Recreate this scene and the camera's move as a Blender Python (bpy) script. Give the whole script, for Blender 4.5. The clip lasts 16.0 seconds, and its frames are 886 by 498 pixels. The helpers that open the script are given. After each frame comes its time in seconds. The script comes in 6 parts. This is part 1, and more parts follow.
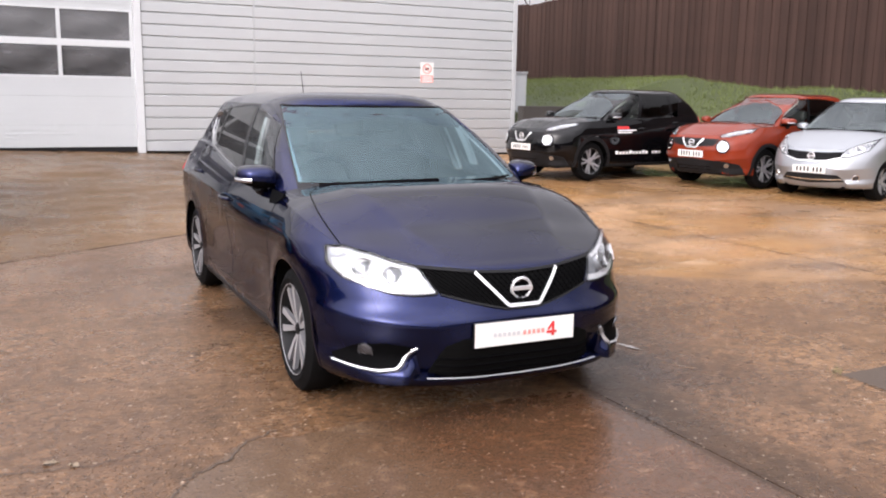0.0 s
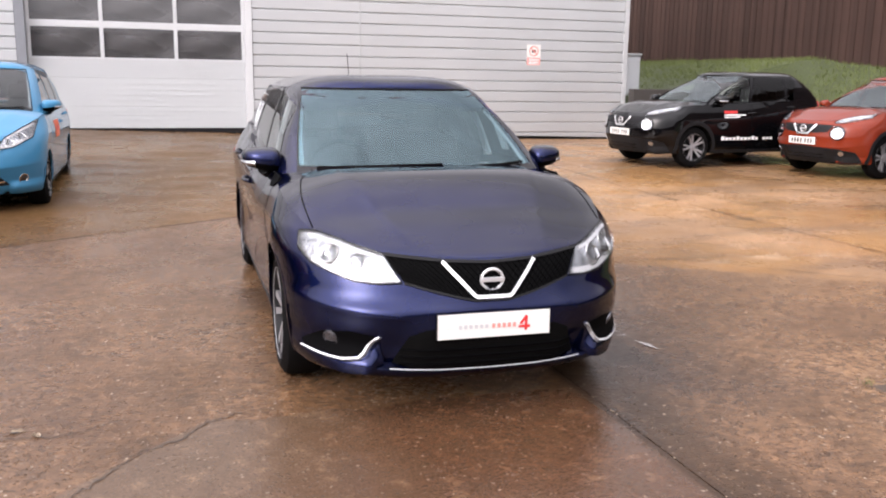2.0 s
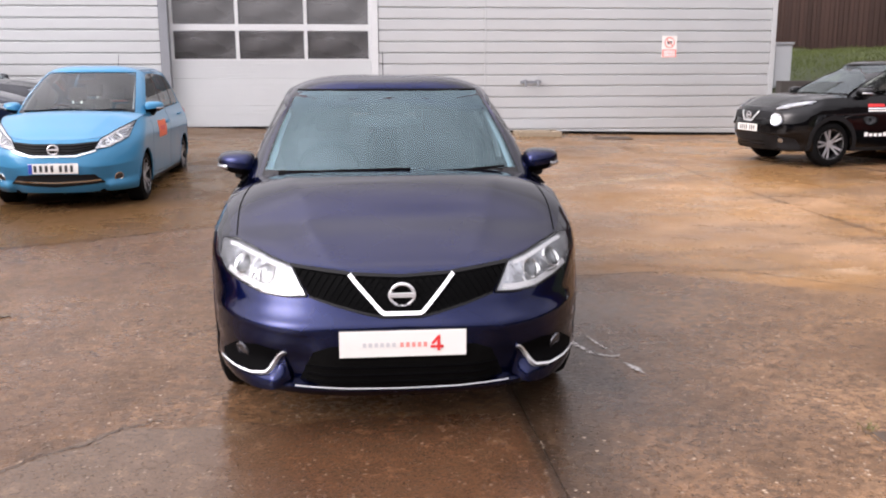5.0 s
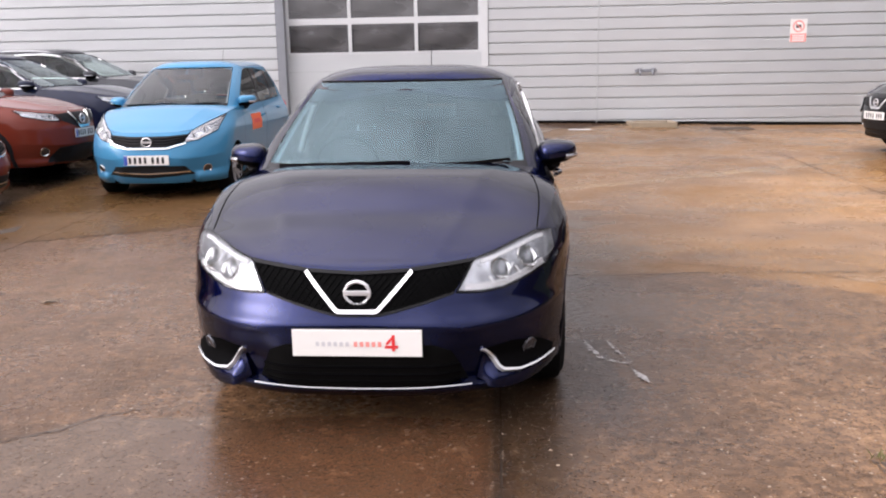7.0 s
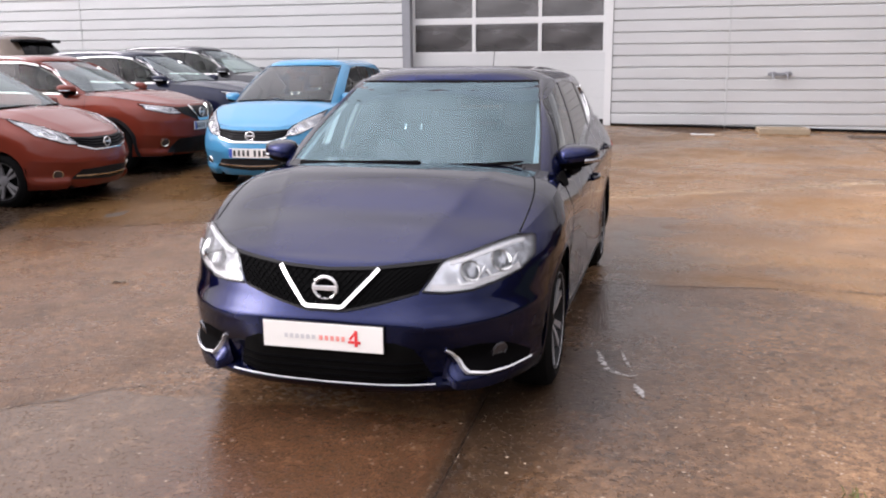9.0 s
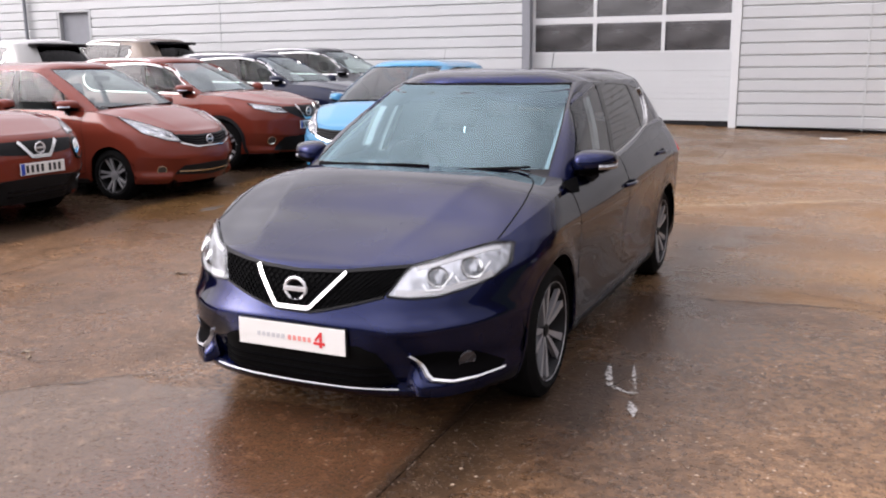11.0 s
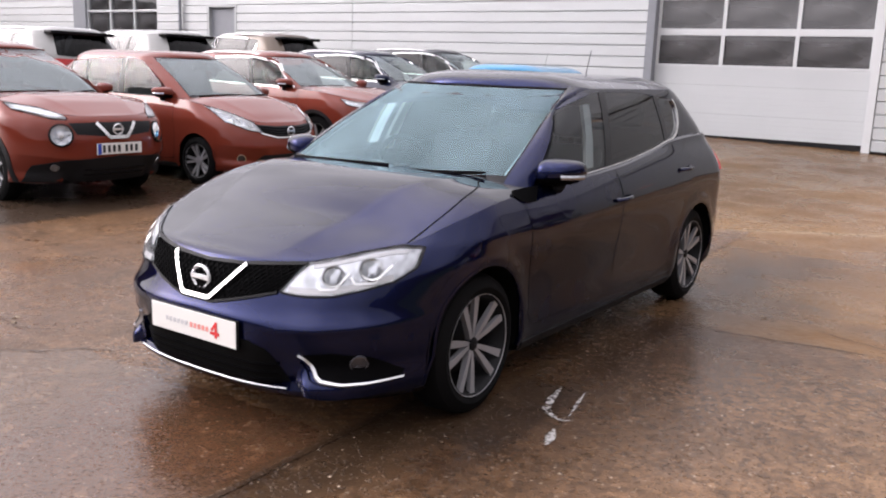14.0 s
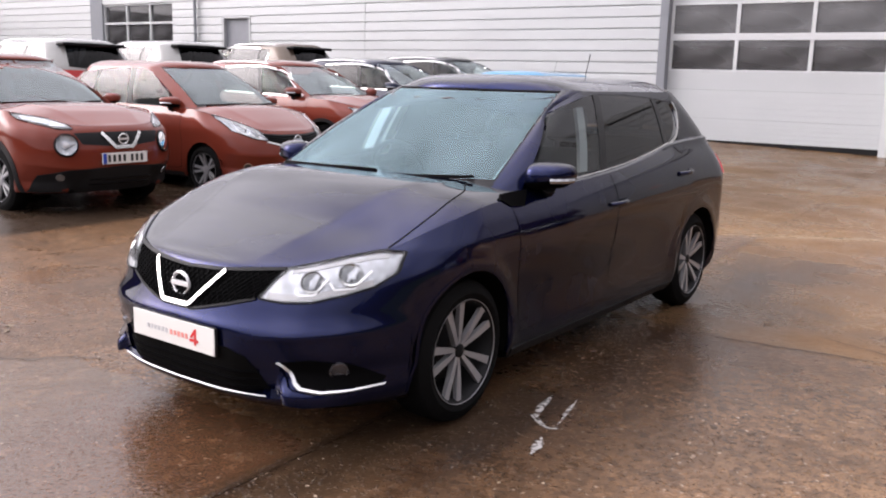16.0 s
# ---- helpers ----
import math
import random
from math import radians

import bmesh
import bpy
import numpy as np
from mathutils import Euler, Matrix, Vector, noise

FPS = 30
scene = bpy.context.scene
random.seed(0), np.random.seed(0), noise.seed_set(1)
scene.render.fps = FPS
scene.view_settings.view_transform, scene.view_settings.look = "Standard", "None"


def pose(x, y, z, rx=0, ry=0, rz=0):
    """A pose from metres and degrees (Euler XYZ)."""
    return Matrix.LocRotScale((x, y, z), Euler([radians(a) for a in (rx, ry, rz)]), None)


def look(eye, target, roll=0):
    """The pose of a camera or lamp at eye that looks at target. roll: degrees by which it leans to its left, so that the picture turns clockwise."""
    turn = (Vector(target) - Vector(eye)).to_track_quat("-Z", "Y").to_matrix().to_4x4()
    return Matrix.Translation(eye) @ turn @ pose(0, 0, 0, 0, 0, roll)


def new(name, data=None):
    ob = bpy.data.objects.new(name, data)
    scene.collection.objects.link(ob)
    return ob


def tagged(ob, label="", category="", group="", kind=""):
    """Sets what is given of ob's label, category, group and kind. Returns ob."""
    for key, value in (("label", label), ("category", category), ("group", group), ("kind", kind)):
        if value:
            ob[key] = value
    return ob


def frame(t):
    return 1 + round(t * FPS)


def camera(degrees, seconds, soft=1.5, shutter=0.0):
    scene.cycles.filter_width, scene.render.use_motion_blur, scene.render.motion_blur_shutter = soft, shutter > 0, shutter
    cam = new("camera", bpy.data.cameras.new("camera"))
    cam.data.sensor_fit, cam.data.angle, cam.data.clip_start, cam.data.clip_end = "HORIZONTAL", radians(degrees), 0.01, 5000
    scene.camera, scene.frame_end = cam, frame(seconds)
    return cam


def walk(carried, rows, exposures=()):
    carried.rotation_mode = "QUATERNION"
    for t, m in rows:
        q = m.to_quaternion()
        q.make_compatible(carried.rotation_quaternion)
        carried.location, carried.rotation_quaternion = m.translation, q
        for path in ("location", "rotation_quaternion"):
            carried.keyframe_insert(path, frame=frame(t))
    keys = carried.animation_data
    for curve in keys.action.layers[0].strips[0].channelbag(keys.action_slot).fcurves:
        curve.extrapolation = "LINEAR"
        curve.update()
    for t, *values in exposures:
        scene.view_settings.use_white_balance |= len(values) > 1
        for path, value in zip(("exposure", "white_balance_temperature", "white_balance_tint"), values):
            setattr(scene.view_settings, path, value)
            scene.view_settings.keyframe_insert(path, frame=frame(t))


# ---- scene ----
cam = camera(53.8, 16.0, soft=2.0)
PATH = [
    (0, (0.201, 0.397, 1.486), (1.081, 2.161, 1.144), 0.9),
    (0.5, (0.389, 0.423, 1.501), (1.237, 2.202, 1.16), 0.8),
    (1, (0.597, 0.326, 1.506), (1.319, 2.159, 1.159), 0.7),
    (1.5, (0.79, 0.215, 1.515), (1.418, 2.08, 1.157), 0.8),
    (2, (0.933, 0.239, 1.496), (1.527, 2.11, 1.112), 0.9),
    (2.5, (1.124, 0.316, 1.506), (1.666, 2.199, 1.107), 2.0),
    (3, (1.294, 0.336, 1.512), (1.811, 2.229, 1.126), 1.8),
    (3.5, (1.503, 0.242, 1.534), (1.924, 2.161, 1.161), 0.7),
    (4, (1.707, 0.164, 1.541), (2.054, 2.096, 1.157), -0.2),
    (4.2, (1.769, 0.182, 1.531), (2.089, 2.116, 1.136), -0.2),
    (6.3, (2.606, 0.324, 1.528), (2.598, 2.284, 1.129), -0.6),
    (6.5, (2.663, 0.319, 1.521), (2.622, 2.278, 1.118), -0.8),
    (7, (2.829, 0.412, 1.514), (2.705, 2.364, 1.1), -1.1),
    (7.5, (2.987, 0.506, 1.53), (2.79, 2.446, 1.084), 0.6),
    (8, (3.183, 0.506, 1.524), (2.883, 2.437, 1.098), 0.3),
    (8.5, (3.435, 0.455, 1.537), (3.018, 2.366, 1.12), -0.5),
    (9, (3.55, 0.5, 1.514), (3.09, 2.403, 1.103), -0.4),
    (9.2, (3.618, 0.52, 1.523), (3.132, 2.419, 1.122), 0.3),
    (11.3, (4.304, 0.789, 1.527), (3.494, 2.572, 1.123), -0.4),
    (11.5, (4.349, 0.806, 1.51), (3.521, 2.584, 1.119), -0.0),
    (12, (4.441, 0.998, 1.51), (3.539, 2.744, 1.136), 1.6),
    (12.5, (4.527, 1.118, 1.504), (3.597, 2.845, 1.115), 3.1),
    (13, (4.715, 1.209, 1.485), (3.707, 2.893, 1.098), 3.4),
    (13.5, (4.93, 1.305, 1.499), (3.892, 2.972, 1.119), 2.7),
    (14, (5.03, 1.37, 1.5), (3.949, 3.004, 1.099), 2.1),
    (14.5, (5.082, 1.396, 1.495), (3.964, 3.005, 1.097), 2.0),
    (15, (5.1, 1.424, 1.485), (3.968, 3.026, 1.093), 2.1),
    (15.5, (5.111, 1.453, 1.484), (3.99, 3.065, 1.106), 2.1),
    (16, (5.125, 1.505, 1.475), (4.003, 3.116, 1.093), 1.5),
]
walk(cam, [(t, look(eye, target, roll)) for t, eye, target, roll in PATH], [(0, -0.53, 6540, 18), (3.5, -0.57, 6650, 20), (6.5, -0.75, 6570, 20), (12, -0.77, 6560, 20), (16, -0.75, 6560, 20)])

# ---- world and light ----
world = bpy.data.worlds.new("overcast_sky")
scene.world = world
world.use_nodes = True
wn, wl = world.node_tree.nodes, world.node_tree.links
sky = wn.new("ShaderNodeTexSky")
sky.sky_type = "NISHITA"
sky.sun_disc = False
sky.sun_elevation, sky.sun_rotation = radians(26), radians(242)
sky.air_density, sky.dust_density, sky.ozone_density = 1.0, 6.0, 0.6
grey = wn.new("ShaderNodeHueSaturation")
grey.inputs["Saturation"].default_value = 0.22
clouds = wn.new("ShaderNodeTexNoise")
clouds.inputs["Scale"].default_value, clouds.inputs["Detail"].default_value = 2.6, 5.0
ramp = wn.new("ShaderNodeMapRange")
ramp.inputs["From Min"].default_value, ramp.inputs["From Max"].default_value = 0.3, 0.7
ramp.inputs["To Min"].default_value, ramp.inputs["To Max"].default_value = 0.72, 1.30
veil = wn.new("ShaderNodeMix")
veil.data_type, veil.blend_type = "RGBA", "MULTIPLY"
veil.inputs[0].default_value = 1.0
wl.new(sky.outputs[0], grey.inputs["Color"])
wl.new(clouds.outputs["Fac"], ramp.inputs["Value"])
cover = wn.new("ShaderNodeMix")  # cloud cover over the clear sky
cover.data_type = "RGBA"
cover.inputs[0].default_value = 0.8
cover.inputs[7].default_value = (10.6, 10.8, 11.2, 1)
wl.new(grey.outputs[0], cover.inputs[6])
wl.new(cover.outputs[2], veil.inputs[6])
wl.new(ramp.outputs[0], veil.inputs[7])
# an overcast dome is brighter overhead than at the horizon
wco, wsep = wn.new("ShaderNodeTexCoord"), wn.new("ShaderNodeSeparateXYZ")
dome, lift = wn.new("ShaderNodeMapRange"), wn.new("ShaderNodeMix")
lift.data_type, lift.blend_type = "RGBA", "MULTIPLY"
lift.inputs[0].default_value = 1.0
dome.inputs["From Min"].default_value, dome.inputs["From Max"].default_value = 0.0, 0.9
dome.inputs["To Min"].default_value, dome.inputs["To Max"].default_value = 0.58, 1.75
wl.new(wco.outputs["Generated"], wsep.inputs[0])
wl.new(wsep.outputs[2], dome.inputs["Value"])
wl.new(veil.outputs[2], lift.inputs[6])
wl.new(dome.outputs[0], lift.inputs[7])
# thinner, brighter cloud round the hidden sun
SUN_WAY = Vector((-0.80, -0.42, 0.43)).normalized()
near, glow, side_lit = wn.new("ShaderNodeVectorMath"), wn.new("ShaderNodeMapRange"), wn.new("ShaderNodeMix")
near.operation = "DOT_PRODUCT"
near.inputs[1].default_value = SUN_WAY
glow.inputs["From Min"].default_value, glow.inputs["From Max"].default_value = -0.25, 1.0
glow.inputs["To Min"].default_value, glow.inputs["To Max"].default_value = 0.80, 2.10
side_lit.data_type, side_lit.blend_type = "RGBA", "MULTIPLY"
side_lit.inputs[0].default_value = 1.0
wl.new(wco.outputs["Generated"], near.inputs[0])
wl.new(near.outputs["Value"], glow.inputs["Value"])
thin, total = wn.new("ShaderNodeMapRange"), wn.new("ShaderNodeMath")
thin.interpolation_type, total.operation = "SMOOTHSTEP", "ADD"
thin.inputs["From Min"].default_value, thin.inputs["From Max"].default_value = 0.955, 0.995
thin.inputs["To Min"].default_value, thin.inputs["To Max"].default_value = 0.0, 2.6
wl.new(near.outputs["Value"], thin.inputs["Value"])
wl.new(glow.outputs[0], total.inputs[0])
wl.new(thin.outputs[0], total.inputs[1])
wl.new(lift.outputs[2], side_lit.inputs[6])
wl.new(total.outputs[0], side_lit.inputs[7])
wl.new(side_lit.outputs[2], wn["Background"].inputs["Color"])
wn["Background"].inputs["Strength"].default_value = 0.195
sun = new("sun", bpy.data.lights.new("sun", "SUN"))
sun.data.energy, sun.data.angle, sun.data.color = 0.7, radians(40), (1.0, 0.95, 0.88)
sun.matrix_world = look((0, 0, 30), Vector((0, 0, 30)) - 10 * SUN_WAY)


# ---- materials ----
def material(name, base, rough=0.5, metal=0.0, coat=0.0, vary=0.12, scale=6.0, bump=0.0, bump_scale=60.0, spec=0.5):
    """A surface with variation at two scales."""
    m = bpy.data.materials.new(name)
    m.use_nodes = True
    n, l = m.node_tree.nodes, m.node_tree.links
    p = n["Principled BSDF"]
    p.inputs["Metallic"].default_value = metal
    p.inputs["Coat Weight"].default_value = coat
    p.inputs["Specular IOR Level"].default_value = spec
    p.inputs["Coat Roughness"].default_value = 0.03
    co = n.new("ShaderNodeTexCoord")
    big = n.new("ShaderNodeTexNoise")
    big.inputs["Scale"].default_value, big.inputs["Detail"].default_value = scale, 6.0
    l.new(co.outputs["Object"], big.inputs["Vector"])
    mix = n.new("ShaderNodeMix")
    mix.data_type = "RGBA"
    mix.inputs[6].default_value = (*[c * (1 - vary) for c in base], 1)
    mix.inputs[7].default_value = (*[min(1, c * (1 + vary)) for c in base], 1)
    l.new(big.outputs["Fac"], mix.inputs[0])
    l.new(mix.outputs[2], p.inputs["Base Color"])
    rr = n.new("ShaderNodeMapRange")
    rr.inputs["To Min"].default_value, rr.inputs["To Max"].default_value = rough * 0.75, min(1, rough * 1.25)
    l.new(big.outputs["Fac"], rr.inputs["Value"])
    l.new(rr.outputs[0], p.inputs["Roughness"])
    if bump:
        fine = n.new("ShaderNodeTexNoise")
        fine.inputs["Scale"].default_value, fine.inputs["Detail"].default_value = bump_scale, 4.0
        l.new(co.outputs["Object"], fine.inputs["Vector"])
        b = n.new("ShaderNodeBump")
        b.inputs["Strength"].default_value, b.inputs["Distance"].default_value = bump, 0.01
        l.new(fine.outputs["Fac"], b.inputs["Height"])
        l.new(b.outputs[0], p.inputs["Normal"])
    return m


def car_paint(name, base, metal=0.35, rough=0.38, coat_ior=1.37, upper_ior=0.0):
    m = material(name, base, rough, metal, 1.0, 0.10, 2.5)
    n, l = m.node_tree.nodes, m.node_tree.links
    p = n["Principled BSDF"]
    p.inputs["Specular IOR Level"].default_value = 0.05
    p.inputs["Coat IOR"].default_value = coat_ior
    if upper_ior:
        # sky sheen put into the coat: faces that look up are given more gloss
        geo, xyz, up_gloss = n.new("ShaderNodeNewGeometry"), n.new("ShaderNodeSeparateXYZ"), n.new("ShaderNodeMapRange")
        l.new(geo.outputs["Normal"], xyz.inputs[0])
        l.new(xyz.outputs[2], up_gloss.inputs["Value"])
        up_gloss.inputs["From Min"].default_value, up_gloss.inputs["From Max"].default_value = 0.35, 0.85
        up_gloss.inputs["To Min"].default_value, up_gloss.inputs["To Max"].default_value = coat_ior, upper_ior
        l.new(up_gloss.outputs[0], p.inputs["Coat IOR"])
    p.inputs["Specular Tint"].default_value = (*[min(1.0, c * 4.0) for c in base], 1)
    co = n.new("ShaderNodeTexCoord")
    dirt = n.new("ShaderNodeTexNoise")
    dirt.inputs["Scale"].default_value, dirt.inputs["Detail"].default_value = 3.0, 8.0
    l.new(co.outputs["Object"], dirt.inputs["Vector"])
    r = n.new("ShaderNodeMapRange")
    r.inputs["From Min"].default_value, r.inputs["From Max"].default_value = 0.35, 0.75
    r.inputs["To Min"].default_value, r.inputs["To Max"].default_value = 0.025, 0.07
    l.new(dirt.outputs["Fac"], r.inputs["Value"])
    l.new(r.outputs[0], p.inputs["Coat Roughness"])
    drops = n.new("ShaderNodeTexVoronoi")
    drops.inputs["Scale"].default_value = 130.0
    l.new(co.outputs["Object"], drops.inputs["Vector"])
    d = n.new("ShaderNodeMapRange")
    d.inputs["From Min"].default_value, d.inputs["From Max"].default_value = 0.0, 0.3
    d.inputs["To Min"].default_value, d.inputs["To Max"].default_value = 1.0, 0.0
    l.new(drops.outputs["Distance"], d.inputs["Value"])
    b = n.new("ShaderNodeBump")
    b.inputs["Strength"].default_value, b.inputs["Distance"].default_value = 0.015, 0.002
    l.new(d.outputs[0], b.inputs["Height"])
    l.new(b.outputs[0], p.inputs["Coat Normal"])
    return m


def glass_material(name, tint, gloss=1.45, haze=0.0, sheen=(1, 1, 1)):
    m = bpy.data.materials.new(name)
    m.use_nodes = True
    n, l = m.node_tree.nodes, m.node_tree.links
    n.remove(n["Principled BSDF"])
    tr, gl, mx, fr = (n.new("ShaderNode" + k) for k in ("BsdfTransparent", "BsdfGlossy", "MixShader", "Fresnel"))
    tr.inputs["Color"].default_value = (*tint, 1)
    gl.inputs["Roughness"].default_value = 0.03
    gl.inputs["Color"].default_value = (*sheen, 1)
    fr.inputs["IOR"].default_value = gloss
    l.new(fr.outputs[0], mx.inputs[0])
    l.new(tr.outputs[0], mx.inputs[1])
    l.new(gl.outputs[0], mx.inputs[2])
    if haze:
        df, m2 = n.new("ShaderNodeBsdfDiffuse"), n.new("ShaderNodeMixShader")
        # reflections painted as uneven grey blotches in the pane's haze
        reflect_blotch = n.new("ShaderNodeTexNoise")
        reflect_blotch.inputs["Scale"].default_value, reflect_blotch.inputs["Detail"].default_value = 0.9, 3.0
        tone = n.new("ShaderNodeMapRange")
        tone.inputs["From Min"].default_value, tone.inputs["From Max"].default_value = 0.38, 0.66
        tone.inputs["To Min"].default_value, tone.inputs["To Max"].default_value = haze * 0.15, haze * 1.5
        df.inputs["Color"].default_value = (0.34, 0.34, 0.35, 1)
        l.new(reflect_blotch.outputs["Fac"], tone.inputs["Value"])
        l.new(tone.outputs[0], m2.inputs[0])
        l.new(tr.outputs[0], m2.inputs[1])
        l.new(df.outputs[0], m2.inputs[2])
        l.new(m2.outputs[0], mx.inputs[1])
    l.new(mx.outputs[0], n["Material Output"].inputs["Surface"])
    return m


BLUE = car_paint("dark_blue_paint", (0.0056, 0.0098, 0.047), 0.92, 0.27, 1.31, 1.42)
SKY_BLUE = car_paint("light_blue_paint", (0.042, 0.195, 0.345), 0.1)
ORANGE = car_paint("orange_red_paint", (0.165, 0.022, 0.008), 0.1)
RED_BROWN = car_paint("red_brown_paint", (0.140, 0.026, 0.015), 0.1)
BLACK_PAINT = car_paint("black_paint", (0.002, 0.002, 0.0025), 0.0, 0.3)
SILVER = car_paint("silver_paint", (0.30, 0.315, 0.335), 0.6)
NAVY = car_paint("navy_paint", (0.008, 0.012, 0.032), 0.1)
WHITE_PAINT = car_paint("white_paint", (0.27, 0.27, 0.262), 0.0)
BRONZE = car_paint("bronze_paint", (0.085, 0.065, 0.05), 0.5)
DARK_GREY_PAINT = car_paint("dark_grey_paint", (0.04, 0.042, 0.048), 0.4)
GLASS = glass_material("window_glass", (0.54, 0.80, 0.90), 1.80, sheen=(0.68, 0.93, 1.0))
CLEAR_GLASS = glass_material("clear_side_glass", (0.78, 0.84, 0.79), 1.28)
ROW_GLASS = glass_material("pale_windscreen_glass", (0.66, 0.76, 0.76), 1.75, sheen=(0.86, 0.95, 0.97))
SOFT_TINT = glass_material("soft_tinted_glass", (0.70, 0.76, 0.71), 1.30)
SIDE_GLASS = glass_material("side_glass", (0.52, 0.60, 0.62), 1.38)
PRIVACY = glass_material("tinted_glass", (0.07, 0.075, 0.08), 1.34)
REAR_DARK = glass_material("dark_rear_glass", (0.03, 0.032, 0.036), 1.22)
LENS = glass_material("lamp_lens", (0.96, 0.965, 0.97), 1.4)
CHROME = material("chrome", (0.75, 0.75, 0.74), 0.16, 1.0, vary=0.05)
LAMP_SHADE = material("lamp_cone_grey", (0.10, 0.105, 0.11), 0.2, 0.8, vary=0.5, scale=60)
BRIGHT = material("bright_trim", (0.66, 0.66, 0.67), 0.25, 0.6, vary=0.04)
REFLECTOR = material("lamp_reflector", (0.40, 0.41, 0.43), 0.2, 0.9, vary=0.55, scale=22, bump=0.7, bump_scale=30)
PLASTIC = material("black_plastic", (0.010, 0.010, 0.011), 0.5, bump=0.15, bump_scale=300, spec=0.15)
GLOSS_BLACK = material("gloss_black", (0.006, 0.006, 0.007), 0.2, spec=0.2)
RUBBER = material("tyre_rubber", (0.0045, 0.0045, 0.0048), 0.75, bump=0.3, bump_scale=120, spec=0.06)
GAP = material("shut_line", (0.003, 0.003, 0.003), 0.8, spec=0.06)
ALLOY = material("machined_alloy", (0.32, 0.32, 0.335), 0.34, 0.45, vary=0.08, scale=20)
ALLOY_DARK = material("dark_alloy", (0.010, 0.010, 0.011), 0.5, 0.3, spec=0.15)
FABRIC = material("seat_fabric", (0.10, 0.105, 0.11), 0.9, bump=0.4, bump_scale=200)
TRIM = material("interior_trim", (0.10, 0.105, 0.11), 0.7, bump=0.2, bump_scale=150)
TRIM_PALE = material("pale_pillar_trim", (0.55, 0.54, 0.52), 0.8)
PLATE_WHITE = material("plate_white", (0.68, 0.67, 0.64), 0.35, vary=0.03)
PLATE_BLUE = material("plate_blue", (0.02, 0.06, 0.35), 0.4)
INK = material("black_ink", (0.02, 0.02, 0.02), 0.5)
INK_RED = material("red_ink", (0.60, 0.03, 0.03), 0.5)
INK_FADED = material("faded_red_ink", (0.72, 0.26, 0.23), 0.6)
INK_GREY = material("grey_ink", (0.50, 0.50, 0.51), 0.5)
INK_WHITE = material("white_ink", (0.8, 0.8, 0.8), 0.5)
INK_ORANGE = material("orange_ink", (0.75, 0.12, 0.03), 0.5)
FOG_GLASS = material("dark_lamp_glass", (0.10, 0.10, 0.11), 0.12, 0.7)
LAMP_WHITE = material("lamp_strip_white", (0.55, 0.55, 0.56), 0.2)
GRILLE_BLACK = material("grille_black", (0.002, 0.002, 0.0023), 0.7, spec=0.03)
TAIL_RED = material("tail_lamp_red", (0.35, 0.01, 0.01), 0.2)


# ---- mesh helpers ----
def mesh_object(name, verts, faces, mat, parent=None, label="", smooth=True):
    me = bpy.data.meshes.new(name)
    me.from_pydata([tuple(map(float, v)) for v in verts], [], [tuple(map(int, f)) for f in faces])
    me.validate()
    me.materials.append(mat)
    if smooth:
        me.shade_smooth()
        me.set_sharp_from_angle(angle=radians(38))
    ob = new(name, me)
    ob.parent = parent
    if label:
        tagged(ob, label)
    return ob


def part(name, bm, mat, parent=None, label="", smooth=True):
    me = bpy.data.meshes.new(name)
    bmesh.ops.recalc_face_normals(bm, faces=bm.faces)
    bm.to_mesh(me)
    bm.free()
    me.materials.append(mat)
    if smooth:
        me.shade_smooth()
        me.set_sharp_from_angle(angle=radians(35))
    ob = new(name, me)
    ob.parent = parent
    if label:
        tagged(ob, label)
    return ob


def box(bm, x0, x1, y0, y1, z0, z1, bevel=0.0, m=None):
    r = bmesh.ops.create_cube(bm, size=1.0)
    vs = r["verts"]
    for v in vs:
        v.co = Vector(((x0 + x1) / 2 + v.co.x * (x1 - x0), (y0 + y1) / 2 + v.co.y * (y1 - y0), (z0 + z1) / 2 + v.co.z * (z1 - z0)))
    if m is not None:
        bmesh.ops.transform(bm, matrix=m, verts=vs)
    if bevel:
        es = list({e for v in vs for e in v.link_edges})
        bmesh.ops.bevel(bm, geom=es, offset=bevel, segments=2, profile=0.6, affect="EDGES")
    return bm


def boxed(name, dims, mat, parent=None, label="", bevel=0.0, m=None):
    return part(name, box(bmesh.new(), *dims, bevel, m), mat, parent, label, smooth=False)


def tube(name, pts, r, mat, parent=None, label="", seg=8, taper=1.0):
    """A round bar along points."""
    pts = [Vector(p) for p in pts]
    verts, faces = [], []
    for i, p in enumerate(pts):
        d = (pts[min(i + 1, len(pts) - 1)] - pts[max(i - 1, 0)]).normalized()
        a = d.orthogonal().normalized()
        if abs(d.z) < 0.9:
            a = d.cross(Vector((0, 0, 1))).normalized()
        b = d.cross(a)
        k = r * (1 + (taper - 1) * i / max(1, len(pts) - 1))
        verts += [p + k * (math.cos(2 * math.pi * j / seg) * a + math.sin(2 * math.pi * j / seg) * b) for j in range(seg)]
    for i in range(len(pts) - 1):
        faces += [(i * seg + j, i * seg + (j + 1) % seg, (i + 1) * seg + (j + 1) % seg, (i + 1) * seg + j) for j in range(seg)]
    faces += [tuple(range(seg))[::-1], tuple((len(pts) - 1) * seg + j for j in range(seg))]
    return mesh_object(name, verts, faces, mat, parent, label)


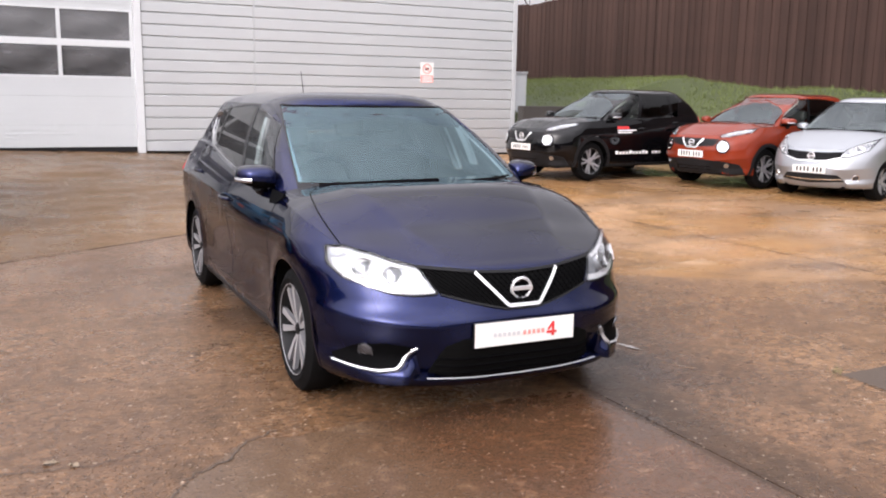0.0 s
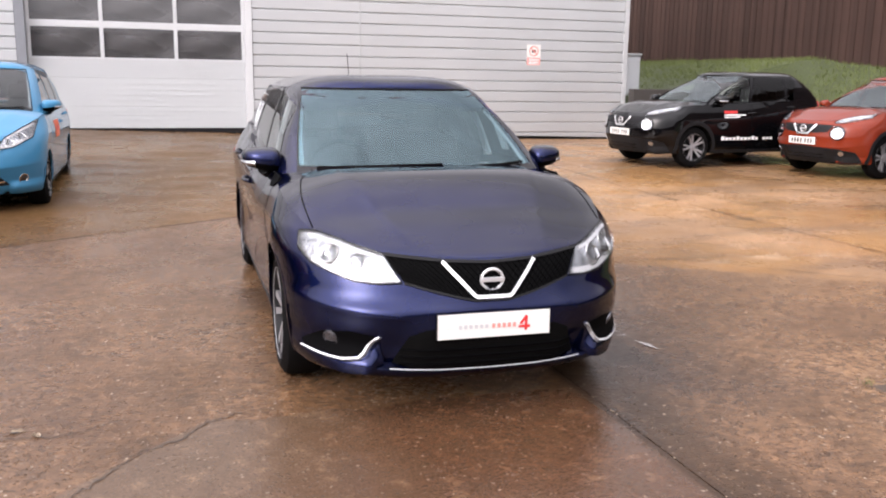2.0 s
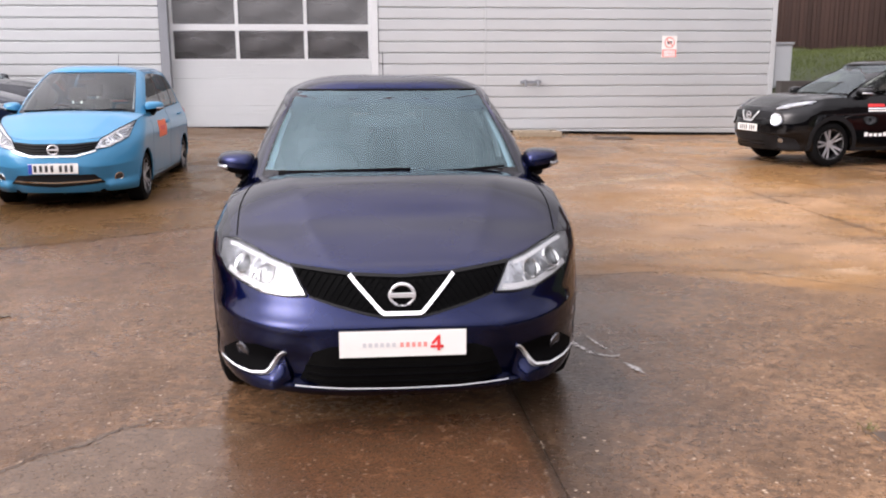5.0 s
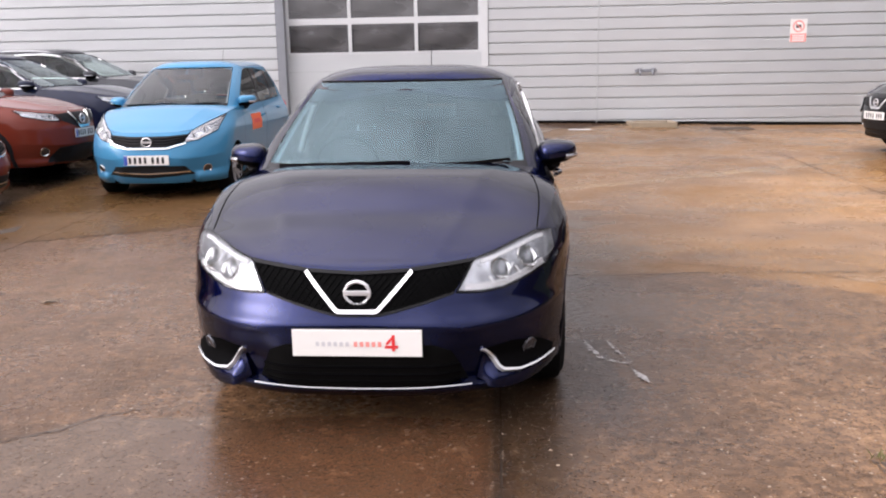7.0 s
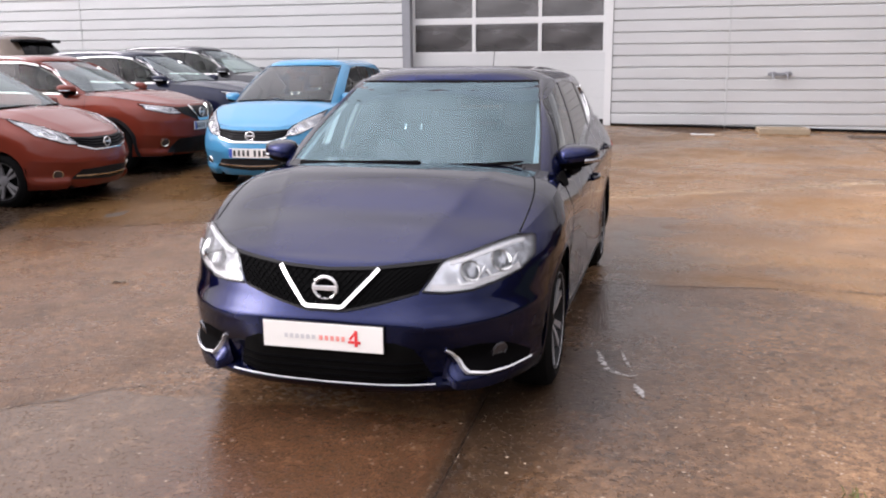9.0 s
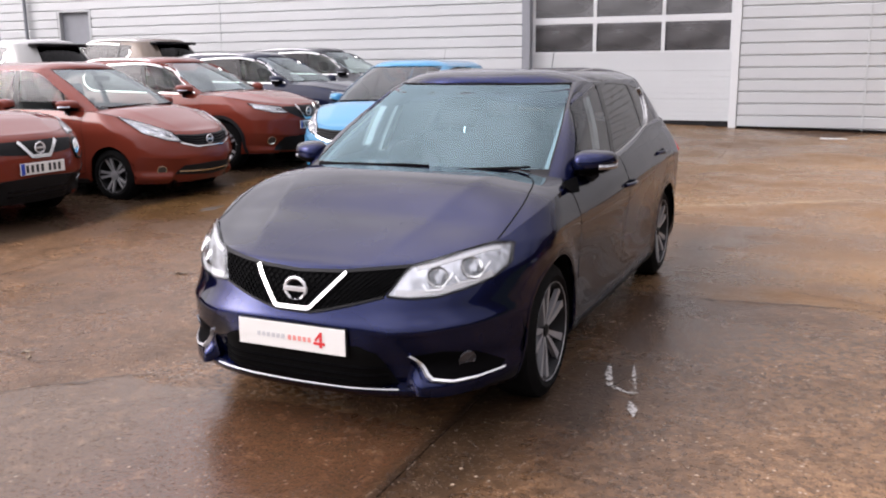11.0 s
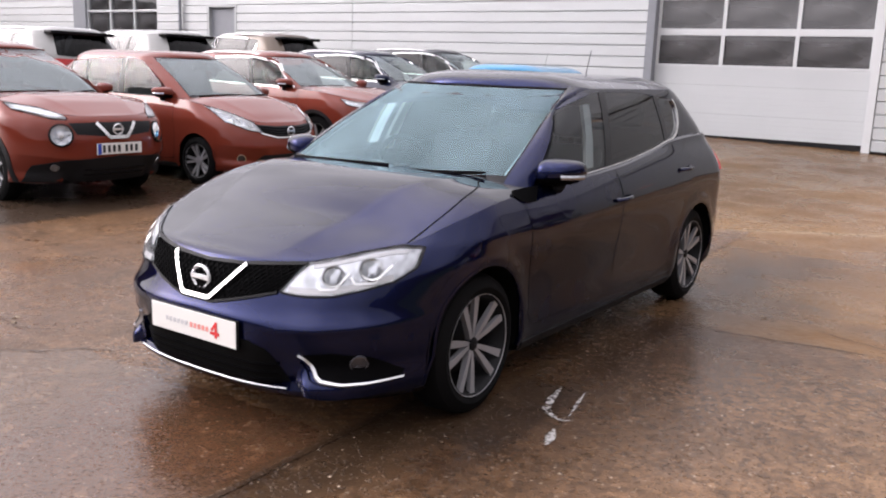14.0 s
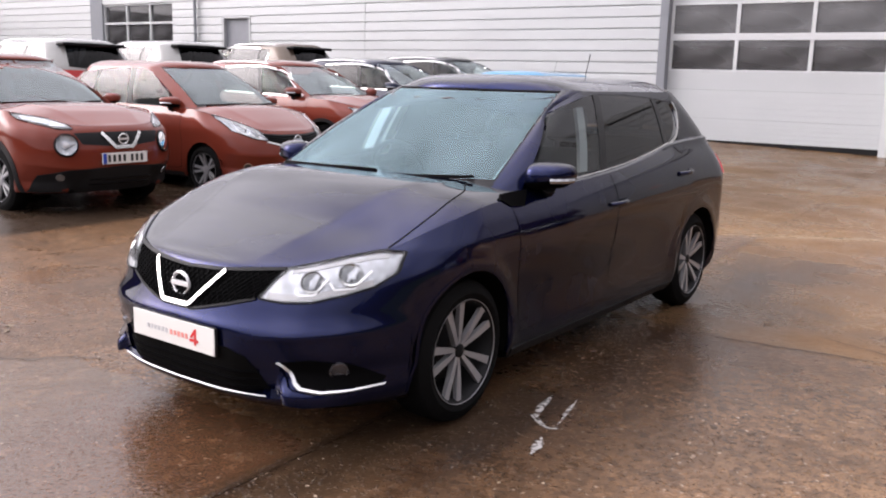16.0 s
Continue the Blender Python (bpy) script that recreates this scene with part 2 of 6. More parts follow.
def lathe(name, profile, mat, parent=None, label="", seg=40, axis="x", at=(0, 0, 0)):
    """A turned shape from (distance along the axis, radius) pairs."""
    verts, faces, n = [], [], len(profile)
    for j in range(seg):
        a = 2 * math.pi * j / seg
        for d, r in profile:
            q = (d, r * math.cos(a), r * math.sin(a)) if axis == "x" else (r * math.cos(a), d, r * math.sin(a)) if axis == "y" else (r * math.cos(a), r * math.sin(a), d)
            verts.append((q[0] + at[0], q[1] + at[1], q[2] + at[2]))
    for j in range(seg):
        k = (j + 1) % seg
        faces += [(j * n + i, j * n + i + 1, k * n + i + 1, k * n + i) for i in range(n - 1)]
    return mesh_object(name, verts, faces, mat, parent, label)


def curve(keys):
    """A smooth, monotone line through (x, y) keys."""
    x, y = np.array([k[0] for k in keys], float), np.array([k[1] for k in keys], float)
    h, d = np.diff(x), np.diff(y) / np.diff(x)
    m = np.zeros(len(x))
    m[0], m[-1] = d[0], d[-1]
    for i in range(1, len(x) - 1):
        m[i] = 0 if d[i - 1] * d[i] <= 0 else 2 * d[i - 1] * d[i] / (d[i - 1] + d[i])

    def at(v):
        v = np.clip(np.asarray(v, float), x[0], x[-1])
        i = np.clip(np.searchsorted(x, v) - 1, 0, len(h) - 1)
        t = (v - x[i]) / h[i]
        return (2 * t**3 - 3 * t**2 + 1) * y[i] + (t**3 - 2 * t**2 + t) * h[i] * m[i] + (3 * t**2 - 2 * t**3) * y[i + 1] + (t**3 - t**2) * h[i] * m[i + 1]
    return at


def along(pts, n):
    """n points at even steps of length along a bent line."""
    p = np.array(pts, float)
    d = np.concatenate([[0], np.cumsum(np.linalg.norm(np.diff(p, axis=0), axis=1))])
    t = np.linspace(0, d[-1], n)
    return np.stack([np.interp(t, d, p[:, k]) for k in range(p.shape[1])], 1)


def sheet(P, off=0.0, skirt=0.0, centre=(0, 2.2, 0.6)):
    """Vertices and faces of a grid of places, moved out along its normals, with a rim turned inwards."""
    P = np.array(P, float)
    r, c, _ = P.shape
    N = np.cross(np.gradient(P, axis=0), np.gradient(P, axis=1))
    N /= np.linalg.norm(N, axis=2, keepdims=True) + 1e-12
    out = P - np.array(centre)
    flip = np.sign(np.sum(N * out))
    N *= flip
    Q = P + N * off
    verts = Q.reshape(-1, 3).tolist()
    idx = np.arange(r * c).reshape(r, c)
    faces = []
    for i in range(r - 1):
        for j in range(c - 1):
            f = (idx[i, j], idx[i + 1, j], idx[i + 1, j + 1], idx[i, j + 1])
            faces.append(f if flip > 0 else f[::-1])
    if skirt:
        ring = list(idx[0, :]) + list(idx[1:, -1]) + list(idx[-1, -2::-1]) + list(idx[-2:0:-1, 0])
        NN = N.reshape(-1, 3)
        base = len(verts)
        verts += [(np.array(verts[k]) - NN[k] * skirt).tolist() for k in ring]
        for a in range(len(ring)):
            b = (a + 1) % len(ring)
            f = (ring[a], ring[b], base + b, base + a)
            faces.append(f if flip > 0 else f[::-1])
    return verts, faces


# ---- cars ----
def smooth_step(t):
    t = np.clip(t, 0, 1)
    return t * t * (3 - 2 * t)


CREASE_V, CREASE_W = [0, 0.30, 0.42, 0.56, 0.70, 0.80, 0.88], [0.505, 0.492, 0.476, 0.486, 0.502, 0.518, 0.53]  # the bumper's edge: across and up


class Shape:
    """The skin of a car: a lower body of plan outlines stacked by height, and a glasshouse above it. x across, y back from the nose, z up."""

    def __init__(self, s):
        self.s = s
        self.N, self.W, self.T, self.E = curve(s["nose"]), curve(s["width"]), curve(s["tail"]), curve(s["edge"])
        self.pn = lambda w: s["pn"] + s.get("square", 0.0) * smooth_step((0.58 - np.asarray(w, float)) / 0.2)
        self.F, self.G, self.R = curve(s["screen"]), curve(s["house"]), curve(s["back"])

    def outline(self, s, half, front, rear, lf, lr, n, m):
        a = np.abs(s)
        f = np.clip(a, 0, 1) * math.pi / 2
        b = np.clip(3 - a, 0, 1) * math.pi / 2
        vf, uf = np.sin(f) ** (2 / n), front + lf * (1 - np.clip(np.cos(f), 0, 1) ** (2 / m))
        vb, ub = np.sin(b) ** (2 / 3.2), rear - lr * (1 - np.clip(np.cos(b), 0, 1) ** (2 / 2.4))
        k = np.clip(a - 1, 0, 1)
        us = (front + lf) * (1 - k) + (rear - lr) * k
        v = np.where(a < 1, vf, np.where(a > 2, vb, 1.0)) * half
        u = np.where(a < 1, uf, np.where(a > 2, ub, us))
        return np.sign(s) * v, u

    def body(self, s, w):
        c = self.s
        s, w = np.broadcast_arrays(np.asarray(s, float), np.asarray(w, float))
        v, u = self.outline(s, 1.0, self.N(w), self.T(w), c["lf"], c["lr"], self.pn(w), c["pm"])
        half = self.W(w)
        if "rise" in c:
            # the shoulder crease climbs towards the tail; arches swell a little; the front wings are drawn in
            half = self.W(w - c["rise"] * smooth_step((u - 1.0) / 2.8) * np.clip((w - 0.35) / 0.35, 0, 1))
            half = half - 0.012 * np.exp(-((u - 1.25) / 0.5) ** 2)
            for a in c["axles"]:
                r = np.hypot(u - a, w - c["hub"])
                half = half + 0.009 * np.exp(-((r - c["arch"] - 0.015) / 0.05) ** 2) * np.clip((np.abs(s) - 0.9) / 0.15, 0, 1)
            # a long hollow along the doors under the crease
            half = half - 0.016 * np.exp(-((w - 0.42 - 0.06 * (u - 1.3) / 1.8) / 0.15) ** 2) * smooth_step((u - 1.20) / 0.45) * smooth_step((3.25 - u) / 0.45)
        v = v * half
        cut = c.get("undercut", 0.0)
        if cut:
            crease = np.interp(np.abs(v), CREASE_V, CREASE_W)
            t = np.clip((w - 0.25) / (crease - 0.25), 0, 1)
            back = smooth_step((np.abs(v) - 0.47) / 0.08)
            dip = np.where(t < 0.42, 1 - back * (1 - smooth_step(t / 0.42)), np.clip((1 - t) / 0.58, 0, 1) ** 0.75) * cut
            u = u + dip * (0.25 + 0.75 * smooth_step((np.abs(v) - 0.30) / 0.14)) * np.clip((1.02 - np.abs(s)) / 0.3, 0, 1)
        return np.stack([v, u, w], -1)

    def house(self, s, w):
        c = self.s
        s, w = np.broadcast_arrays(np.asarray(s, float), np.asarray(w, float))
        v, u = self.outline(s, self.G(w), self.F(w), self.R(w), c["glf"], c["glr"], c["gn"], c["gm"])
        return np.stack([v, u, w], -1)

    def s_of(self, u, w, front, rear, lf, lr, m):
        k = np.clip(1 - (u - front) / lf, 0, 1)
        s1 = np.arccos(np.clip(k ** (m / 2), 0, 1)) / (math.pi / 2)
        s2 = 1 + (u - front - lf) / (rear - lr - front - lf)
        kb = np.clip(1 - (rear - u) / lr, 0, 1)
        s3 = 3 - np.arccos(np.clip(kb ** 1.2, 0, 1)) / (math.pi / 2)
        return np.where(u < front + lf, s1, np.where(u > rear - lr, s3, s2))

    def flank(self, side=1):
        """The body's side by distance back and height."""
        c = self.s
        return lambda u, w: self.body(side * self.s_of(np.asarray(u, float), w, self.N(w), self.T(w), c["lf"], c["lr"], c["pm"]), w)

    def pane(self, side=1):
        c = self.s
        return lambda u, w: self.house(side * self.s_of(np.asarray(u, float), w, self.F(w), self.R(w), c["glf"], c["glr"], c["gm"]), w)

    def face(self, v, w):
        """The body's front by distance from the middle and height."""
        v, w = np.broadcast_arrays(np.asarray(v, float), np.asarray(w, float))
        k = np.clip(np.abs(v) / self.W(w), 0, 1)
        return self.body(np.sign(v) * np.arcsin(k ** (self.pn(w) / 2)) / (math.pi / 2), w)

    def belt(self, u):
        """The height of the body's upper edge at a distance back."""
        c = self.s
        w = np.full_like(np.asarray(u, float), 0.9)
        for _ in range(12):
            w = self.E(self.s_of(np.asarray(u, float), w, self.N(w), self.T(w), c["lf"], c["lr"], c["pm"]))
        return w


def patch(fn, lower, upper, nr=6, nc=16):
    lo, up = along(lower, nc), along(upper, nc)
    t = np.linspace(0, 1, nr)[:, None, None]
    g = lo[None] * (1 - t) + up[None] * t
    return fn(g[..., 0], g[..., 1])


def band(fn, pts, width, n=24):
    p = along(pts, n)
    d = np.gradient(p, axis=0)
    d /= np.linalg.norm(d, axis=1, keepdims=True) + 1e-9
    q = np.stack([-d[:, 1], d[:, 0]], 1) * width / 2
    a, b = p - q, p + q
    return np.stack([fn(a[:, 0], a[:, 1]), fn(p[:, 0], p[:, 1]), fn(b[:, 0], b[:, 1])])


def skin(name, P, mat, parent, label="", off=0.004, skirt=0.012, thick=True):
    v, f = sheet(P, off, skirt if thick else 0)
    return mesh_object(name, v, f, mat, parent, label)


def both(pts, side):
    return [(side * a, b) for a, b in pts]


def car_shell(shape, paint, car):
    """Lower body with wheel arches, bonnet, roof and pillars."""
    c = shape.s
    s = np.concatenate([np.linspace(0.0, 1, 56), np.linspace(1, 2, 110)[1:], np.linspace(2, 3, 26)[1:]])
    top = shape.E(s)
    low = np.full_like(s, c["sill"])
    for _ in range(14):
        u = shape.body(s, low)[:, 1]
        low = np.full_like(s, c["sill"])
        for a in c["axles"]:
            q = c["arch"] ** 2 - (u - a) ** 2
            low = np.where(q > 0, np.maximum(low, c["hub"] + np.sqrt(np.clip(q, 0, None))), low)
    t = np.linspace(0, 1, 44)[:, None] ** 0.9
    w = low[None] * (1 - t) + top[None] * t
    if c.get("undercut"):
        # one row of the skin follows the bumper's sharp edge
        edge = np.interp(np.abs(shape.body(s, np.full_like(s, 0.5))[:, 0]), CREASE_V, CREASE_W)
        edge = np.minimum(np.maximum(edge, low + 0.03), top - 0.03)[None]
        t = np.linspace(0, 1, 45)[:, None]
        w = np.where(t < 0.5, low + (edge - low) * 2 * t, edge + (top - edge) * (2 * t - 1))
    P = shape.body(np.broadcast_to(s, w.shape), w)
    full = np.concatenate([(P * np.array([-1, 1, 1]))[:, :0:-1], P], 1)
    skin("body_shell", full, paint, car, off=0, thick=False)
    # bonnet, rolled over into the wings, with two creases that run to the lamps
    sb = np.linspace(0.0, 1.0 + c["cowl"], 60)
    e = shape.body(sb, shape.E(sb))
    u0, u1 = e[0, 1], e[-1, 1]
    back = np.clip((e[:, 1] - u0) / (u1 - u0), 0, 1)
    xr = c.get("crease", (0.44, 0.63))[0] + (c.get("crease", (0.44, 0.63))[1] - c.get("crease", (0.44, 0.63))[0]) * back ** 0.8
    kr = np.clip(xr / np.maximum(e[:, 0], 1e-6), 0.3, 0.88)[:, None]
    half = np.concatenate([np.linspace(0, 1, 18)[None] * kr, kr + (1 - kr) * (1 - (1 - np.linspace(0, 1, 26)[None, 1:]) ** 1.5)], 1)
    k = np.concatenate([-half[:, :0:-1], half], 1)
    bend = c["cowl_bend"] * back ** 1.6
    full = np.minimum(1, e[:, 0] / e[:, 0].max())
    arch = c["crown"] * full ** 1.5 + (curve(c["crest"])(sb) - shape.E(sb) if "crest" in c else 0)
    roll = c.get("roll", 0.0)
    a = np.abs(k)
    ridge = c["ridge"] * np.exp(-np.clip(a * e[:, :1] - xr[:, None], 0, 1) / 0.10) * (smooth_step((e[:, 0] - xr - 0.03) / 0.36) * (1 - 0.4 * back))[:, None]
    X = k * e[:, :1]
    Y = e[:, 1:2] - bend[:, None] * (1 - k**2)
    Z = e[:, 2:3] + arch[:, None] * ((1 - roll) * (1 - a**2.6) + roll * (1 - a**9)) + ridge * (1 - a**9)
    B = np.stack([X, Y, Z], -1)
    skin("bonnet", B, paint, car, off=0.0015, thick=False)
    for side in (-1, 1):
        if "shut" in c:
            xs = curve(c["shut"])(e[:, 1])
            rows = [q for q in range(8, 60) if e[q, 0] > xs[q] + 0.004]
            def at(q, x):
                o = np.argsort(B[q, :, 0])
                return [np.interp(x, B[q, o, 0], B[q, o, d]) for d in range(3)]
            P = np.array([[at(q, side * (xs[q] + d)) for q in rows] for d in (-0.003, 0.003)])
        else:
            line = B[12:, 0 if side < 0 else -1]
            P = np.stack([line + np.array([side * 0.002, 0, 0.0005]), line + np.array([-side * 0.003, 0, 0.002])])
        skin("bonnet_shut_line", P, GAP, car, off=0.003, thick=False)
        if "rise" in c:
            # ledge between the body's upper edge and the side glass
            se = np.linspace(1.05, 2.45, 60) * side
            lo = shape.body(se, shape.E(np.abs(se)))
            pn = shape.pane(side)(lo[:, 1], lo[:, 2] + 0.014)
            skin("belt_ledge", np.stack([lo, lo * 0.4 + pn * 0.6 + np.array([0, 0, 0.003]), pn * np.array([0.985, 1, 1])]), paint, car, off=0.001, thick=False)
    # scuttle below the windscreen
    sw = np.linspace(-c["a_pillar"], c["a_pillar"], 41)
    glass_low = shape.house(sw, c["screen_low"])
    lo = np.stack([np.interp(glass_low[:, 0], B[-1, :, 0], B[-1, :, i]) for i in range(3)], 1)
    lo[:, 0] = glass_low[:, 0]
    skin("scuttle", np.stack([lo + np.array([0, 0, 0.002]), glass_low + np.array([0, 0.02, 0.01])]), GRILLE_BLACK, car, "black plastic scuttle panel", off=0.0, thick=False)
    # roof
    sr = np.linspace(0, 3, 60)
    e = shape.house(sr, c["roof"])
    k = np.linspace(-1, 1, 25)[None]
    f = np.minimum(1, e[:, 0] / e[:, 0].max()) ** 1.2
    mid = np.clip((e[:, 1] - e[0, 1]) / (e[-1, 1] - e[0, 1]), 0, 1)
    Z = e[:, 2:3] + (c["roof_crown"] * f)[:, None] * (1 - np.abs(k) ** 4.2)
    skin("roof", np.stack([k * e[:, :1], np.broadcast_to(e[:, 1:2], Z.shape), Z], -1), paint, car, off=0.001, thick=False)
    return B


def glasshouse(shape, paint, car, c, rear_glass=PRIVACY):
    a, roof = c["a_pillar"], c["roof"]
    low = c["screen_low"]
    top = roof - 0.012
    # windscreen, with a dark printed border
    g = skin("windscreen", patch(shape.house, [(-a, low), (a, low)], [(-a, top), (a, top)], 12, 40), c.get("screen_glass", GLASS), car, "raked windscreen glass", off=0.002, thick=False)
    g.visible_shadow = False
    skin("windscreen_seal", patch(shape.house, [(-a, low), (a, low)], [(-a, low + 0.03), (a, low + 0.03)], 3, 40), GLOSS_BLACK, g, off=0.003, thick=False)
    skin("header_seal", patch(shape.house, [(-a, roof - 0.010), (a, roof - 0.010)], [(-a, roof), (a, roof)], 3, 40), GAP, g, off=0.003, thick=False)
    for side in (-1, 1):
        skin("screen_edge", patch(shape.house, [(side * (a - 0.018), low), (side * a, low)], [(side * (a - 0.018), top), (side * a, top)], 10, 3), GLOSS_BLACK, g, off=0.004, thick=False)
        pane = shape.pane(side)
        w1 = roof - 0.015
        win = c["windows"]
        # A pillar: from the windscreen's edge to the side glass
        wl = np.linspace(low - 0.06, roof + 0.002, 16)
        edge = shape.house(np.full_like(wl, side * a), wl)
        us = np.interp(wl, [p[0] for p in c["front_edge"]], [p[1] for p in c["front_edge"]])
        side_edge = pane(us, wl)
        mid = [edge * (1 - k) + side_edge * k for k in (0, 0.33, 0.66, 1)]
        bulge = [0, 0.008, 0.006, 0]
        rows = [m + np.array([side * b, -b, b * 0.5]) for m, b in zip(mid, bulge)]
        skin("a_pillar", np.stack(rows), paint, car, off=0.004, skirt=0.03)
        skin("a_pillar_trim", patch(shape.house, [(side * (a - 0.075), low + 0.02), (side * a, low + 0.02)], [(side * (a - 0.045), top), (side * a, top)], 8, 3) + np.array([0, 0.03, -0.02]), TRIM_PALE, car, "pale inner pillar trim", off=0, thick=False)
        # side windows in order from the front
        for i, (u0, u1, v0, v1) in enumerate(win):
            us0, us1 = np.linspace(u0, u1, 12), np.linspace(v0, v1, 12)
            bl = [(p, q + 0.012) for p, q in zip(us0, shape.belt(us0) + c["kick"] * np.clip((us0 - c["kick_at"]) / 0.5, 0, 1) ** 1.5)]
            tl = [(p, w1 - c["drop"] * np.clip((p - c["drop_at"]) / 1.0, 0, 1) ** 1.6 - c["fall"] * np.clip((c["fall_at"] - p) / 0.5, 0, 1) ** 1.5) for p in us1]
            pw = skin("side_window", patch(pane, bl, tl, 8, 12), c.get("front_glass", SIDE_GLASS) if i == 0 else c.get("rear_glass", rear_glass), car, "" if i == 0 else "dark tinted side glass", off=0.0, thick=False)
            pw.visible_shadow = False
        if c.get("bright_line"):
            u0, v0 = win[0][0], win[0][2]
            us1 = np.linspace(v0, win[1][3], 14)
            line = [(u0, float(shape.belt(np.array([u0]))[0]) + 0.012)] + [(p, w1 - c["drop"] * np.clip((p - c["drop_at"]) / 1.0, 0, 1) ** 1.6 - c["fall"] * np.clip((c["fall_at"] - p) / 0.5, 0, 1) ** 1.5) for p in us1]
            skin("window_line", band(pane, line, 0.016, 50), CHROME, car, "bright strip over the side windows", off=0.008)
        # black pillars between them and behind
        for i in range(len(win) - 1):
            q0, q1 = win[i], win[i + 1]
            b0, b1 = float(shape.belt(np.array([q0[1]]))[0]), float(shape.belt(np.array([q1[0]]))[0])
            kk = lambda p: w1 - c["drop"] * np.clip((p - c["drop_at"]) / 1.0, 0, 1) ** 1.6
            skin("b_pillar", patch(pane, [(q0[1] - 0.01, b0), (q1[0] + 0.01, b1)], [(q0[3] - 0.01, kk(q0[3])), (q1[2] + 0.01, kk(q1[2]))], 8, 4), GLOSS_BLACK, car, off=0.003, thick=False)
        # rail above the windows, up to the roof
        ur = np.linspace(win[0][2] - 0.1, c["rail_end"], 30)
        tl = [(p, w1 - c["drop"] * np.clip((p - c["drop_at"]) / 1.0, 0, 1) ** 1.6 - c["fall"] * np.clip((c["fall_at"] - p) / 0.5, 0, 1) ** 1.5) for p in ur]
        skin("roof_rail_panel", patch(pane, tl, [(p, roof + 0.001) for p in ur], 3, 30), paint, car, off=0.003, skirt=0.02)
        # rear quarter
        u1b, u1t = win[-1][1], win[-1][3]
        ub = np.linspace(u1b, u1t, 10)
        back = shape.R
        wq = np.linspace(float(shape.belt(np.array([u1b]))[0]) - 0.02, roof, 12)
        bk = c["kick"] * np.clip((u1b - c["kick_at"]) / 0.5, 0, 1) ** 1.5
        wtop = w1 - c["drop"] * np.clip((u1t - c["drop_at"]) / 1.0, 0, 1) ** 1.6
        fr = np.interp(wq, [wq[0] + bk, wtop, roof], [u1b, u1t, c["rail_end"]])
        sq = shape.s_of(fr, wq, shape.F(wq), shape.R(wq), c["glf"], c["glr"], c["gm"])
        cols = [shape.house(side * (sq * (1 - k) + 2.62 * k), wq) for k in np.linspace(0, 1, 10)]
        skin("rear_quarter", np.stack(cols, 1), paint, car, off=0.003, skirt=0.02)
    skin("rear_window", patch(shape.house, [(2.62, low + 0.06), (3.0, low + 0.06)], [(2.62, roof), (3.0, roof)], 8, 12), c.get("tail_glass", rear_glass), car, off=0.002, thick=False)
    skin("rear_window", patch(shape.house, [(-2.62, low + 0.06), (-3.0, low + 0.06)], [(-2.62, roof), (-3.0, roof)], 8, 12), c.get("tail_glass", rear_glass), car, off=0.002, thick=False)
    if c.get("spoiler"):
        y0 = float(shape.R(np.array([roof]))[0])
        bm = bmesh.new()
        box(bm, -0.56, 0.56, y0 - 0.10, y0 + 0.11, roof - 0.045, roof + 0.015, 0.02)
        part("roof_spoiler", bm, GLOSS_BLACK, car, "black roof spoiler")


def seat(car, x, y, z):
    bm = bmesh.new()
    box(bm, x - 0.25, x + 0.25, y - 0.28, y + 0.25, z, z + 0.16, 0.05)
    part("seat", bm, FABRIC, car)
    bm = bmesh.new()
    tilt = Matrix.Translation((x, y + 0.22, z + 0.1)) @ Euler((radians(-18), 0, 0)).to_matrix().to_4x4()
    box(bm, -0.24, 0.24, -0.06, 0.07, 0.0, 0.60, 0.06, tilt)
    part("seat_back", bm, FABRIC, car)
    bm = bmesh.new()
    box(bm, -0.12, 0.12, -0.045, 0.055, 0.64, 0.83, 0.045, tilt)
    h = part("head_rest", bm, FABRIC, car)
    for dx in (-0.055, 0.055):
        tube("head_rest_post", [tuple(tilt @ Vector((dx, 0, 0.58))), tuple(tilt @ Vector((dx, 0, 0.68)))], 0.006, CHROME, h, "", 6)


def interior(shape, car, c):
    f = c["front_seat"]
    hw = float(shape.G(c["screen_low"])) - 0.04
    boxed("cabin_floor", (-hw, hw, 0.95, shape.s["axles"][1] + 0.5, 0.28, 0.34), TRIM, car, "dark cabin floor", 0.02)
    bm = bmesh.new()
    low, y0 = c["screen_low"], float(shape.F(c["screen_low"]))
    box(bm, -hw, hw, y0 + 0.30, y0 + 0.72, 0.55, low - 0.06, 0.05)
    box(bm, -hw * 0.9, hw * 0.9, y0 + 0.12, y0 + 0.5, 0.6, low - 0.045, 0.03)
    part("dashboard", bm, TRIM, car, "dark grey dashboard")
    for x in (-0.36, 0.36):
        seat(car, x, f, 0.42)
    for x in (-0.36, 0.36):
        seat(car, x, f + 0.85, 0.46)
    # wheel on the right-hand side, as in the country of the plates
    ring = [( -0.36 + 0.185 * math.cos(a), y0 + 0.80 - 0.07 * math.sin(a), 0.94 + 0.17 * math.sin(a)) for a in np.linspace(0, 2 * math.pi, 25)]
    tube("steering_wheel", ring, 0.015, PLASTIC, car, seg=6)
    rw = c["roof"] - 0.10
    boxed("rear_view_mirror", (-0.12, 0.12, float(shape.F(rw)) + 0.06, float(shape.F(rw)) + 0.10, rw - 0.05, rw + 0.02), PLASTIC, car, bevel=0.012)


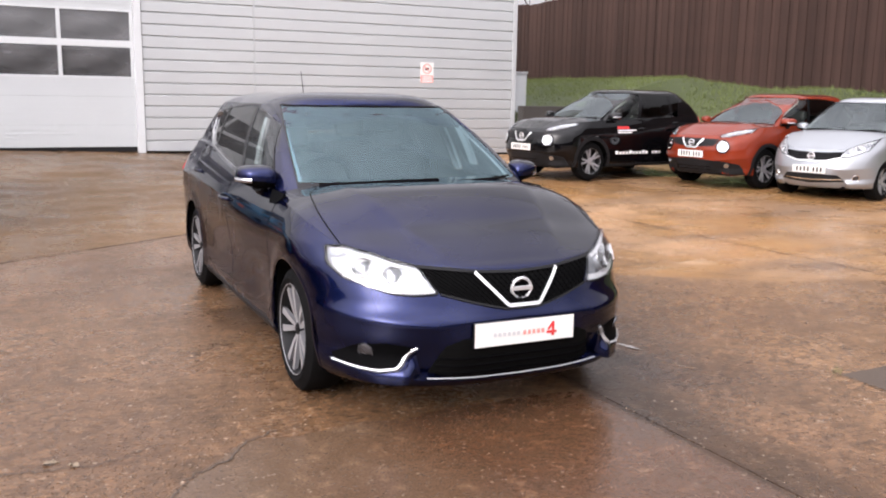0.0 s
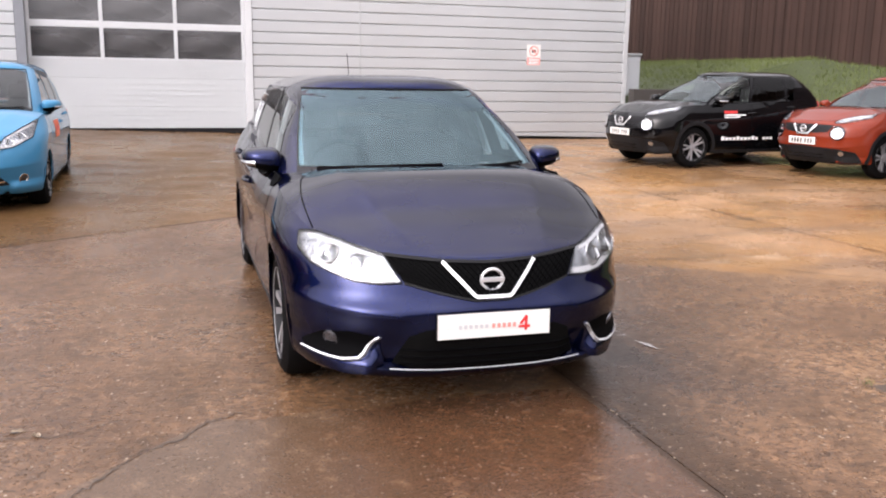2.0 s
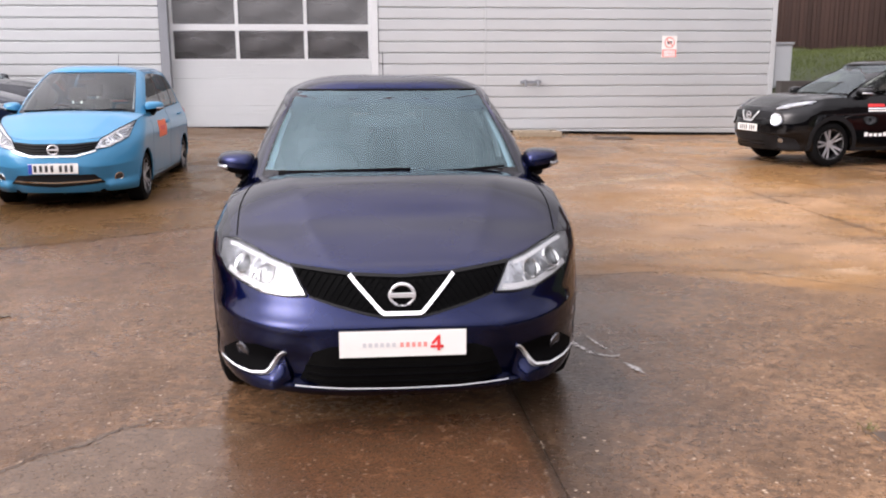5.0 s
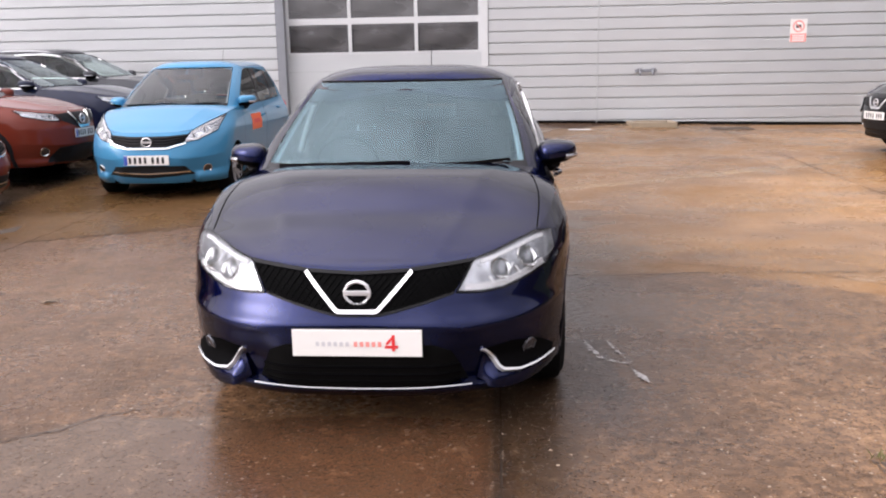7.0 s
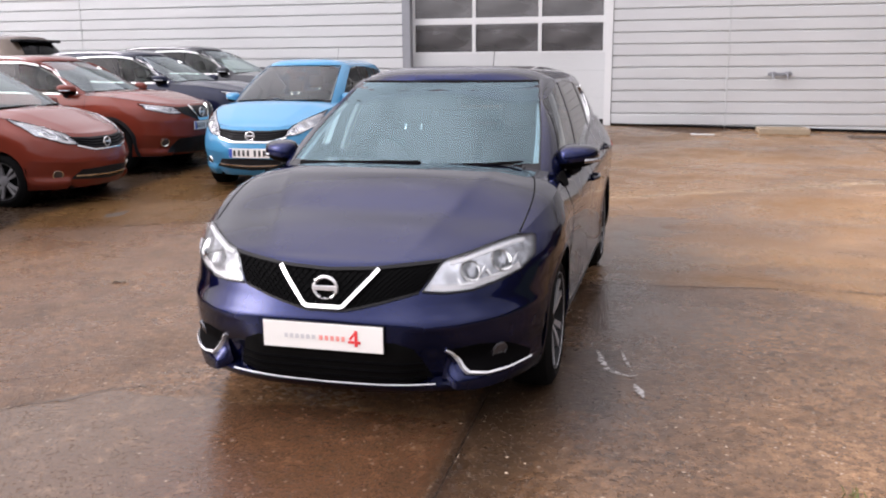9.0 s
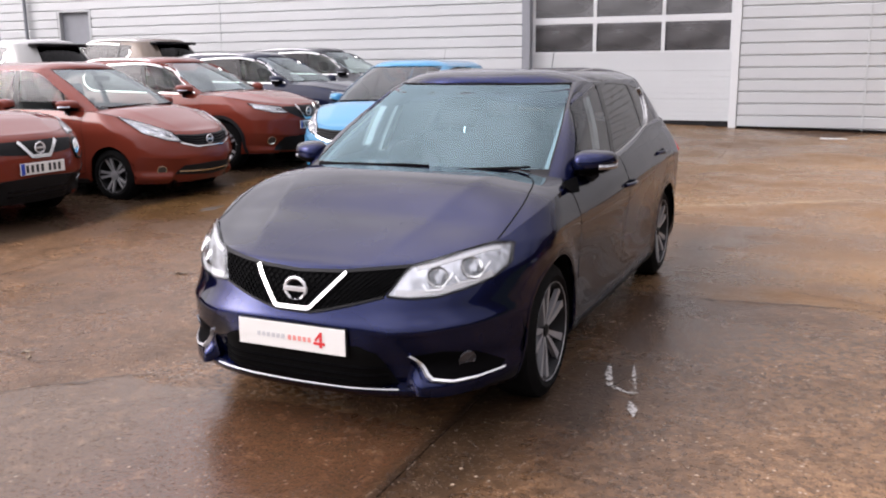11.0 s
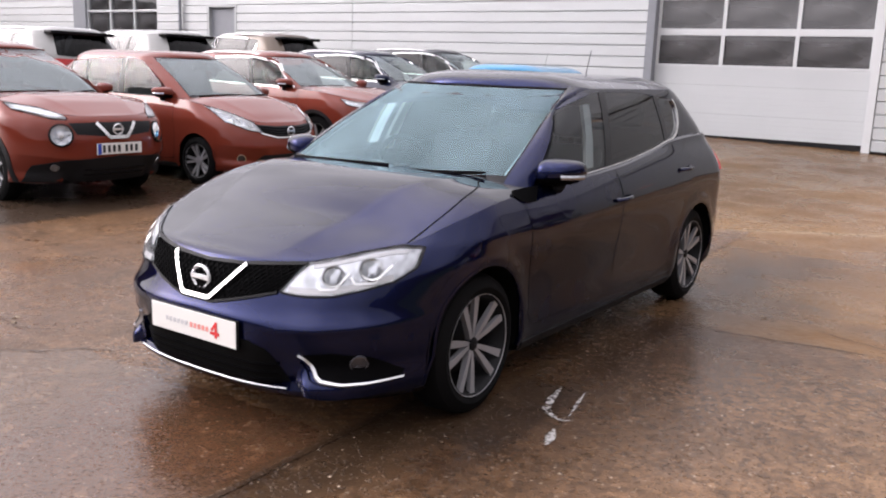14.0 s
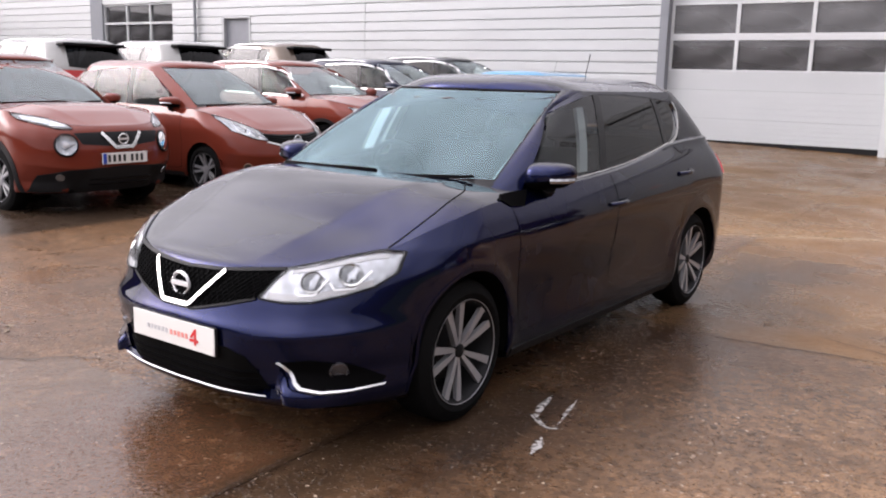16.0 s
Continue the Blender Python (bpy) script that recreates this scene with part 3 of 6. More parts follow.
def wheel(car, x, y, r, rim, side, style, c):
    """Tyre, alloy rim and spokes. The outside faces along side."""
    e = new("wheel")
    e.parent = car
    e.location = (x, y, c["hub"])
    w = 0.105
    o = side
    t = lathe("tyre", [(-o * w, rim - 0.01), (-o * w, r - 0.05), (-o * (w - 0.02), r - 0.01), (-o * (w - 0.045), r), (o * (w - 0.045), r), (o * (w - 0.02), r - 0.01), (o * w, r - 0.045), (o * (w + 0.004), rim + 0.03), (o * (w - 0.006), rim + 0.004), (o * (w - 0.03), rim - 0.012)], RUBBER, e, "black rubber tyre", 48)
    r1 = lathe("rim", [(o * (w - 0.008), rim + 0.006), (o * (w - 0.004), rim - 0.003), (o * (w - 0.02), rim - 0.016), (-o * 0.02, rim - 0.03), (-o * 0.06, rim - 0.05), (-o * 0.06, 0.001)], ALLOY_DARK, e, "", 48)
    lathe("brake_disc", [(-o * 0.01, 0.14), (0, 0.14), (o * 0.004, 0.09), (o * 0.004, 0.001)], ALLOY_DARK, e)
    n = 5
    mesh = None
    for i in range(n):
        for d in (-1, 1):
            a = 2 * math.pi * i / n + d * (0.225 if style == "two_tone" else 0.19) + 0.3
            if mesh is None:
                a0, a1 = (0.008, 0.0185) if style == "two_tone" else (0.013, 0.017)
                vs, fs = [], []
                for rr, hwid, dep, thk in ((0.024 if style == "two_tone" else 0.045, a0, w - 0.035, 0.03), (0.11, (a0 + a1) / 2, w - 0.022, 0.028), (rim - 0.008, a1, w - 0.012, 0.02)):
                    vs += [(dep, -hwid, rr), (dep, hwid, rr), (dep - thk, hwid * 0.8, rr), (dep - thk, -hwid * 0.8, rr)]
                for q in range(2):
                    fs += [(q * 4 + j, q * 4 + (j + 1) % 4, q * 4 + 4 + (j + 1) % 4, q * 4 + 4 + j) for j in range(4)]
                fs += [(3, 2, 1, 0), (8, 9, 10, 11)]
                sp = mesh_object("spoke", vs, fs, ALLOY, r1)
                mesh = sp.data
            else:
                sp = new("spoke", mesh)
                sp.parent = r1
            sp.matrix_basis = Matrix.Rotation(a if o > 0 else -a, 4, "X") @ (Matrix.Identity(4) if o > 0 else Matrix.Rotation(math.pi, 4, "Z"))
    lathe("rim_flange", [(o * (w - 0.004), rim + 0.002), (o * (w - 0.001), rim + 0.002), (o * (w - 0.002), rim - 0.0005), (o * (w - 0.004), rim - 0.001)], ALLOY, r1, "bright machined rim edge", 48)
    hr = 0.032 if style == "two_tone" else 0.06
    lathe("hub_cap", [(o * (w - 0.045), hr), (o * (w - 0.028), hr * 0.92), (o * (w - 0.022), hr * 0.5), (o * (w - 0.02), 0.001)], ALLOY_DARK if style == "two_tone" else ALLOY, r1)
    return e


def turned(name, profile, mat, parent, fn, v, w, label="", seg=24, back=0.0):
    """A turned shape set square on a skin, its axis along the skin's normal."""
    e = 0.01
    p = fn(np.array([v, v + e, v]), np.array([w, w, w + e]))
    n = Vector(np.cross(p[1] - p[0], p[2] - p[0])).normalized()
    n = n if n.y < 0 else -n
    q = n.to_track_quat("-Y", "Z").to_matrix().to_4x4()
    ob = lathe(name, profile, mat, parent, label, seg, "y")
    ob.data.transform(Matrix.Translation(Vector(p[0]) - n * back) @ q)
    return ob


def emblem(shape, car, v, w, r, off=0.018):
    """A plain chrome ring with a bar."""
    p = shape.face(np.array([v]), np.array([w]))[0]
    e = new("badge")
    e.parent = car
    e.location = (p[0], p[1] - off, w)
    ring = [(r * math.cos(a), 0, r * 0.92 * math.sin(a)) for a in np.linspace(0, 2 * math.pi, 33)]
    tube("badge_ring", ring, r * 0.15, BRIGHT, e, seg=8)
    boxed("badge_bar", (-r * 1.12, r * 1.12, -0.008, 0.006, -r * 0.2, r * 0.2), BRIGHT, e, bevel=0.003)


def number_plate(shape, car, w, plate, tilt=0.0, z_off=-0.012):
    """A plate 520 by 111 mm, its writing as bars."""
    yy = float(shape.face(np.array([0.0]), np.array([w]))[0][1]) + z_off
    e = new("number_plate")
    e.parent = car
    e.location, e.rotation_euler = (0, yy, w), (radians(tilt), 0, 0)
    boxed("plate_board", (-0.26, 0.26, -0.006, 0.006, -0.0555, 0.0555), PLATE_WHITE, e, "white plate", 0.003)
    if plate == "dealer":
        boxed("plate_frame", (-0.263, 0.263, -0.003, 0.012, -0.0585, 0.0585), PLASTIC, e, "", 0.003)
        for i in range(6):
            boxed("grey_bar", (-0.165 + i * 0.024, -0.151 + i * 0.024, -0.0085, -0.006, -0.012, 0.006), INK_GREY, e)
        for i in range(5):
            boxed("red_bar", (-0.012 + i * 0.024, 0.002 + i * 0.024, -0.0085, -0.006, -0.014, 0.006), INK_FADED, e)
        # a taller red figure of three strokes
        boxed("red_bar", (0.140, 0.152, -0.0085, -0.006, -0.032, 0.034), INK_RED, e)
        boxed("red_bar", (0.112, 0.165, -0.0087, -0.006, -0.020, -0.009), INK_RED, e)
        boxed("red_bar", (0.112, 0.152, -0.0086, -0.006, -0.005, 0.005), INK_RED, e, m=Matrix.Translation((0.132, 0, 0.012)) @ Matrix.Rotation(radians(-50), 4, "Y") @ Matrix.Translation((-0.132, 0, 0)))
    else:
        if plate == "euro":
            boxed("blue_band", (-0.257, -0.215, -0.0085, -0.006, -0.052, 0.052), PLATE_BLUE, e)
        for i in range(7):
            x = -0.20 + i * 0.058 + (0.03 if i > 3 else 0)
            boxed("black_bar", (x, x + 0.030, -0.0085, -0.006, -0.036, 0.036), INK, e)


def door_mirror(shape, car, c, side, paint):
    u, w, reach = c["mirror"]
    v0 = float(shape.W(w - 0.06))
    e = new("door_mirror")
    e.parent = car
    m = Matrix.Translation((side * (v0 + reach * 0.24), u, w))
    for half, mat in ((1, paint), (-1, GRILLE_BLACK)):
        bm = bmesh.new()
        bmesh.ops.create_uvsphere(bm, u_segments=24, v_segments=14, radius=1.0)
        bmesh.ops.delete(bm, geom=[f for f in bm.faces if (f.calc_center_median().z + 0.3) * half < 0], context="FACES")
        for v in bm.verts:
            x, y, z = v.co
            k = abs(x) ** 0.7 * (1 if x > 0 else -1)
            y2 = -abs(y) ** 0.8 * 0.13 if y < 0 else y * 0.03
            zz = (abs(z) ** 0.6) * (1 if z > 0 else -1) * (0.070 - 0.012 * side * k)
            v.co = m @ Vector((k * 0.108, y2 + side * k * 0.035, zz + side * k * 0.008 + (0.012 if z < 0 else 0)))
        part("mirror_cap" if half > 0 else "mirror_lower_shell", bm, mat, e, "" if half > 0 else "black lower mirror shell")
    bm = bmesh.new()
    bmesh.ops.create_cone(bm, cap_ends=True, segments=20, radius1=1, radius2=1, depth=0.008)
    bmesh.ops.transform(bm, matrix=m @ Matrix.Translation((0, 0.034, 0)) @ Matrix.Rotation(radians(90), 4, "X") @ Matrix.Diagonal((0.088, 0.062, 1, 1)), verts=bm.verts)
    part("mirror_glass", bm, CHROME, e)
    # lower black foot and a clear repeater
    tube("mirror_foot", [(side * (v0 - 0.05), u + 0.03, w - 0.085), (side * (v0 + 0.03), u + 0.01, w - 0.07), (side * (v0 + reach * 0.2), u - 0.02, w - 0.05)], 0.035, PLASTIC, e, seg=10)
    pts = [(side * (v0 + reach * 0.24 + 0.100 * math.cos(a)), u - 0.105 * math.sin(a) - 0.012 + 0.02 * math.cos(a), w - 0.012) for a in np.linspace(0.0, 1.2, 9)]
    tube("repeater_lamp", pts, 0.015, REFLECTOR, e, "clear indicator repeater", seg=8)


def decal(car, c, side, bars):
    """Flat bars stuck on a car's side: from, to, low, high and ink."""
    flank = Shape(c).flank(side)
    for u0, u1, w0, w1, ink in bars:
        skin("decal_bar", patch(flank, [(u0, w0), (u1, w0)], [(u0, w1), (u1, w1)], 3, 4), ink, car, off=0.006, thick=False)


def make_car(name, c, paint, label, plate="uk", category="car", style="silver", details=None):
    shape = Shape(c)
    car = new(name)
    tagged(car, label, category, "cars parked in the yard")
    car_shell(shape, paint, car)
    glasshouse(shape, paint, car, c)
    interior(shape, car, c)
    ub, hw0, (ax0, ax1) = bmesh.new(), float(shape.W(0.3)), c["axles"]
    box(ub, -hw0 + 0.30, hw0 - 0.30, 0.35, c["tail"][2][1] - 0.25, c["sill"] - 0.03, c["sill"] + 0.10, 0.03)
    box(ub, -hw0 + 0.06, hw0 - 0.06, ax0 + c["arch"] + 0.02, ax1 - c["arch"] - 0.02, c["sill"] - 0.02, c["sill"] + 0.09, 0.03)
    box(ub, -hw0 + 0.34, hw0 - 0.34, 0.20, 0.6, c["sill"] - 0.015, c["sill"] + 0.09, 0.03)
    part("underbody", ub, GAP, car, "dark underbody")
    for a in c["axles"]:
        for side in (-1, 1):
            track = c["half"] - 0.137
            wheel(car, side * track, a, c["tyre"], c["rim"], side, style, c)
            # inside of the arch and its lip
            ang = np.linspace(math.radians(-14), math.radians(194), 33)
            R = c["arch"]
            flank = shape.flank(side)
            pts = np.array([(a + (R + 0.0) * math.cos(t), c["hub"] + R * math.sin(t)) for t in ang])
            pts[:, 1] = np.maximum(pts[:, 1], c["sill"])
            out = flank(pts[:, 0], pts[:, 1])
            inn = out.copy()
            inn[:, 0] = side * 0.42
            skin("wheel_well", np.stack([out * np.array([0.995, 1, 1]), inn]), GAP, car, off=0, thick=False)
            wide = c.get("cladding", 0.016)
            lip = np.stack([flank(a + (R - 0.006 + k) * np.cos(ang), np.maximum(c["sill"], c["hub"] + (R - 0.006 + k) * np.sin(ang))) for k in (0, wide / 2, wide)])
            lip[1, :, 0] += side * 0.0015
            skin("arch_lip", lip, PLASTIC if "cladding" in c else paint, car, off=0.006 if "cladding" in c else 0.002, skirt=0.02)
    for side in (-1, 1):
        flank = shape.flank(side)
        for d0, d1, (hu, hw_) in c["doors"]:
            # dark gap, then the door skin over it
            b = shape.belt(np.array([p[0] for p in d1]))
            up = [(p[0], float(q) - 0.006) for p, q in zip(d1, b)]
            d = skin("door", patch(flank, d0, up, 14, 16), paint, car, off=0.002, skirt=0.006)
            skin("door_gap", band(flank, list(up[:1]) + list(d0) + list(reversed(up))[:1], c.get("gap", 0.010), 70), GAP, d, off=0.0015, thick=False)
            hp = flank(np.array([hu - 0.1, hu - 0.05, hu, hu + 0.05, hu + 0.09]), np.full(5, hw_) + np.array([0, 0.003, 0.005, 0.007, 0.008]))
            bow = np.array([0.004, 0.03, 0.036, 0.032, 0.006])
            tube("door_handle", [tuple(p + np.array([side * k, 0, 0])) for p, k in zip(hp, bow)], 0.013, c.get("handle", paint), d, "", 8)
        belt_u = np.linspace(c["trim_from"], c["trim_to"], 30)
        pane = shape.pane(side)
        kick = c["kick"] * np.clip((belt_u - c["kick_at"]) / 0.5, 0, 1) ** 1.5
        line = list(zip(belt_u, shape.belt(belt_u) + 0.006 + kick))
        if c.get("kick_up"):
            b0, b1 = line[-1]
            line += [(b0 + 0.10, b1 + 0.035), (b0 + 0.18, b1 + 0.10), (b0 + 0.23, b1 + 0.20), (b0 + 0.20, b1 + 0.25)]
        skin("belt_trim", band(pane, line, 0.015, 60), c.get("trim", PLASTIC), car, off=0.014, skirt=0.03)
        skin("sill_trim", band(flank, [(c["axles"][0] + c["arch"] + 0.03, c["sill"] + 0.02), (c["axles"][1] - c["arch"] - 0.03, c["sill"] + 0.02)], 0.05, 20), PLASTIC, car, off=0.006)
        door_mirror(shape, car, c, side, paint)
        # tail lamp
        tl = c["tail_lamp"]
        skin("tail_lamp", patch(shape.flank(side), [(tl[0], tl[2]), (tl[1], tl[2])], [(tl[0] + 0.08, tl[3]), (tl[1], tl[3])], 6, 8), TAIL_RED, car, "red tail lamp", off=0.012)
    # wipers
    low = c["screen_low"]
    for s0, s1, w0, w1 in ((-0.50, 0.04, 0.012, 0.035), (0.02, 0.52, 0.012, 0.035)):
        ss = np.linspace(s0, s1, 9)
        p = shape.house(ss, low + np.linspace(w0, w1, 9))
        tube("wiper", [tuple(q + np.array([0, -0.016, 0.010])) for q in p], 0.015, GAP, car, "black windscreen wiper", 6, 0.45)
    if details:
        details(shape, car, c, paint)
    if plate:
        number_plate(shape, car, c["plate"], plate)
    if c.get("aerial"):
        x, y, z, ln = c["aerial"]
        tube("aerial", [(x, y, z), (x, y + ln * 0.35, z + ln * 0.9)], 0.003, PLASTIC, car, "thin black roof aerial", 6)
    return car


def headlamp(shape, car, lower, upper, lamps, side, face=None):
    """Bright housing with bowls and a pale strip along its lower edge, under a clear lens."""
    fn = face or shape.face
    e = skin("headlamp", patch(fn, both(lower, side), both(upper, side), 10, 22), REFLECTOR, car, "clear headlamp with bright reflector", off=0.003, skirt=0.01)
    lo, up = along(lower, 20), along(upper, 20)
    strip = [tuple(a * 0.86 + b * 0.14) for a, b in zip(lo[1:-3], up[1:-3])]
    skin("lamp_strip", band(fn, both(strip, side), 0.024, 30), LAMP_WHITE, e, "white light strip", off=0.007)
    brow = [tuple(a * 0.14 + b * 0.86) for a, b in zip(lo[2:-2], up[2:-2])]
    skin("lamp_brow", band(fn, both(brow, side), 0.014, 30), INK_GREY, e, off=0.006)
    for v, w, r in lamps:
        turned("lamp_bowl", [(-0.002, r * 1.1), (-0.010, r * 1.04), (-0.005, r * 0.88), (-0.0035, r * 0.80)], CHROME, e, fn, side * v, w, "", 20)
        turned("lamp_cone", [(-0.0036, r * 0.86), (-0.0045, r * 0.6), (-0.006, r * 0.34)], LAMP_SHADE, e, fn, side * v, w, "", 20)
        skin("lamp_bulb", band(fn, both([(v + r * 0.1, w - r * 0.55), (v + r * 0.16, w + r * 0.6)], side), r * 0.42, 8), REFLECTOR, e, off=0.007)
        skin("lamp_blade", band(fn, both([(v - r * 1.1, w - r * 0.6), (v - r * 0.7, w - r * 1.15), (v + r * 0.5, w - r * 1.05), (v + r * 1.1, w + r * 0.3)], side), 0.007, 20), CHROME, e, off=0.010)
    skin("lamp_lens", patch(fn, both(lower, side), both(upper, side), 10, 22), LENS, e, off=0.014, skirt=0.016).visible_shadow = False
    rim = both(lower, side) + both(upper, side)[::-1] + both(lower, side)[:1]
    skin("lamp_edge", band(fn, rim, 0.008, 80), GLOSS_BLACK, e, off=0.011, thick=False)


def lattice(fn, lower, upper, parent, n=26, slope=0.5, width=0.006):
    """Crossing ribs inside a grille."""
    lo, up = along(lower, 60), along(upper, 60)
    for d in (-1, 1):
        for i in range(-10, n + 10):
            a, b = i / n, i / n + d * slope
            ts = np.linspace(0, 1, 8)
            fs = a + (b - a) * ts
            ok = (fs >= 0) & (fs <= 1)
            if ok.sum() < 2:
                continue
            ts, fs = ts[ok], fs[ok]
            pts = []
            for t, f in zip(ts, fs):
                j = f * 59
                l = np.array([np.interp(j, range(60), lo[:, q]) for q in (0, 1)])
                u = np.array([np.interp(j, range(60), up[:, q]) for q in (0, 1)])
                pts.append(l * (1 - t) + u * t)
            yield skin("grille_rib", band(fn, pts, width, 5), GRILLE_BLACK, parent, off=0.010, skirt=0.008)


def hatch_front(shape, car, c, paint):
    """The front of the five-door hatchback."""
    F = shape.face
    g_lo = [(-0.38, 0.618), (-0.263, 0.586), (-0.153, 0.559), (-0.08, 0.544), (0.08, 0.544), (0.153, 0.559), (0.263, 0.586), (0.38, 0.618)]
    g_up = [(-0.455, 0.728), (-0.326, 0.716), (-0.193, 0.704), (0, 0.696), (0.193, 0.704), (0.326, 0.716), (0.455, 0.728)]
    g = skin("grille", patch(F, g_lo, g_up, 8, 60), GAP, car, "black honeycomb grille", off=0.003, skirt=0.02)
    list(lattice(F, g_lo, g_up, g, 30, 0.15, 0.0032))
    skin("grille_edge", band(F, g_up, 0.012, 60), PLASTIC, g, "", off=0.014)
    skin("grille_edge", band(F, g_lo, 0.009, 60), PLASTIC, g, "", off=0.010)
    v = [(-0.213, 0.700), (-0.085, 0.562), (-0.073, 0.556), (0.073, 0.556), (0.085, 0.562), (0.213, 0.700)]
    skin("chrome_v", band(F, along(v, 80), 0.0155, 80), CHROME, g, "polished chrome V strip", off=0.020, skirt=0.024)
    emblem(shape, car, 0, 0.632, 0.050, 0.018)
    for side in (-1, 1):
        headlamp(shape, car, [(0.392, 0.620), (0.485, 0.612), (0.58, 0.617), (0.675, 0.645), (0.745, 0.674), (0.788, 0.722)], [(0.456, 0.730), (0.54, 0.751), (0.62, 0.777), (0.71, 0.799), (0.776, 0.792)], [(0.565, 0.690, 0.043), (0.672, 0.718, 0.046)], side)
        # fog pocket, lamp and chrome blade
        lo, up = both([(0.56, 0.295), (0.645, 0.278), (0.785, 0.292)], side), both([(0.505, 0.385), (0.61, 0.402), (0.715, 0.385), (0.79, 0.318)], side)
        fp = skin("fog_pocket", patch(F, lo, up, 6, 16), GRILLE_BLACK, car, off=0.002, skirt=0.01)
        turned("fog_lamp", [(0.01, 0.040), (-0.008, 0.038), (-0.010, 0.033), (-0.006, 0.030), (-0.010, 0.001)], FOG_GLASS, fp, F, side * 0.681, 0.355, "round fog lamp")
        blade = band(F, both([(0.488, 0.382), (0.51, 0.365), (0.552, 0.300), (0.576, 0.280), (0.645, 0.268), (0.72, 0.274), (0.79, 0.288)], side), 0.0065, 50)
        blade[0 if side > 0 else 2, :, 1] -= 0.004
        blade[2 if side > 0 else 0, :, 1] += 0.004
        skin("chrome_blade", blade, BRIGHT, car, "chrome blade under the fog lamp", off=0.012, skirt=0.018)
        ledge = patch(F, both([(0.470, 0.262), (0.515, 0.226), (0.60, 0.212), (0.72, 0.220), (0.79, 0.246)], side), both([(0.492, 0.352), (0.536, 0.288), (0.572, 0.272), (0.645, 0.260), (0.72, 0.266), (0.795, 0.282)], side), 8, 28)
        ledge[:, :, 1] -= (0.042 * np.linspace(1, 0.2, 8)[:, None]) * np.interp(np.linspace(0, 1, 28), [0, 0.25, 0.55, 1], [0.55, 1, 1, 0])[None]
        skin("bumper_ledge", ledge, paint, car, off=0.003, skirt=0.03)
        fl = shape.flank(side)
        skin("mirror_sail", patch(fl, [(1.17, 0.945), (1.23, 0.912), (1.34, 0.905)], [(1.19, 0.968), (1.30, 0.970), (1.42, 0.971)], 6, 10), GRILLE_BLACK, car, "black mirror mounting panel", off=0.006)
        pt = patch(shape.pane(side), [(2.10, 1.0), (2.19, 1.0)], [(2.22, 1.34), (2.30, 1.34)], 6, 3) * np.array([0.93, 1, 1])
        skin("inner_pillar_trim", pt, TRIM_PALE, car, "pale inner door pillar trim", off=0, skirt=0.02)
    lo = [(-0.44, 0.240), (-0.231, 0.232), (0, 0.228), (0.231, 0.232), (0.44, 0.240)]
    up = [(-0.37, 0.395), (-0.30, 0.425), (0.30, 0.425), (0.37, 0.395)]
    i = skin("lower_intake", patch(F, lo, up, 8, 40), GAP, car, "black lower air intake", off=0.003, skirt=0.02)
    for w in (0.262, 0.295, 0.33):
        skin("intake_bar", band(F, [(-0.40, w), (0.40, w)], 0.008, 30), GRILLE_BLACK, i, off=0.012)
    F0 = Shape(dict(c, undercut=0.0)).face
    skin("front_lip", patch(F0, [(-0.62, 0.206), (-0.3, 0.192), (0, 0.186), (0.3, 0.192), (0.62, 0.206)], [(-0.58, 0.243), (-0.3, 0.226), (0, 0.220), (0.3, 0.226), (0.58, 0.243)], 6, 50), paint, car, "", off=0.004, skirt=0.05)
    line = band(F0, [(-0.45, 0.2395), (-0.231, 0.2290), (0, 0.2255), (0.231, 0.2290), (0.45, 0.2395)], 0.0045, 50)
    line[0, :, 1] -= 0.003
    line[2, :, 1] += 0.003
    skin("chrome_lip", line, ALLOY, car, "thin bright lip line", off=0.008, skirt=0.004)


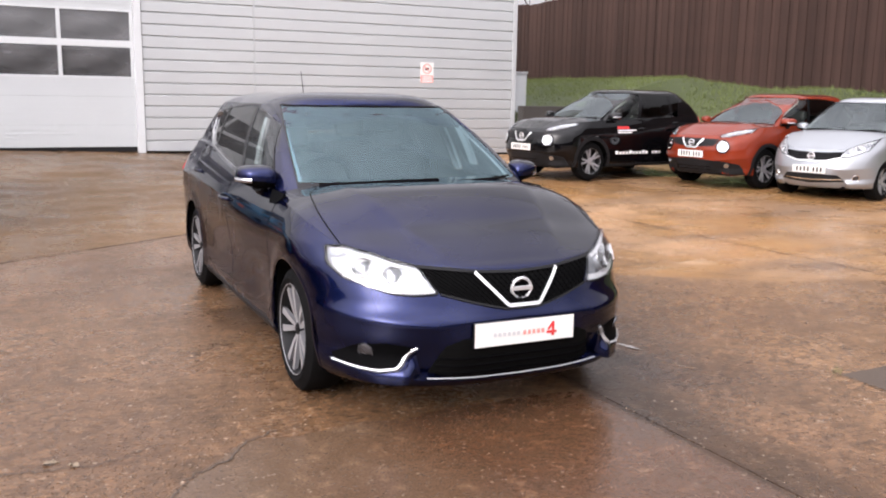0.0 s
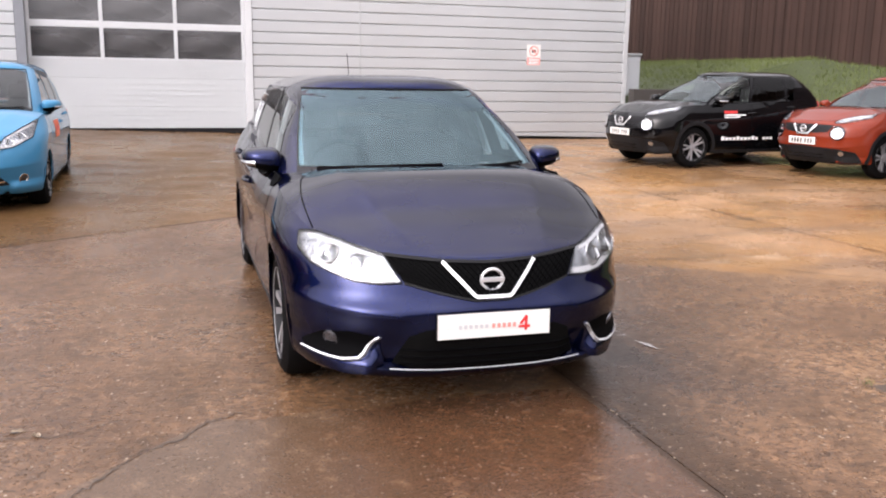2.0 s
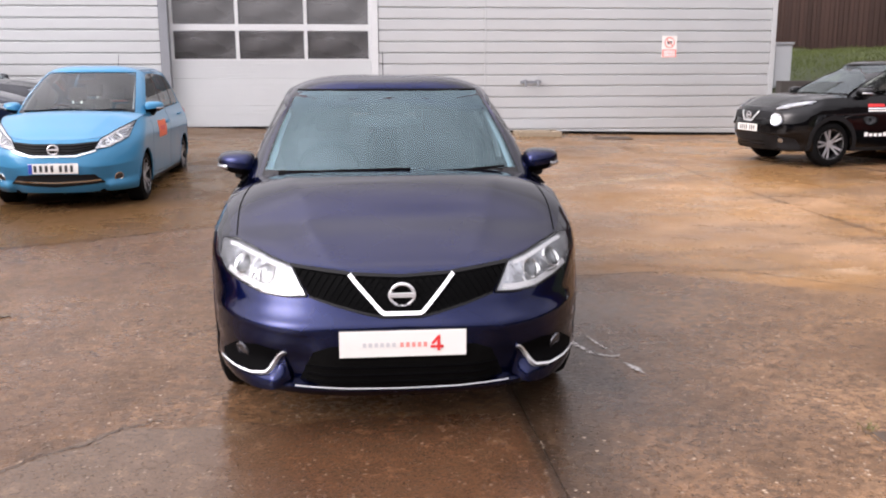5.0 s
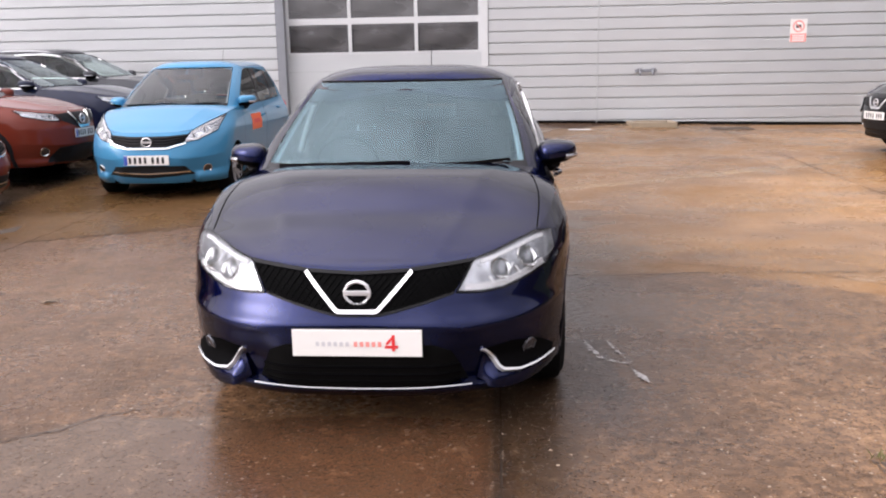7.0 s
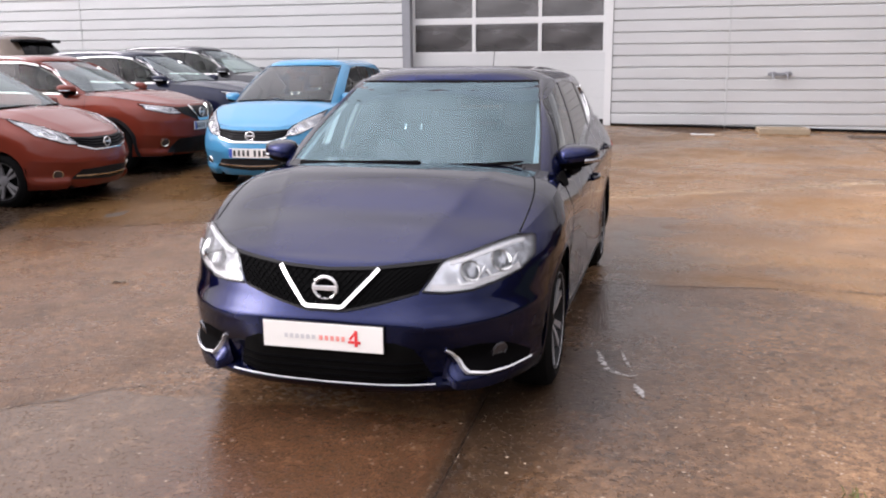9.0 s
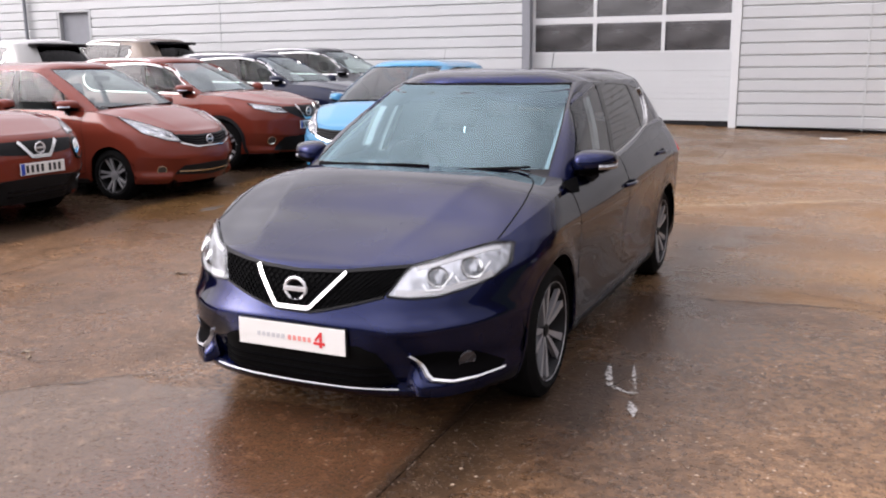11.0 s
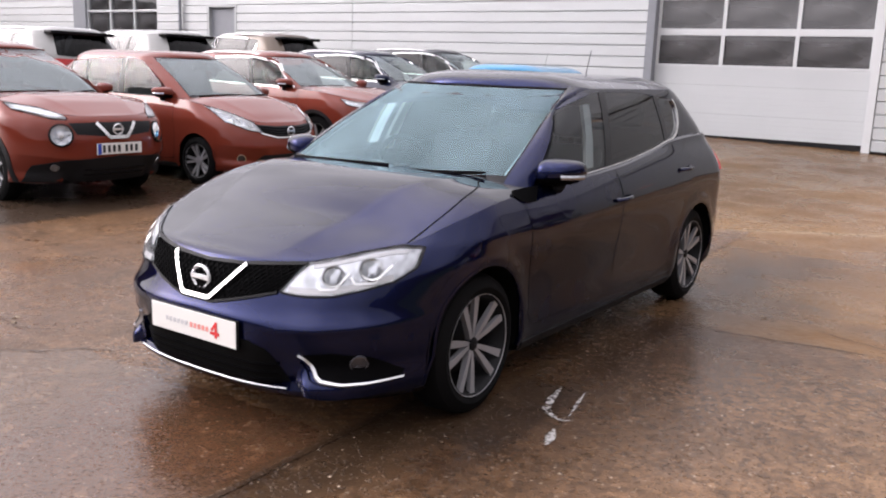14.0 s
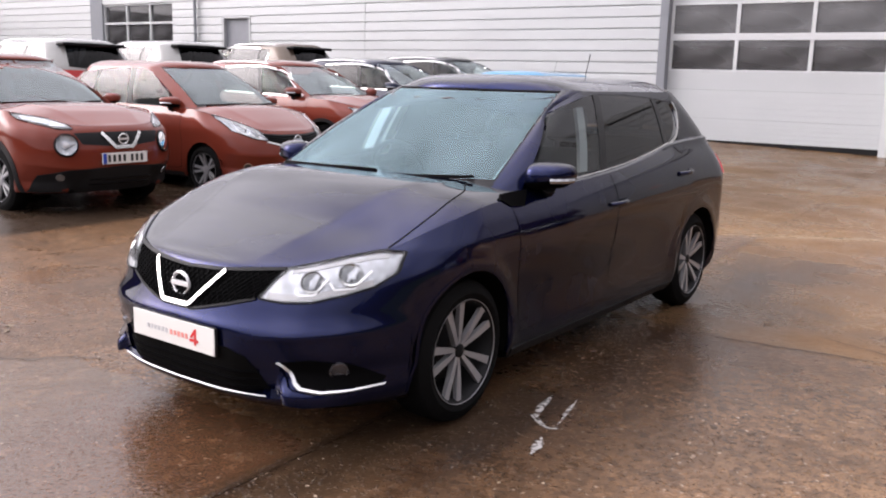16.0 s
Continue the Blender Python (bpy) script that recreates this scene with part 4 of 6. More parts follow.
def small_front(shape, car, c, paint):
    """The front of the small tall hatchback."""
    F = shape.face
    g_lo = [(-0.40, 0.66), (-0.22, 0.615), (0.22, 0.615), (0.40, 0.66)]
    g_up = [(-0.46, 0.755), (-0.2, 0.735), (0.2, 0.735), (0.46, 0.755)]
    g = skin("grille", patch(F, g_lo, g_up, 8, 30), PLASTIC, car, "black grille", off=0.004)
    for k in (0.25, 0.5, 0.75):
        skin("grille_bar", band(F, [(a[0] * (1 - k) + b[0] * k, a[1] * (1 - k) + b[1] * k) for a, b in zip(g_lo, g_up)], 0.01, 24), GRILLE_BLACK, g, off=0.012)
    skin("chrome_strip", band(F, [(-0.43, 0.655), (-0.23, 0.602), (0.23, 0.602), (0.43, 0.655)], 0.014, 40), CHROME, g, off=0.012)
    emblem(shape, car, 0, 0.675, 0.055, 0.02)
    for side in (-1, 1):
        headlamp(shape, car, [(0.41, 0.665), (0.56, 0.69), (0.72, 0.78)], [(0.46, 0.770), (0.60, 0.865), (0.745, 0.955)], [(0.52, 0.735, 0.04), (0.62, 0.79, 0.045)], side)
        fl = turned("fog_lamp", [(0.01, 0.058), (-0.010, 0.055), (-0.012, 0.046), (-0.006, 0.042)], CHROME, car, F, side * 0.62, 0.36, "chrome-ringed fog lamp")
        turned("fog_glass", [(-0.006, 0.044), (-0.009, 0.02), (-0.010, 0.001)], FOG_GLASS, fl, F, side * 0.62, 0.36)
    lo, up = [(-0.50, 0.30), (0, 0.265), (0.50, 0.30)], [(-0.40, 0.40), (0, 0.41), (0.40, 0.40)]
    i = skin("lower_intake", patch(F, lo, up, 6, 30), PLASTIC, car, "black lower intake", off=0.004)
    for w in (0.33,):
        skin("chrome_strip", band(F, [(-0.45, w + 0.005), (0, w - 0.012), (0.45, w + 0.005)], 0.016, 30), CHROME, i, off=0.012)


def crossover_front(shape, car, c, paint):
    """The front of the small crossover: round lamps below, slim ones on top."""
    F = shape.face
    g_lo = [(-0.42, 0.72), (-0.15, 0.70), (0.15, 0.70), (0.42, 0.72)]
    g_up = [(-0.48, 0.83), (-0.2, 0.835), (0.2, 0.835), (0.48, 0.83)]
    g = skin("grille", patch(F, g_lo, g_up, 8, 30), PLASTIC, car, "black mesh grille", off=0.004)
    skin("chrome_v", band(F, along([(-0.22, 0.825), (-0.10, 0.685), (0.10, 0.685), (0.22, 0.825)], 40), 0.034, 40), CHROME, g, "chrome V strip", off=0.02, skirt=0.022)
    emblem(shape, car, 0, 0.765, 0.055, 0.022)
    for side in (-1, 1):
        r = turned("round_lamp", [(0.03, 0.118), (-0.008, 0.115), (-0.012, 0.100), (-0.008, 0.096)], GLOSS_BLACK, car, F, side * 0.56, 0.715, "large round headlamp in a black ring", 32)
        turned("lamp_bowl", [(-0.009, 0.098), (-0.004, 0.085), (-0.0025, 0.05), (-0.006, 0.001)], REFLECTOR, r, F, side * 0.56, 0.715, "", 32)
        turned("lamp_bulb", [(-0.016, 0.001), (-0.014, 0.015), (-0.004, 0.03)], LAMP_WHITE, r, F, side * 0.56, 0.715)
        turned("round_lens", [(-0.011, 0.097), (-0.026, 0.06), (-0.031, 0.001)], LENS, r, F, side * 0.56, 0.715, "", 32)
        headlamp(shape, car, [(0.47, 0.865), (0.60, 0.868), (0.79, 0.945)], [(0.50, 0.905), (0.62, 0.965), (0.80, 1.005)], [], side)
        skin("position_lamp", patch(F, both([(0.50, 0.876), (0.60, 0.882), (0.765, 0.945)], side), both([(0.515, 0.900), (0.62, 0.948), (0.775, 0.985)], side), 6, 12), REFLECTOR, car, "clear upper position lamp", off=0.016, skirt=0.012)
        turned("fog_lamp", [(0.01, 0.045), (-0.012, 0.042), (-0.010, 0.001)], REFLECTOR, car, F, side * 0.60, 0.40)
    lo, up = [(-0.80, 0.25), (0, 0.24), (0.80, 0.25)], [(-0.76, 0.42), (-0.55, 0.47), (0, 0.50), (0.55, 0.47), (0.76, 0.42)]
    i = skin("lower_intake", patch(F, lo, up, 6, 40), PLASTIC, car, "black lower bumper", off=0.006)
    for w in (0.32, 0.37):
        skin("intake_bar", band(F, [(-0.35, w), (0.35, w)], 0.012, 24), GLOSS_BLACK, i, off=0.014)


def suv_front(shape, car, c, paint):
    F = shape.face
    g_lo = [(-0.40, 0.78), (-0.14, 0.69), (0.14, 0.69), (0.40, 0.78)]
    g_up = [(-0.48, 0.875), (0, 0.885), (0.48, 0.875)]
    g = skin("grille", patch(F, g_lo, g_up, 8, 30), PLASTIC, car, "black grille", off=0.004)
    skin("chrome_v", band(F, along([(-0.24, 0.88), (-0.12, 0.70), (0.12, 0.70), (0.24, 0.88)], 40), 0.036, 40), CHROME, g, "chrome V strip", off=0.02, skirt=0.022)
    emblem(shape, car, 0, 0.80, 0.06, 0.022)
    for side in (-1, 1):
        headlamp(shape, car, [(0.44, 0.79), (0.62, 0.80), (0.80, 0.86)], [(0.50, 0.875), (0.66, 0.895), (0.80, 0.93)], [(0.56, 0.835, 0.035)], side)
        fl = turned("fog_lamp", [(0.01, 0.066), (-0.010, 0.062), (-0.012, 0.052), (-0.006, 0.048)], CHROME, car, F, side * 0.66, 0.42, "chrome-ringed fog lamp")
        turned("fog_glass", [(-0.006, 0.050), (-0.009, 0.02), (-0.010, 0.001)], FOG_GLASS, fl, F, side * 0.66, 0.42)
    lo, up = [(-0.62, 0.28), (0, 0.25), (0.62, 0.28)], [(-0.5, 0.46), (0, 0.48), (0.5, 0.46)]
    skin("lower_intake", patch(F, lo, up, 6, 30), PLASTIC, car, "black lower intake", off=0.004)


HATCH = dict(
    half=0.884, nose=[(0.15, 0.14), (0.22, 0.05), (0.30, 0.02), (0.42, 0.0), (0.50, 0.002), (0.53, 0.014), (0.62, 0.053), (0.70, 0.097), (0.78, 0.18), (0.86, 0.28), (0.95, 0.36), (1.1, 0.42)], undercut=0.055,
    width=[(0.15, 0.79), (0.22, 0.842), (0.28, 0.858), (0.34, 0.862), (0.50, 0.866), (0.64, 0.877), (0.74, 0.885), (0.79, 0.884), (0.83, 0.872), (0.88, 0.853), (0.92, 0.832), (0.96, 0.806), (1.0, 0.780), (1.08, 0.755), (1.15, 0.730)],
    tail=[(0.15, 4.18), (0.30, 4.31), (0.50, 4.36), (0.75, 4.325), (0.95, 4.26), (1.15, 4.19)],
    crest=[(0, 0.712), (0.35, 0.745), (0.5, 0.782), (0.61, 0.818), (0.70, 0.874), (0.80, 0.924), (0.90, 0.957), (1.0, 0.971), (1.2, 0.976)],
    rise=0.09, roll=0.55, square=0.9, shut=[(0.3, 0.70), (0.5, 0.722), (0.75, 0.736), (0.95, 0.718), (1.10, 0.685), (1.22, 0.62)],
    edge=[(0, 0.712), (0.35, 0.745), (0.5, 0.782), (0.61, 0.816), (0.70, 0.858), (0.80, 0.893), (0.90, 0.918), (1.0, 0.934), (1.1, 0.948), (1.19, 0.962), (1.33, 0.978), (1.51, 1.008), (1.70, 1.065), (1.79, 1.10), (2.0, 1.12), (2.5, 1.12), (3, 1.06)],
    gap=0.0045, lf=0.70, lr=0.42, pn=2.4, pm=2.0, sill=0.19, axles=(0.865, 3.565), arch=0.368, hub=0.316, tyre=0.316, rim=0.230,
    screen=[(0.9, 0.96), (1.0, 1.13), (1.2, 1.50), (1.38, 1.88), (1.45, 2.06)], house=[(0.9, 0.80), (1.0, 0.775), (1.15, 0.735), (1.3, 0.678), (1.40, 0.632), (1.45, 0.60)],
    back=[(0.9, 4.27), (1.05, 4.24), (1.15, 4.17), (1.25, 4.06), (1.45, 3.82)], glf=0.36, glr=0.40, gn=2.6, gm=2.2,
    roof=1.425, roof_crown=0.085, a_pillar=0.66, screen_low=0.985, cowl=0.19, cowl_bend=0.27, crown=0.040, ridge=0.026, crease=(0.27, 0.63),
    front_edge=[(0.90, 1.36), (1.0, 1.43), (1.06, 1.52), (1.315, 1.90), (1.375, 2.06), (1.43, 2.30)],
    windows=[(1.41, 2.23, 1.90, 2.39), (2.29, 3.18, 2.45, 3.18), (3.22, 3.40, 3.22, 3.49)],
    kick=0.0, kick_at=3.0, drop=0.075, drop_at=2.7, fall=0.10, fall_at=2.4, rail_end=3.62, front_seat=2.15,
    doors=[([(1.27, 0.60), (1.30, 0.31), (2.24, 0.31)], [(1.24, 0), (2.26, 0)], (2.26, 0.835)), ([(2.26, 0.31), (3.02, 0.31), (3.14, 0.52), (3.38, 0.735)], [(2.28, 0), (3.42, 0)], (3.27, 0.93))],
    trim_from=1.5, trim_to=3.27, kick_up=True, trim=CHROME, mirror=(1.56, 1.03, 0.25), tail_lamp=(3.98, 4.24, 0.88, 1.03), plate=0.440, aerial=(0, 3.50, 1.495, 0.2))


def variant(base, fu, fv, fw, **other):
    """Another car's proportions: a base stretched along, across and upwards, with what differs."""
    c = {k: v for k, v in base.items() if k not in ("rise", "roll", "crest", "shut", "square")}
    for k in ("nose", "tail", "screen", "back"):
        c[k] = [(w * fw, u * fu) for w, u in base[k]]
    for k in ("width", "house"):
        c[k] = [(w * fw, v * fv) for w, v in base[k]]
    c["width"] = [(w * fw, v * fv) for w, v in ((0.15, 0.79), (0.22, 0.845), (0.34, 0.865), (0.50, 0.870), (0.64, 0.878), (0.74, 0.884), (0.82, 0.872), (0.92, 0.835), (1.02, 0.790), (1.08, 0.764), (1.15, 0.732))]
    c["edge"] = [(s, w * fw) for s, w in base["edge"]]
    for k in ("lf", "lr", "glf", "glr", "cowl_bend", "kick_at", "drop_at", "fall_at", "rail_end", "front_seat", "trim_from", "trim_to"):
        c[k] = base[k] * fu
    c["half"] = base["half"] * fv
    for k in ("roof", "roof_crown", "screen_low", "sill"):
        c[k] = base[k] * fw
    c["front_edge"] = [(w * fw, u * fu) for w, u in base["front_edge"]]
    c["windows"] = [tuple(u * fu for u in q) for q in base["windows"]]
    c["doors"] = [([(u * fu, w * fw) for u, w in a], [(u * fu, 0) for u, _ in b], (h[0] * fu, h[1] * fw)) for a, b, h in base["doors"]]
    c["mirror"] = (base["mirror"][0] * fu, base["mirror"][1] * fw, base["mirror"][2])
    t = base["tail_lamp"]
    c["tail_lamp"] = (t[0] * fu, t[1] * fu, t[2] * fw, t[3] * fw)
    c["axles"] = tuple(a * fu for a in base["axles"])
    x, y, z, n = base["aerial"]
    c["aerial"] = (x, y * fu, z * fw, n)
    c.update(other)
    return c


SMALL = variant(HATCH, 0.935, 0.955, 1.05,
    nose=[(0.15, 0.12), (0.30, 0.02), (0.45, 0.0), (0.58, 0.02), (0.70, 0.07), (0.80, 0.16), (0.92, 0.32), (1.05, 0.42)],
    edge=[(0, 0.765), (0.3, 0.79), (0.5, 0.86), (0.65, 0.925), (0.8, 0.975), (1.0, 1.005), (1.15, 1.02), (1.5, 1.03), (2.0, 1.06), (2.5, 1.08), (3, 1.06)],
    front_glass=CLEAR_GLASS, screen_glass=ROW_GLASS, rear_glass=SOFT_TINT, gap=0.008, axles=(0.80, 3.40), arch=0.335, hub=0.298, tyre=0.298, rim=0.20, plate=0.475, trim=PLASTIC, kick_up=False, lf=0.62, screen_low=1.03,
    screen=[(0.9, 0.72), (1.03, 0.92), (1.2, 1.18), (1.42, 1.60), (1.51, 1.80)], front_edge=[(0.9, 1.20), (1.0, 1.26), (1.2, 1.52), (1.35, 1.80), (1.47, 2.05)],
    windows=[(1.30, 2.25, 1.95, 2.32), (2.34, 3.05, 2.40, 3.05), (3.09, 3.55, 3.09, 3.45)], mirror=(1.40, 1.08, 0.24), cowl=0.13, trim_from=1.35,
    doors=[([(1.17, 0.60), (1.20, 0.30), (2.28, 0.27)], [(1.20, 0), (2.30, 0)], (2.12, 0.86)), ([(2.30, 0.27), (2.92, 0.27), (3.05, 0.52), (3.25, 0.70)], [(2.32, 0), (3.28, 0)], (3.14, 0.92))])
CROSS = variant(HATCH, 0.942, 1.0, 1.08,
    nose=[(0.15, 0.20), (0.30, 0.05), (0.50, 0.0), (0.62, 0.0), (0.75, 0.02), (0.86, 0.07), (0.95, 0.20), (1.1, 0.36)],
    edge=[(0, 0.885), (0.3, 0.905), (0.6, 0.985), (0.8, 1.02), (1.0, 1.04), (1.15, 1.05), (1.5, 1.08), (2.0, 1.14), (2.5, 1.18), (3, 1.14)],
    width=[(0.15, 0.80), (0.25, 0.85), (0.40, 0.875), (0.60, 0.885), (0.78, 0.885), (0.90, 0.865), (1.0, 0.835), (1.10, 0.80), (1.2, 0.77)],
    front_glass=CLEAR_GLASS, screen_glass=ROW_GLASS, gap=0.008, axles=(0.90, 3.43), arch=0.375, hub=0.338, tyre=0.338, rim=0.225, sill=0.24, plate=0.575, trim=PLASTIC, kick_up=False, lf=0.60, screen_low=1.06,
    cladding=0.065, kick=0.12, kick_at=2.7, drop=0.10, aerial=None, mirror=(1.45, 1.12, 0.24),
    back=[(0.97, 4.02), (1.13, 3.98), (1.25, 3.90), (1.40, 3.72), (1.57, 3.46)], rail_end=3.40, roof_crown=0.068,
    screen=[(0.9, 0.86), (1.06, 1.10), (1.25, 1.42), (1.42, 1.78), (1.50, 1.98)])
SUV = variant(HATCH, 1.0, 1.02, 1.05,
    nose=[(0.15, 0.18), (0.30, 0.04), (0.50, 0.0), (0.68, 0.0), (0.80, 0.03), (0.88, 0.07), (0.96, 0.20), (1.1, 0.38)],
    edge=[(0, 0.90), (0.3, 0.915), (0.6, 0.96), (0.8, 1.0), (1.0, 1.03), (1.15, 1.05), (1.5, 1.07), (2.0, 1.11), (2.5, 1.14), (3, 1.10)],
    width=[(0.15, 0.82), (0.25, 0.87), (0.40, 0.895), (0.60, 0.902), (0.78, 0.902), (0.90, 0.88), (1.0, 0.85), (1.10, 0.81), (1.2, 0.78)],
    front_glass=CLEAR_GLASS, screen_glass=ROW_GLASS, gap=0.008, axles=(0.90, 3.55), arch=0.385, hub=0.345, tyre=0.345, rim=0.232, sill=0.24, plate=0.62, lf=0.62, screen_low=1.06, cladding=0.05, aerial=None,
    screen=[(0.9, 0.90), (1.06, 1.15), (1.25, 1.50), (1.42, 1.88), (1.50, 2.08)], mirror=(1.52, 1.12, 0.24), bright_line=True)
SUV_TAIL = dict(SUV, back=[(0.95, 4.27), (1.10, 4.22), (1.25, 4.13), (1.40, 4.02), (1.55, 3.90)], rail_end=3.80, tail_glass=REAR_DARK, spoiler=True)


def rails(car, c):
    for side in (-1, 1):
        us = np.linspace(c["screen"][-1][1] + 0.25, c["rail_end"] - 0.05, 14)
        pts = [(side * 0.56, u, c["roof"] + 0.02 + 0.035 * abs(math.sin(math.pi * i / 13)) ** 0.5) for i, u in enumerate(us)]
        tube("roof_rail", pts, 0.010, BRIGHT, car, "silver roof rail", 8)


def park(car, x, y, heading):
    """Puts a car's nose at (x, y); heading is the way its front looks, in degrees from -y towards +x."""
    car.matrix_world = Matrix.Translation((x, y, ground_at(x, y))) @ Matrix.Rotation(radians(heading), 4, "Z")
    return car


# ---- ground ----
def smooth01(t):
    t = np.clip(t, 0, 1)
    return t * t * (3 - 2 * t)


def ground_at(x, y):
    """The yard is level near the car, and rises a little towards the building and the far end of the car rows."""
    base = np.interp(x, [-30, -14, -0.6, 2.6, 9, 14], [0.9, 0.75, 0.40, 0.32, 0.18, 0.15])
    q = np.clip((np.minimum(y, 20) - 8.5) / 10.1, 0, 1) ** 1.4
    left = 0.036 * np.clip(-1.8 - np.asarray(x, float), 0, 15)
    return np.maximum(base * q, left * (1 - q) + base * q)


def ground_material():
    m = bpy.data.materials.new("wet_concrete")
    m.use_nodes = True
    n, l = m.node_tree.nodes, m.node_tree.links
    p = n["Principled BSDF"]

    def math_(op, a, b=None, clamp=False):
        k = n.new("ShaderNodeMath")
        k.operation, k.use_clamp = op, clamp
        for i, v in enumerate((a, b)):
            if v is None:
                continue
            if isinstance(v, (int, float)):
                k.inputs[i].default_value = v
            else:
                l.new(v, k.inputs[i])
        return k.outputs[0]

    def noise_(scale, detail=6.0, vec=None, rough=0.6):
        k = n.new("ShaderNodeTexNoise")
        k.inputs["Scale"].default_value, k.inputs["Detail"].default_value, k.inputs["Roughness"].default_value = scale, detail, rough
        l.new(vec or pos, k.inputs["Vector"])
        return k.outputs["Fac"]

    def span(v, a, b, c=0.0, d=1.0):
        k = n.new("ShaderNodeMapRange")
        for i, q in zip(("From Min", "From Max", "To Min", "To Max"), (a, b, c, d)):
            k.inputs[i].default_value = q
        l.new(v, k.inputs["Value"])
        return k.outputs[0]

    def mix(f, a, b, kind="MIX"):
        k = n.new("ShaderNodeMix")
        k.data_type, k.blend_type = "RGBA", kind
        for s, v in ((0, f), (6, a), (7, b)):
            if isinstance(v, (tuple, float)):
                k.inputs[s].default_value = (*v, 1) if isinstance(v, tuple) else v
            else:
                l.new(v, k.inputs[s])
        return k.outputs[2]

    pos = n.new("ShaderNodeNewGeometry").outputs["Position"]
    sep = n.new("ShaderNodeSeparateXYZ")
    l.new(pos, sep.inputs[0])
    x, y = sep.outputs[0], sep.outputs[1]
    big, mid, fine = noise_(0.35, 5.0), noise_(1.7, 7.0), noise_(24.0, 6.0)
    wob = math_("MULTIPLY", math_("SUBTRACT", mid, 0.5), 1.2)
    # exposed aggregate on this side of an oblique joint and a cross joint, worn smooth concrete beyond
    a1 = math_("SUBTRACT", math_("ADD", math_("MULTIPLY", x, 0.55), 8.74), y)
    a2 = math_("SUBTRACT", math_("MINIMUM", 6.62, math_("ADD", math_("MULTIPLY", x, -0.67), 9.6)), y)
    a2 = math_("MAXIMUM", a2, math_("MULTIPLY", math_("SUBTRACT", 2.84, x), 10.0))
    agg = span(math_("ADD", math_("MINIMUM", a1, a2), math_("MULTIPLY", wob, 0.22)), -0.07, 0.07)
    # the trowelled repair in front of the car, with a ragged far edge; a paler float finish at its left end
    edge = math_("ADD", 3.97, math_("MULTIPLY", math_("SUBTRACT", noise_(3.2, 5.0), 0.5), 0.34))
    left = math_("SUBTRACT", x, math_("ADD", 0.76, math_("MULTIPLY", math_("SUBTRACT", y, 3.7), 0.95)))
    q = math_("MINIMUM", math_("SUBTRACT", 2.80, x), math_("MINIMUM", math_("SUBTRACT", edge, y), left))
    slab = span(q, -0.012, 0.018)
    pale_end = math_("MULTIPLY", slab, span(math_("ADD", x, math_("MULTIPLY", wob, 0.5)), 1.5, 1.85, 1.0, 0.0))
    worn = mix(span(mid, 0.3, 0.7), (0.32, 0.175, 0.068), (0.62, 0.385, 0.175))
    worn = mix(math_("MULTIPLY", span(noise_(0.55, 4.0), 0.46, 0.62), 0.75), worn, mix(mid, (0.44, 0.29, 0.175), (0.74, 0.52, 0.35)))
    streak = n.new("ShaderNodeMapping")
    streak.inputs["Scale"].default_value = (0.5, 1.5, 1.0)
    l.new(pos, streak.inputs["Vector"])
    worn = mix(math_("MULTIPLY", span(noise_(0.8, 6.0, streak.outputs[0]), 0.50, 0.62), 0.7), worn, mix(mid, (0.20, 0.135, 0.085), (0.36, 0.25, 0.165)))
    worn = mix(math_("MULTIPLY", span(noise_(1.9, 5.0, streak.outputs[0]), 0.60, 0.68), 0.6), worn, (0.72, 0.56, 0.40))
    rough_c = mix(span(mid, 0.28, 0.72), (0.132, 0.080, 0.047), (0.325, 0.200, 0.116))
    rough_c = mix(math_("MULTIPLY", span(math_("ADD", x, wob), 3.6, 5.4), 0.9), rough_c, mix(span(mid, 0.3, 0.7), (0.26, 0.155, 0.080), (0.54, 0.355, 0.200)))
    worn = mix(span(math_("ADD", math_("SUBTRACT", x, math_("MULTIPLY", math_("SUBTRACT", y, 8.0), 0.4)), wob), 0.0, 5.0), mix(mid, (0.105, 0.060, 0.022), (0.245, 0.148, 0.060)), worn)
    base = mix(agg, worn, rough_c)
    # rounded gravel set in the surface: each stone with its own tone
    cob = n.new("ShaderNodeTexVoronoi")
    cob.inputs["Scale"].default_value = 34.0
    warp = n.new("ShaderNodeMix")
    warp.data_type, warp.blend_type = "RGBA", "ADD"
    warp.inputs[0].default_value = 0.03
    wn_ = n.new("ShaderNodeTexNoise")
    wn_.inputs["Scale"].default_value = 60.0
    l.new(pos, wn_.inputs["Vector"])
    l.new(pos, warp.inputs[6])
    l.new(wn_.outputs["Color"], warp.inputs[7])
    l.new(warp.outputs[2], cob.inputs["Vector"])
    ccol = n.new("ShaderNodeSeparateColor")
    l.new(cob.outputs["Color"], ccol.inputs[0])
    tone = mix(ccol.outputs[0], (0.20, 0.19, 0.18), (0.80, 0.79, 0.78))
    base = mix(math_("MULTIPLY", math_("MULTIPLY", agg, span(noise_(2.2, 4.0), 0.3, 0.7, 0.45, 0.95)), math_("SUBTRACT", 1.0, slab)), base, mix(1.0, base, tone, "OVERLAY"))
    base = mix(math_("MULTIPLY", slab, 0.9), base, mix(mid, (0.082, 0.037, 0.021), (0.165, 0.081, 0.045)))
    base = mix(math_("MULTIPLY", pale_end, 0.85), base, mix(mid, (0.14, 0.101, 0.070), (0.25, 0.186, 0.136)))
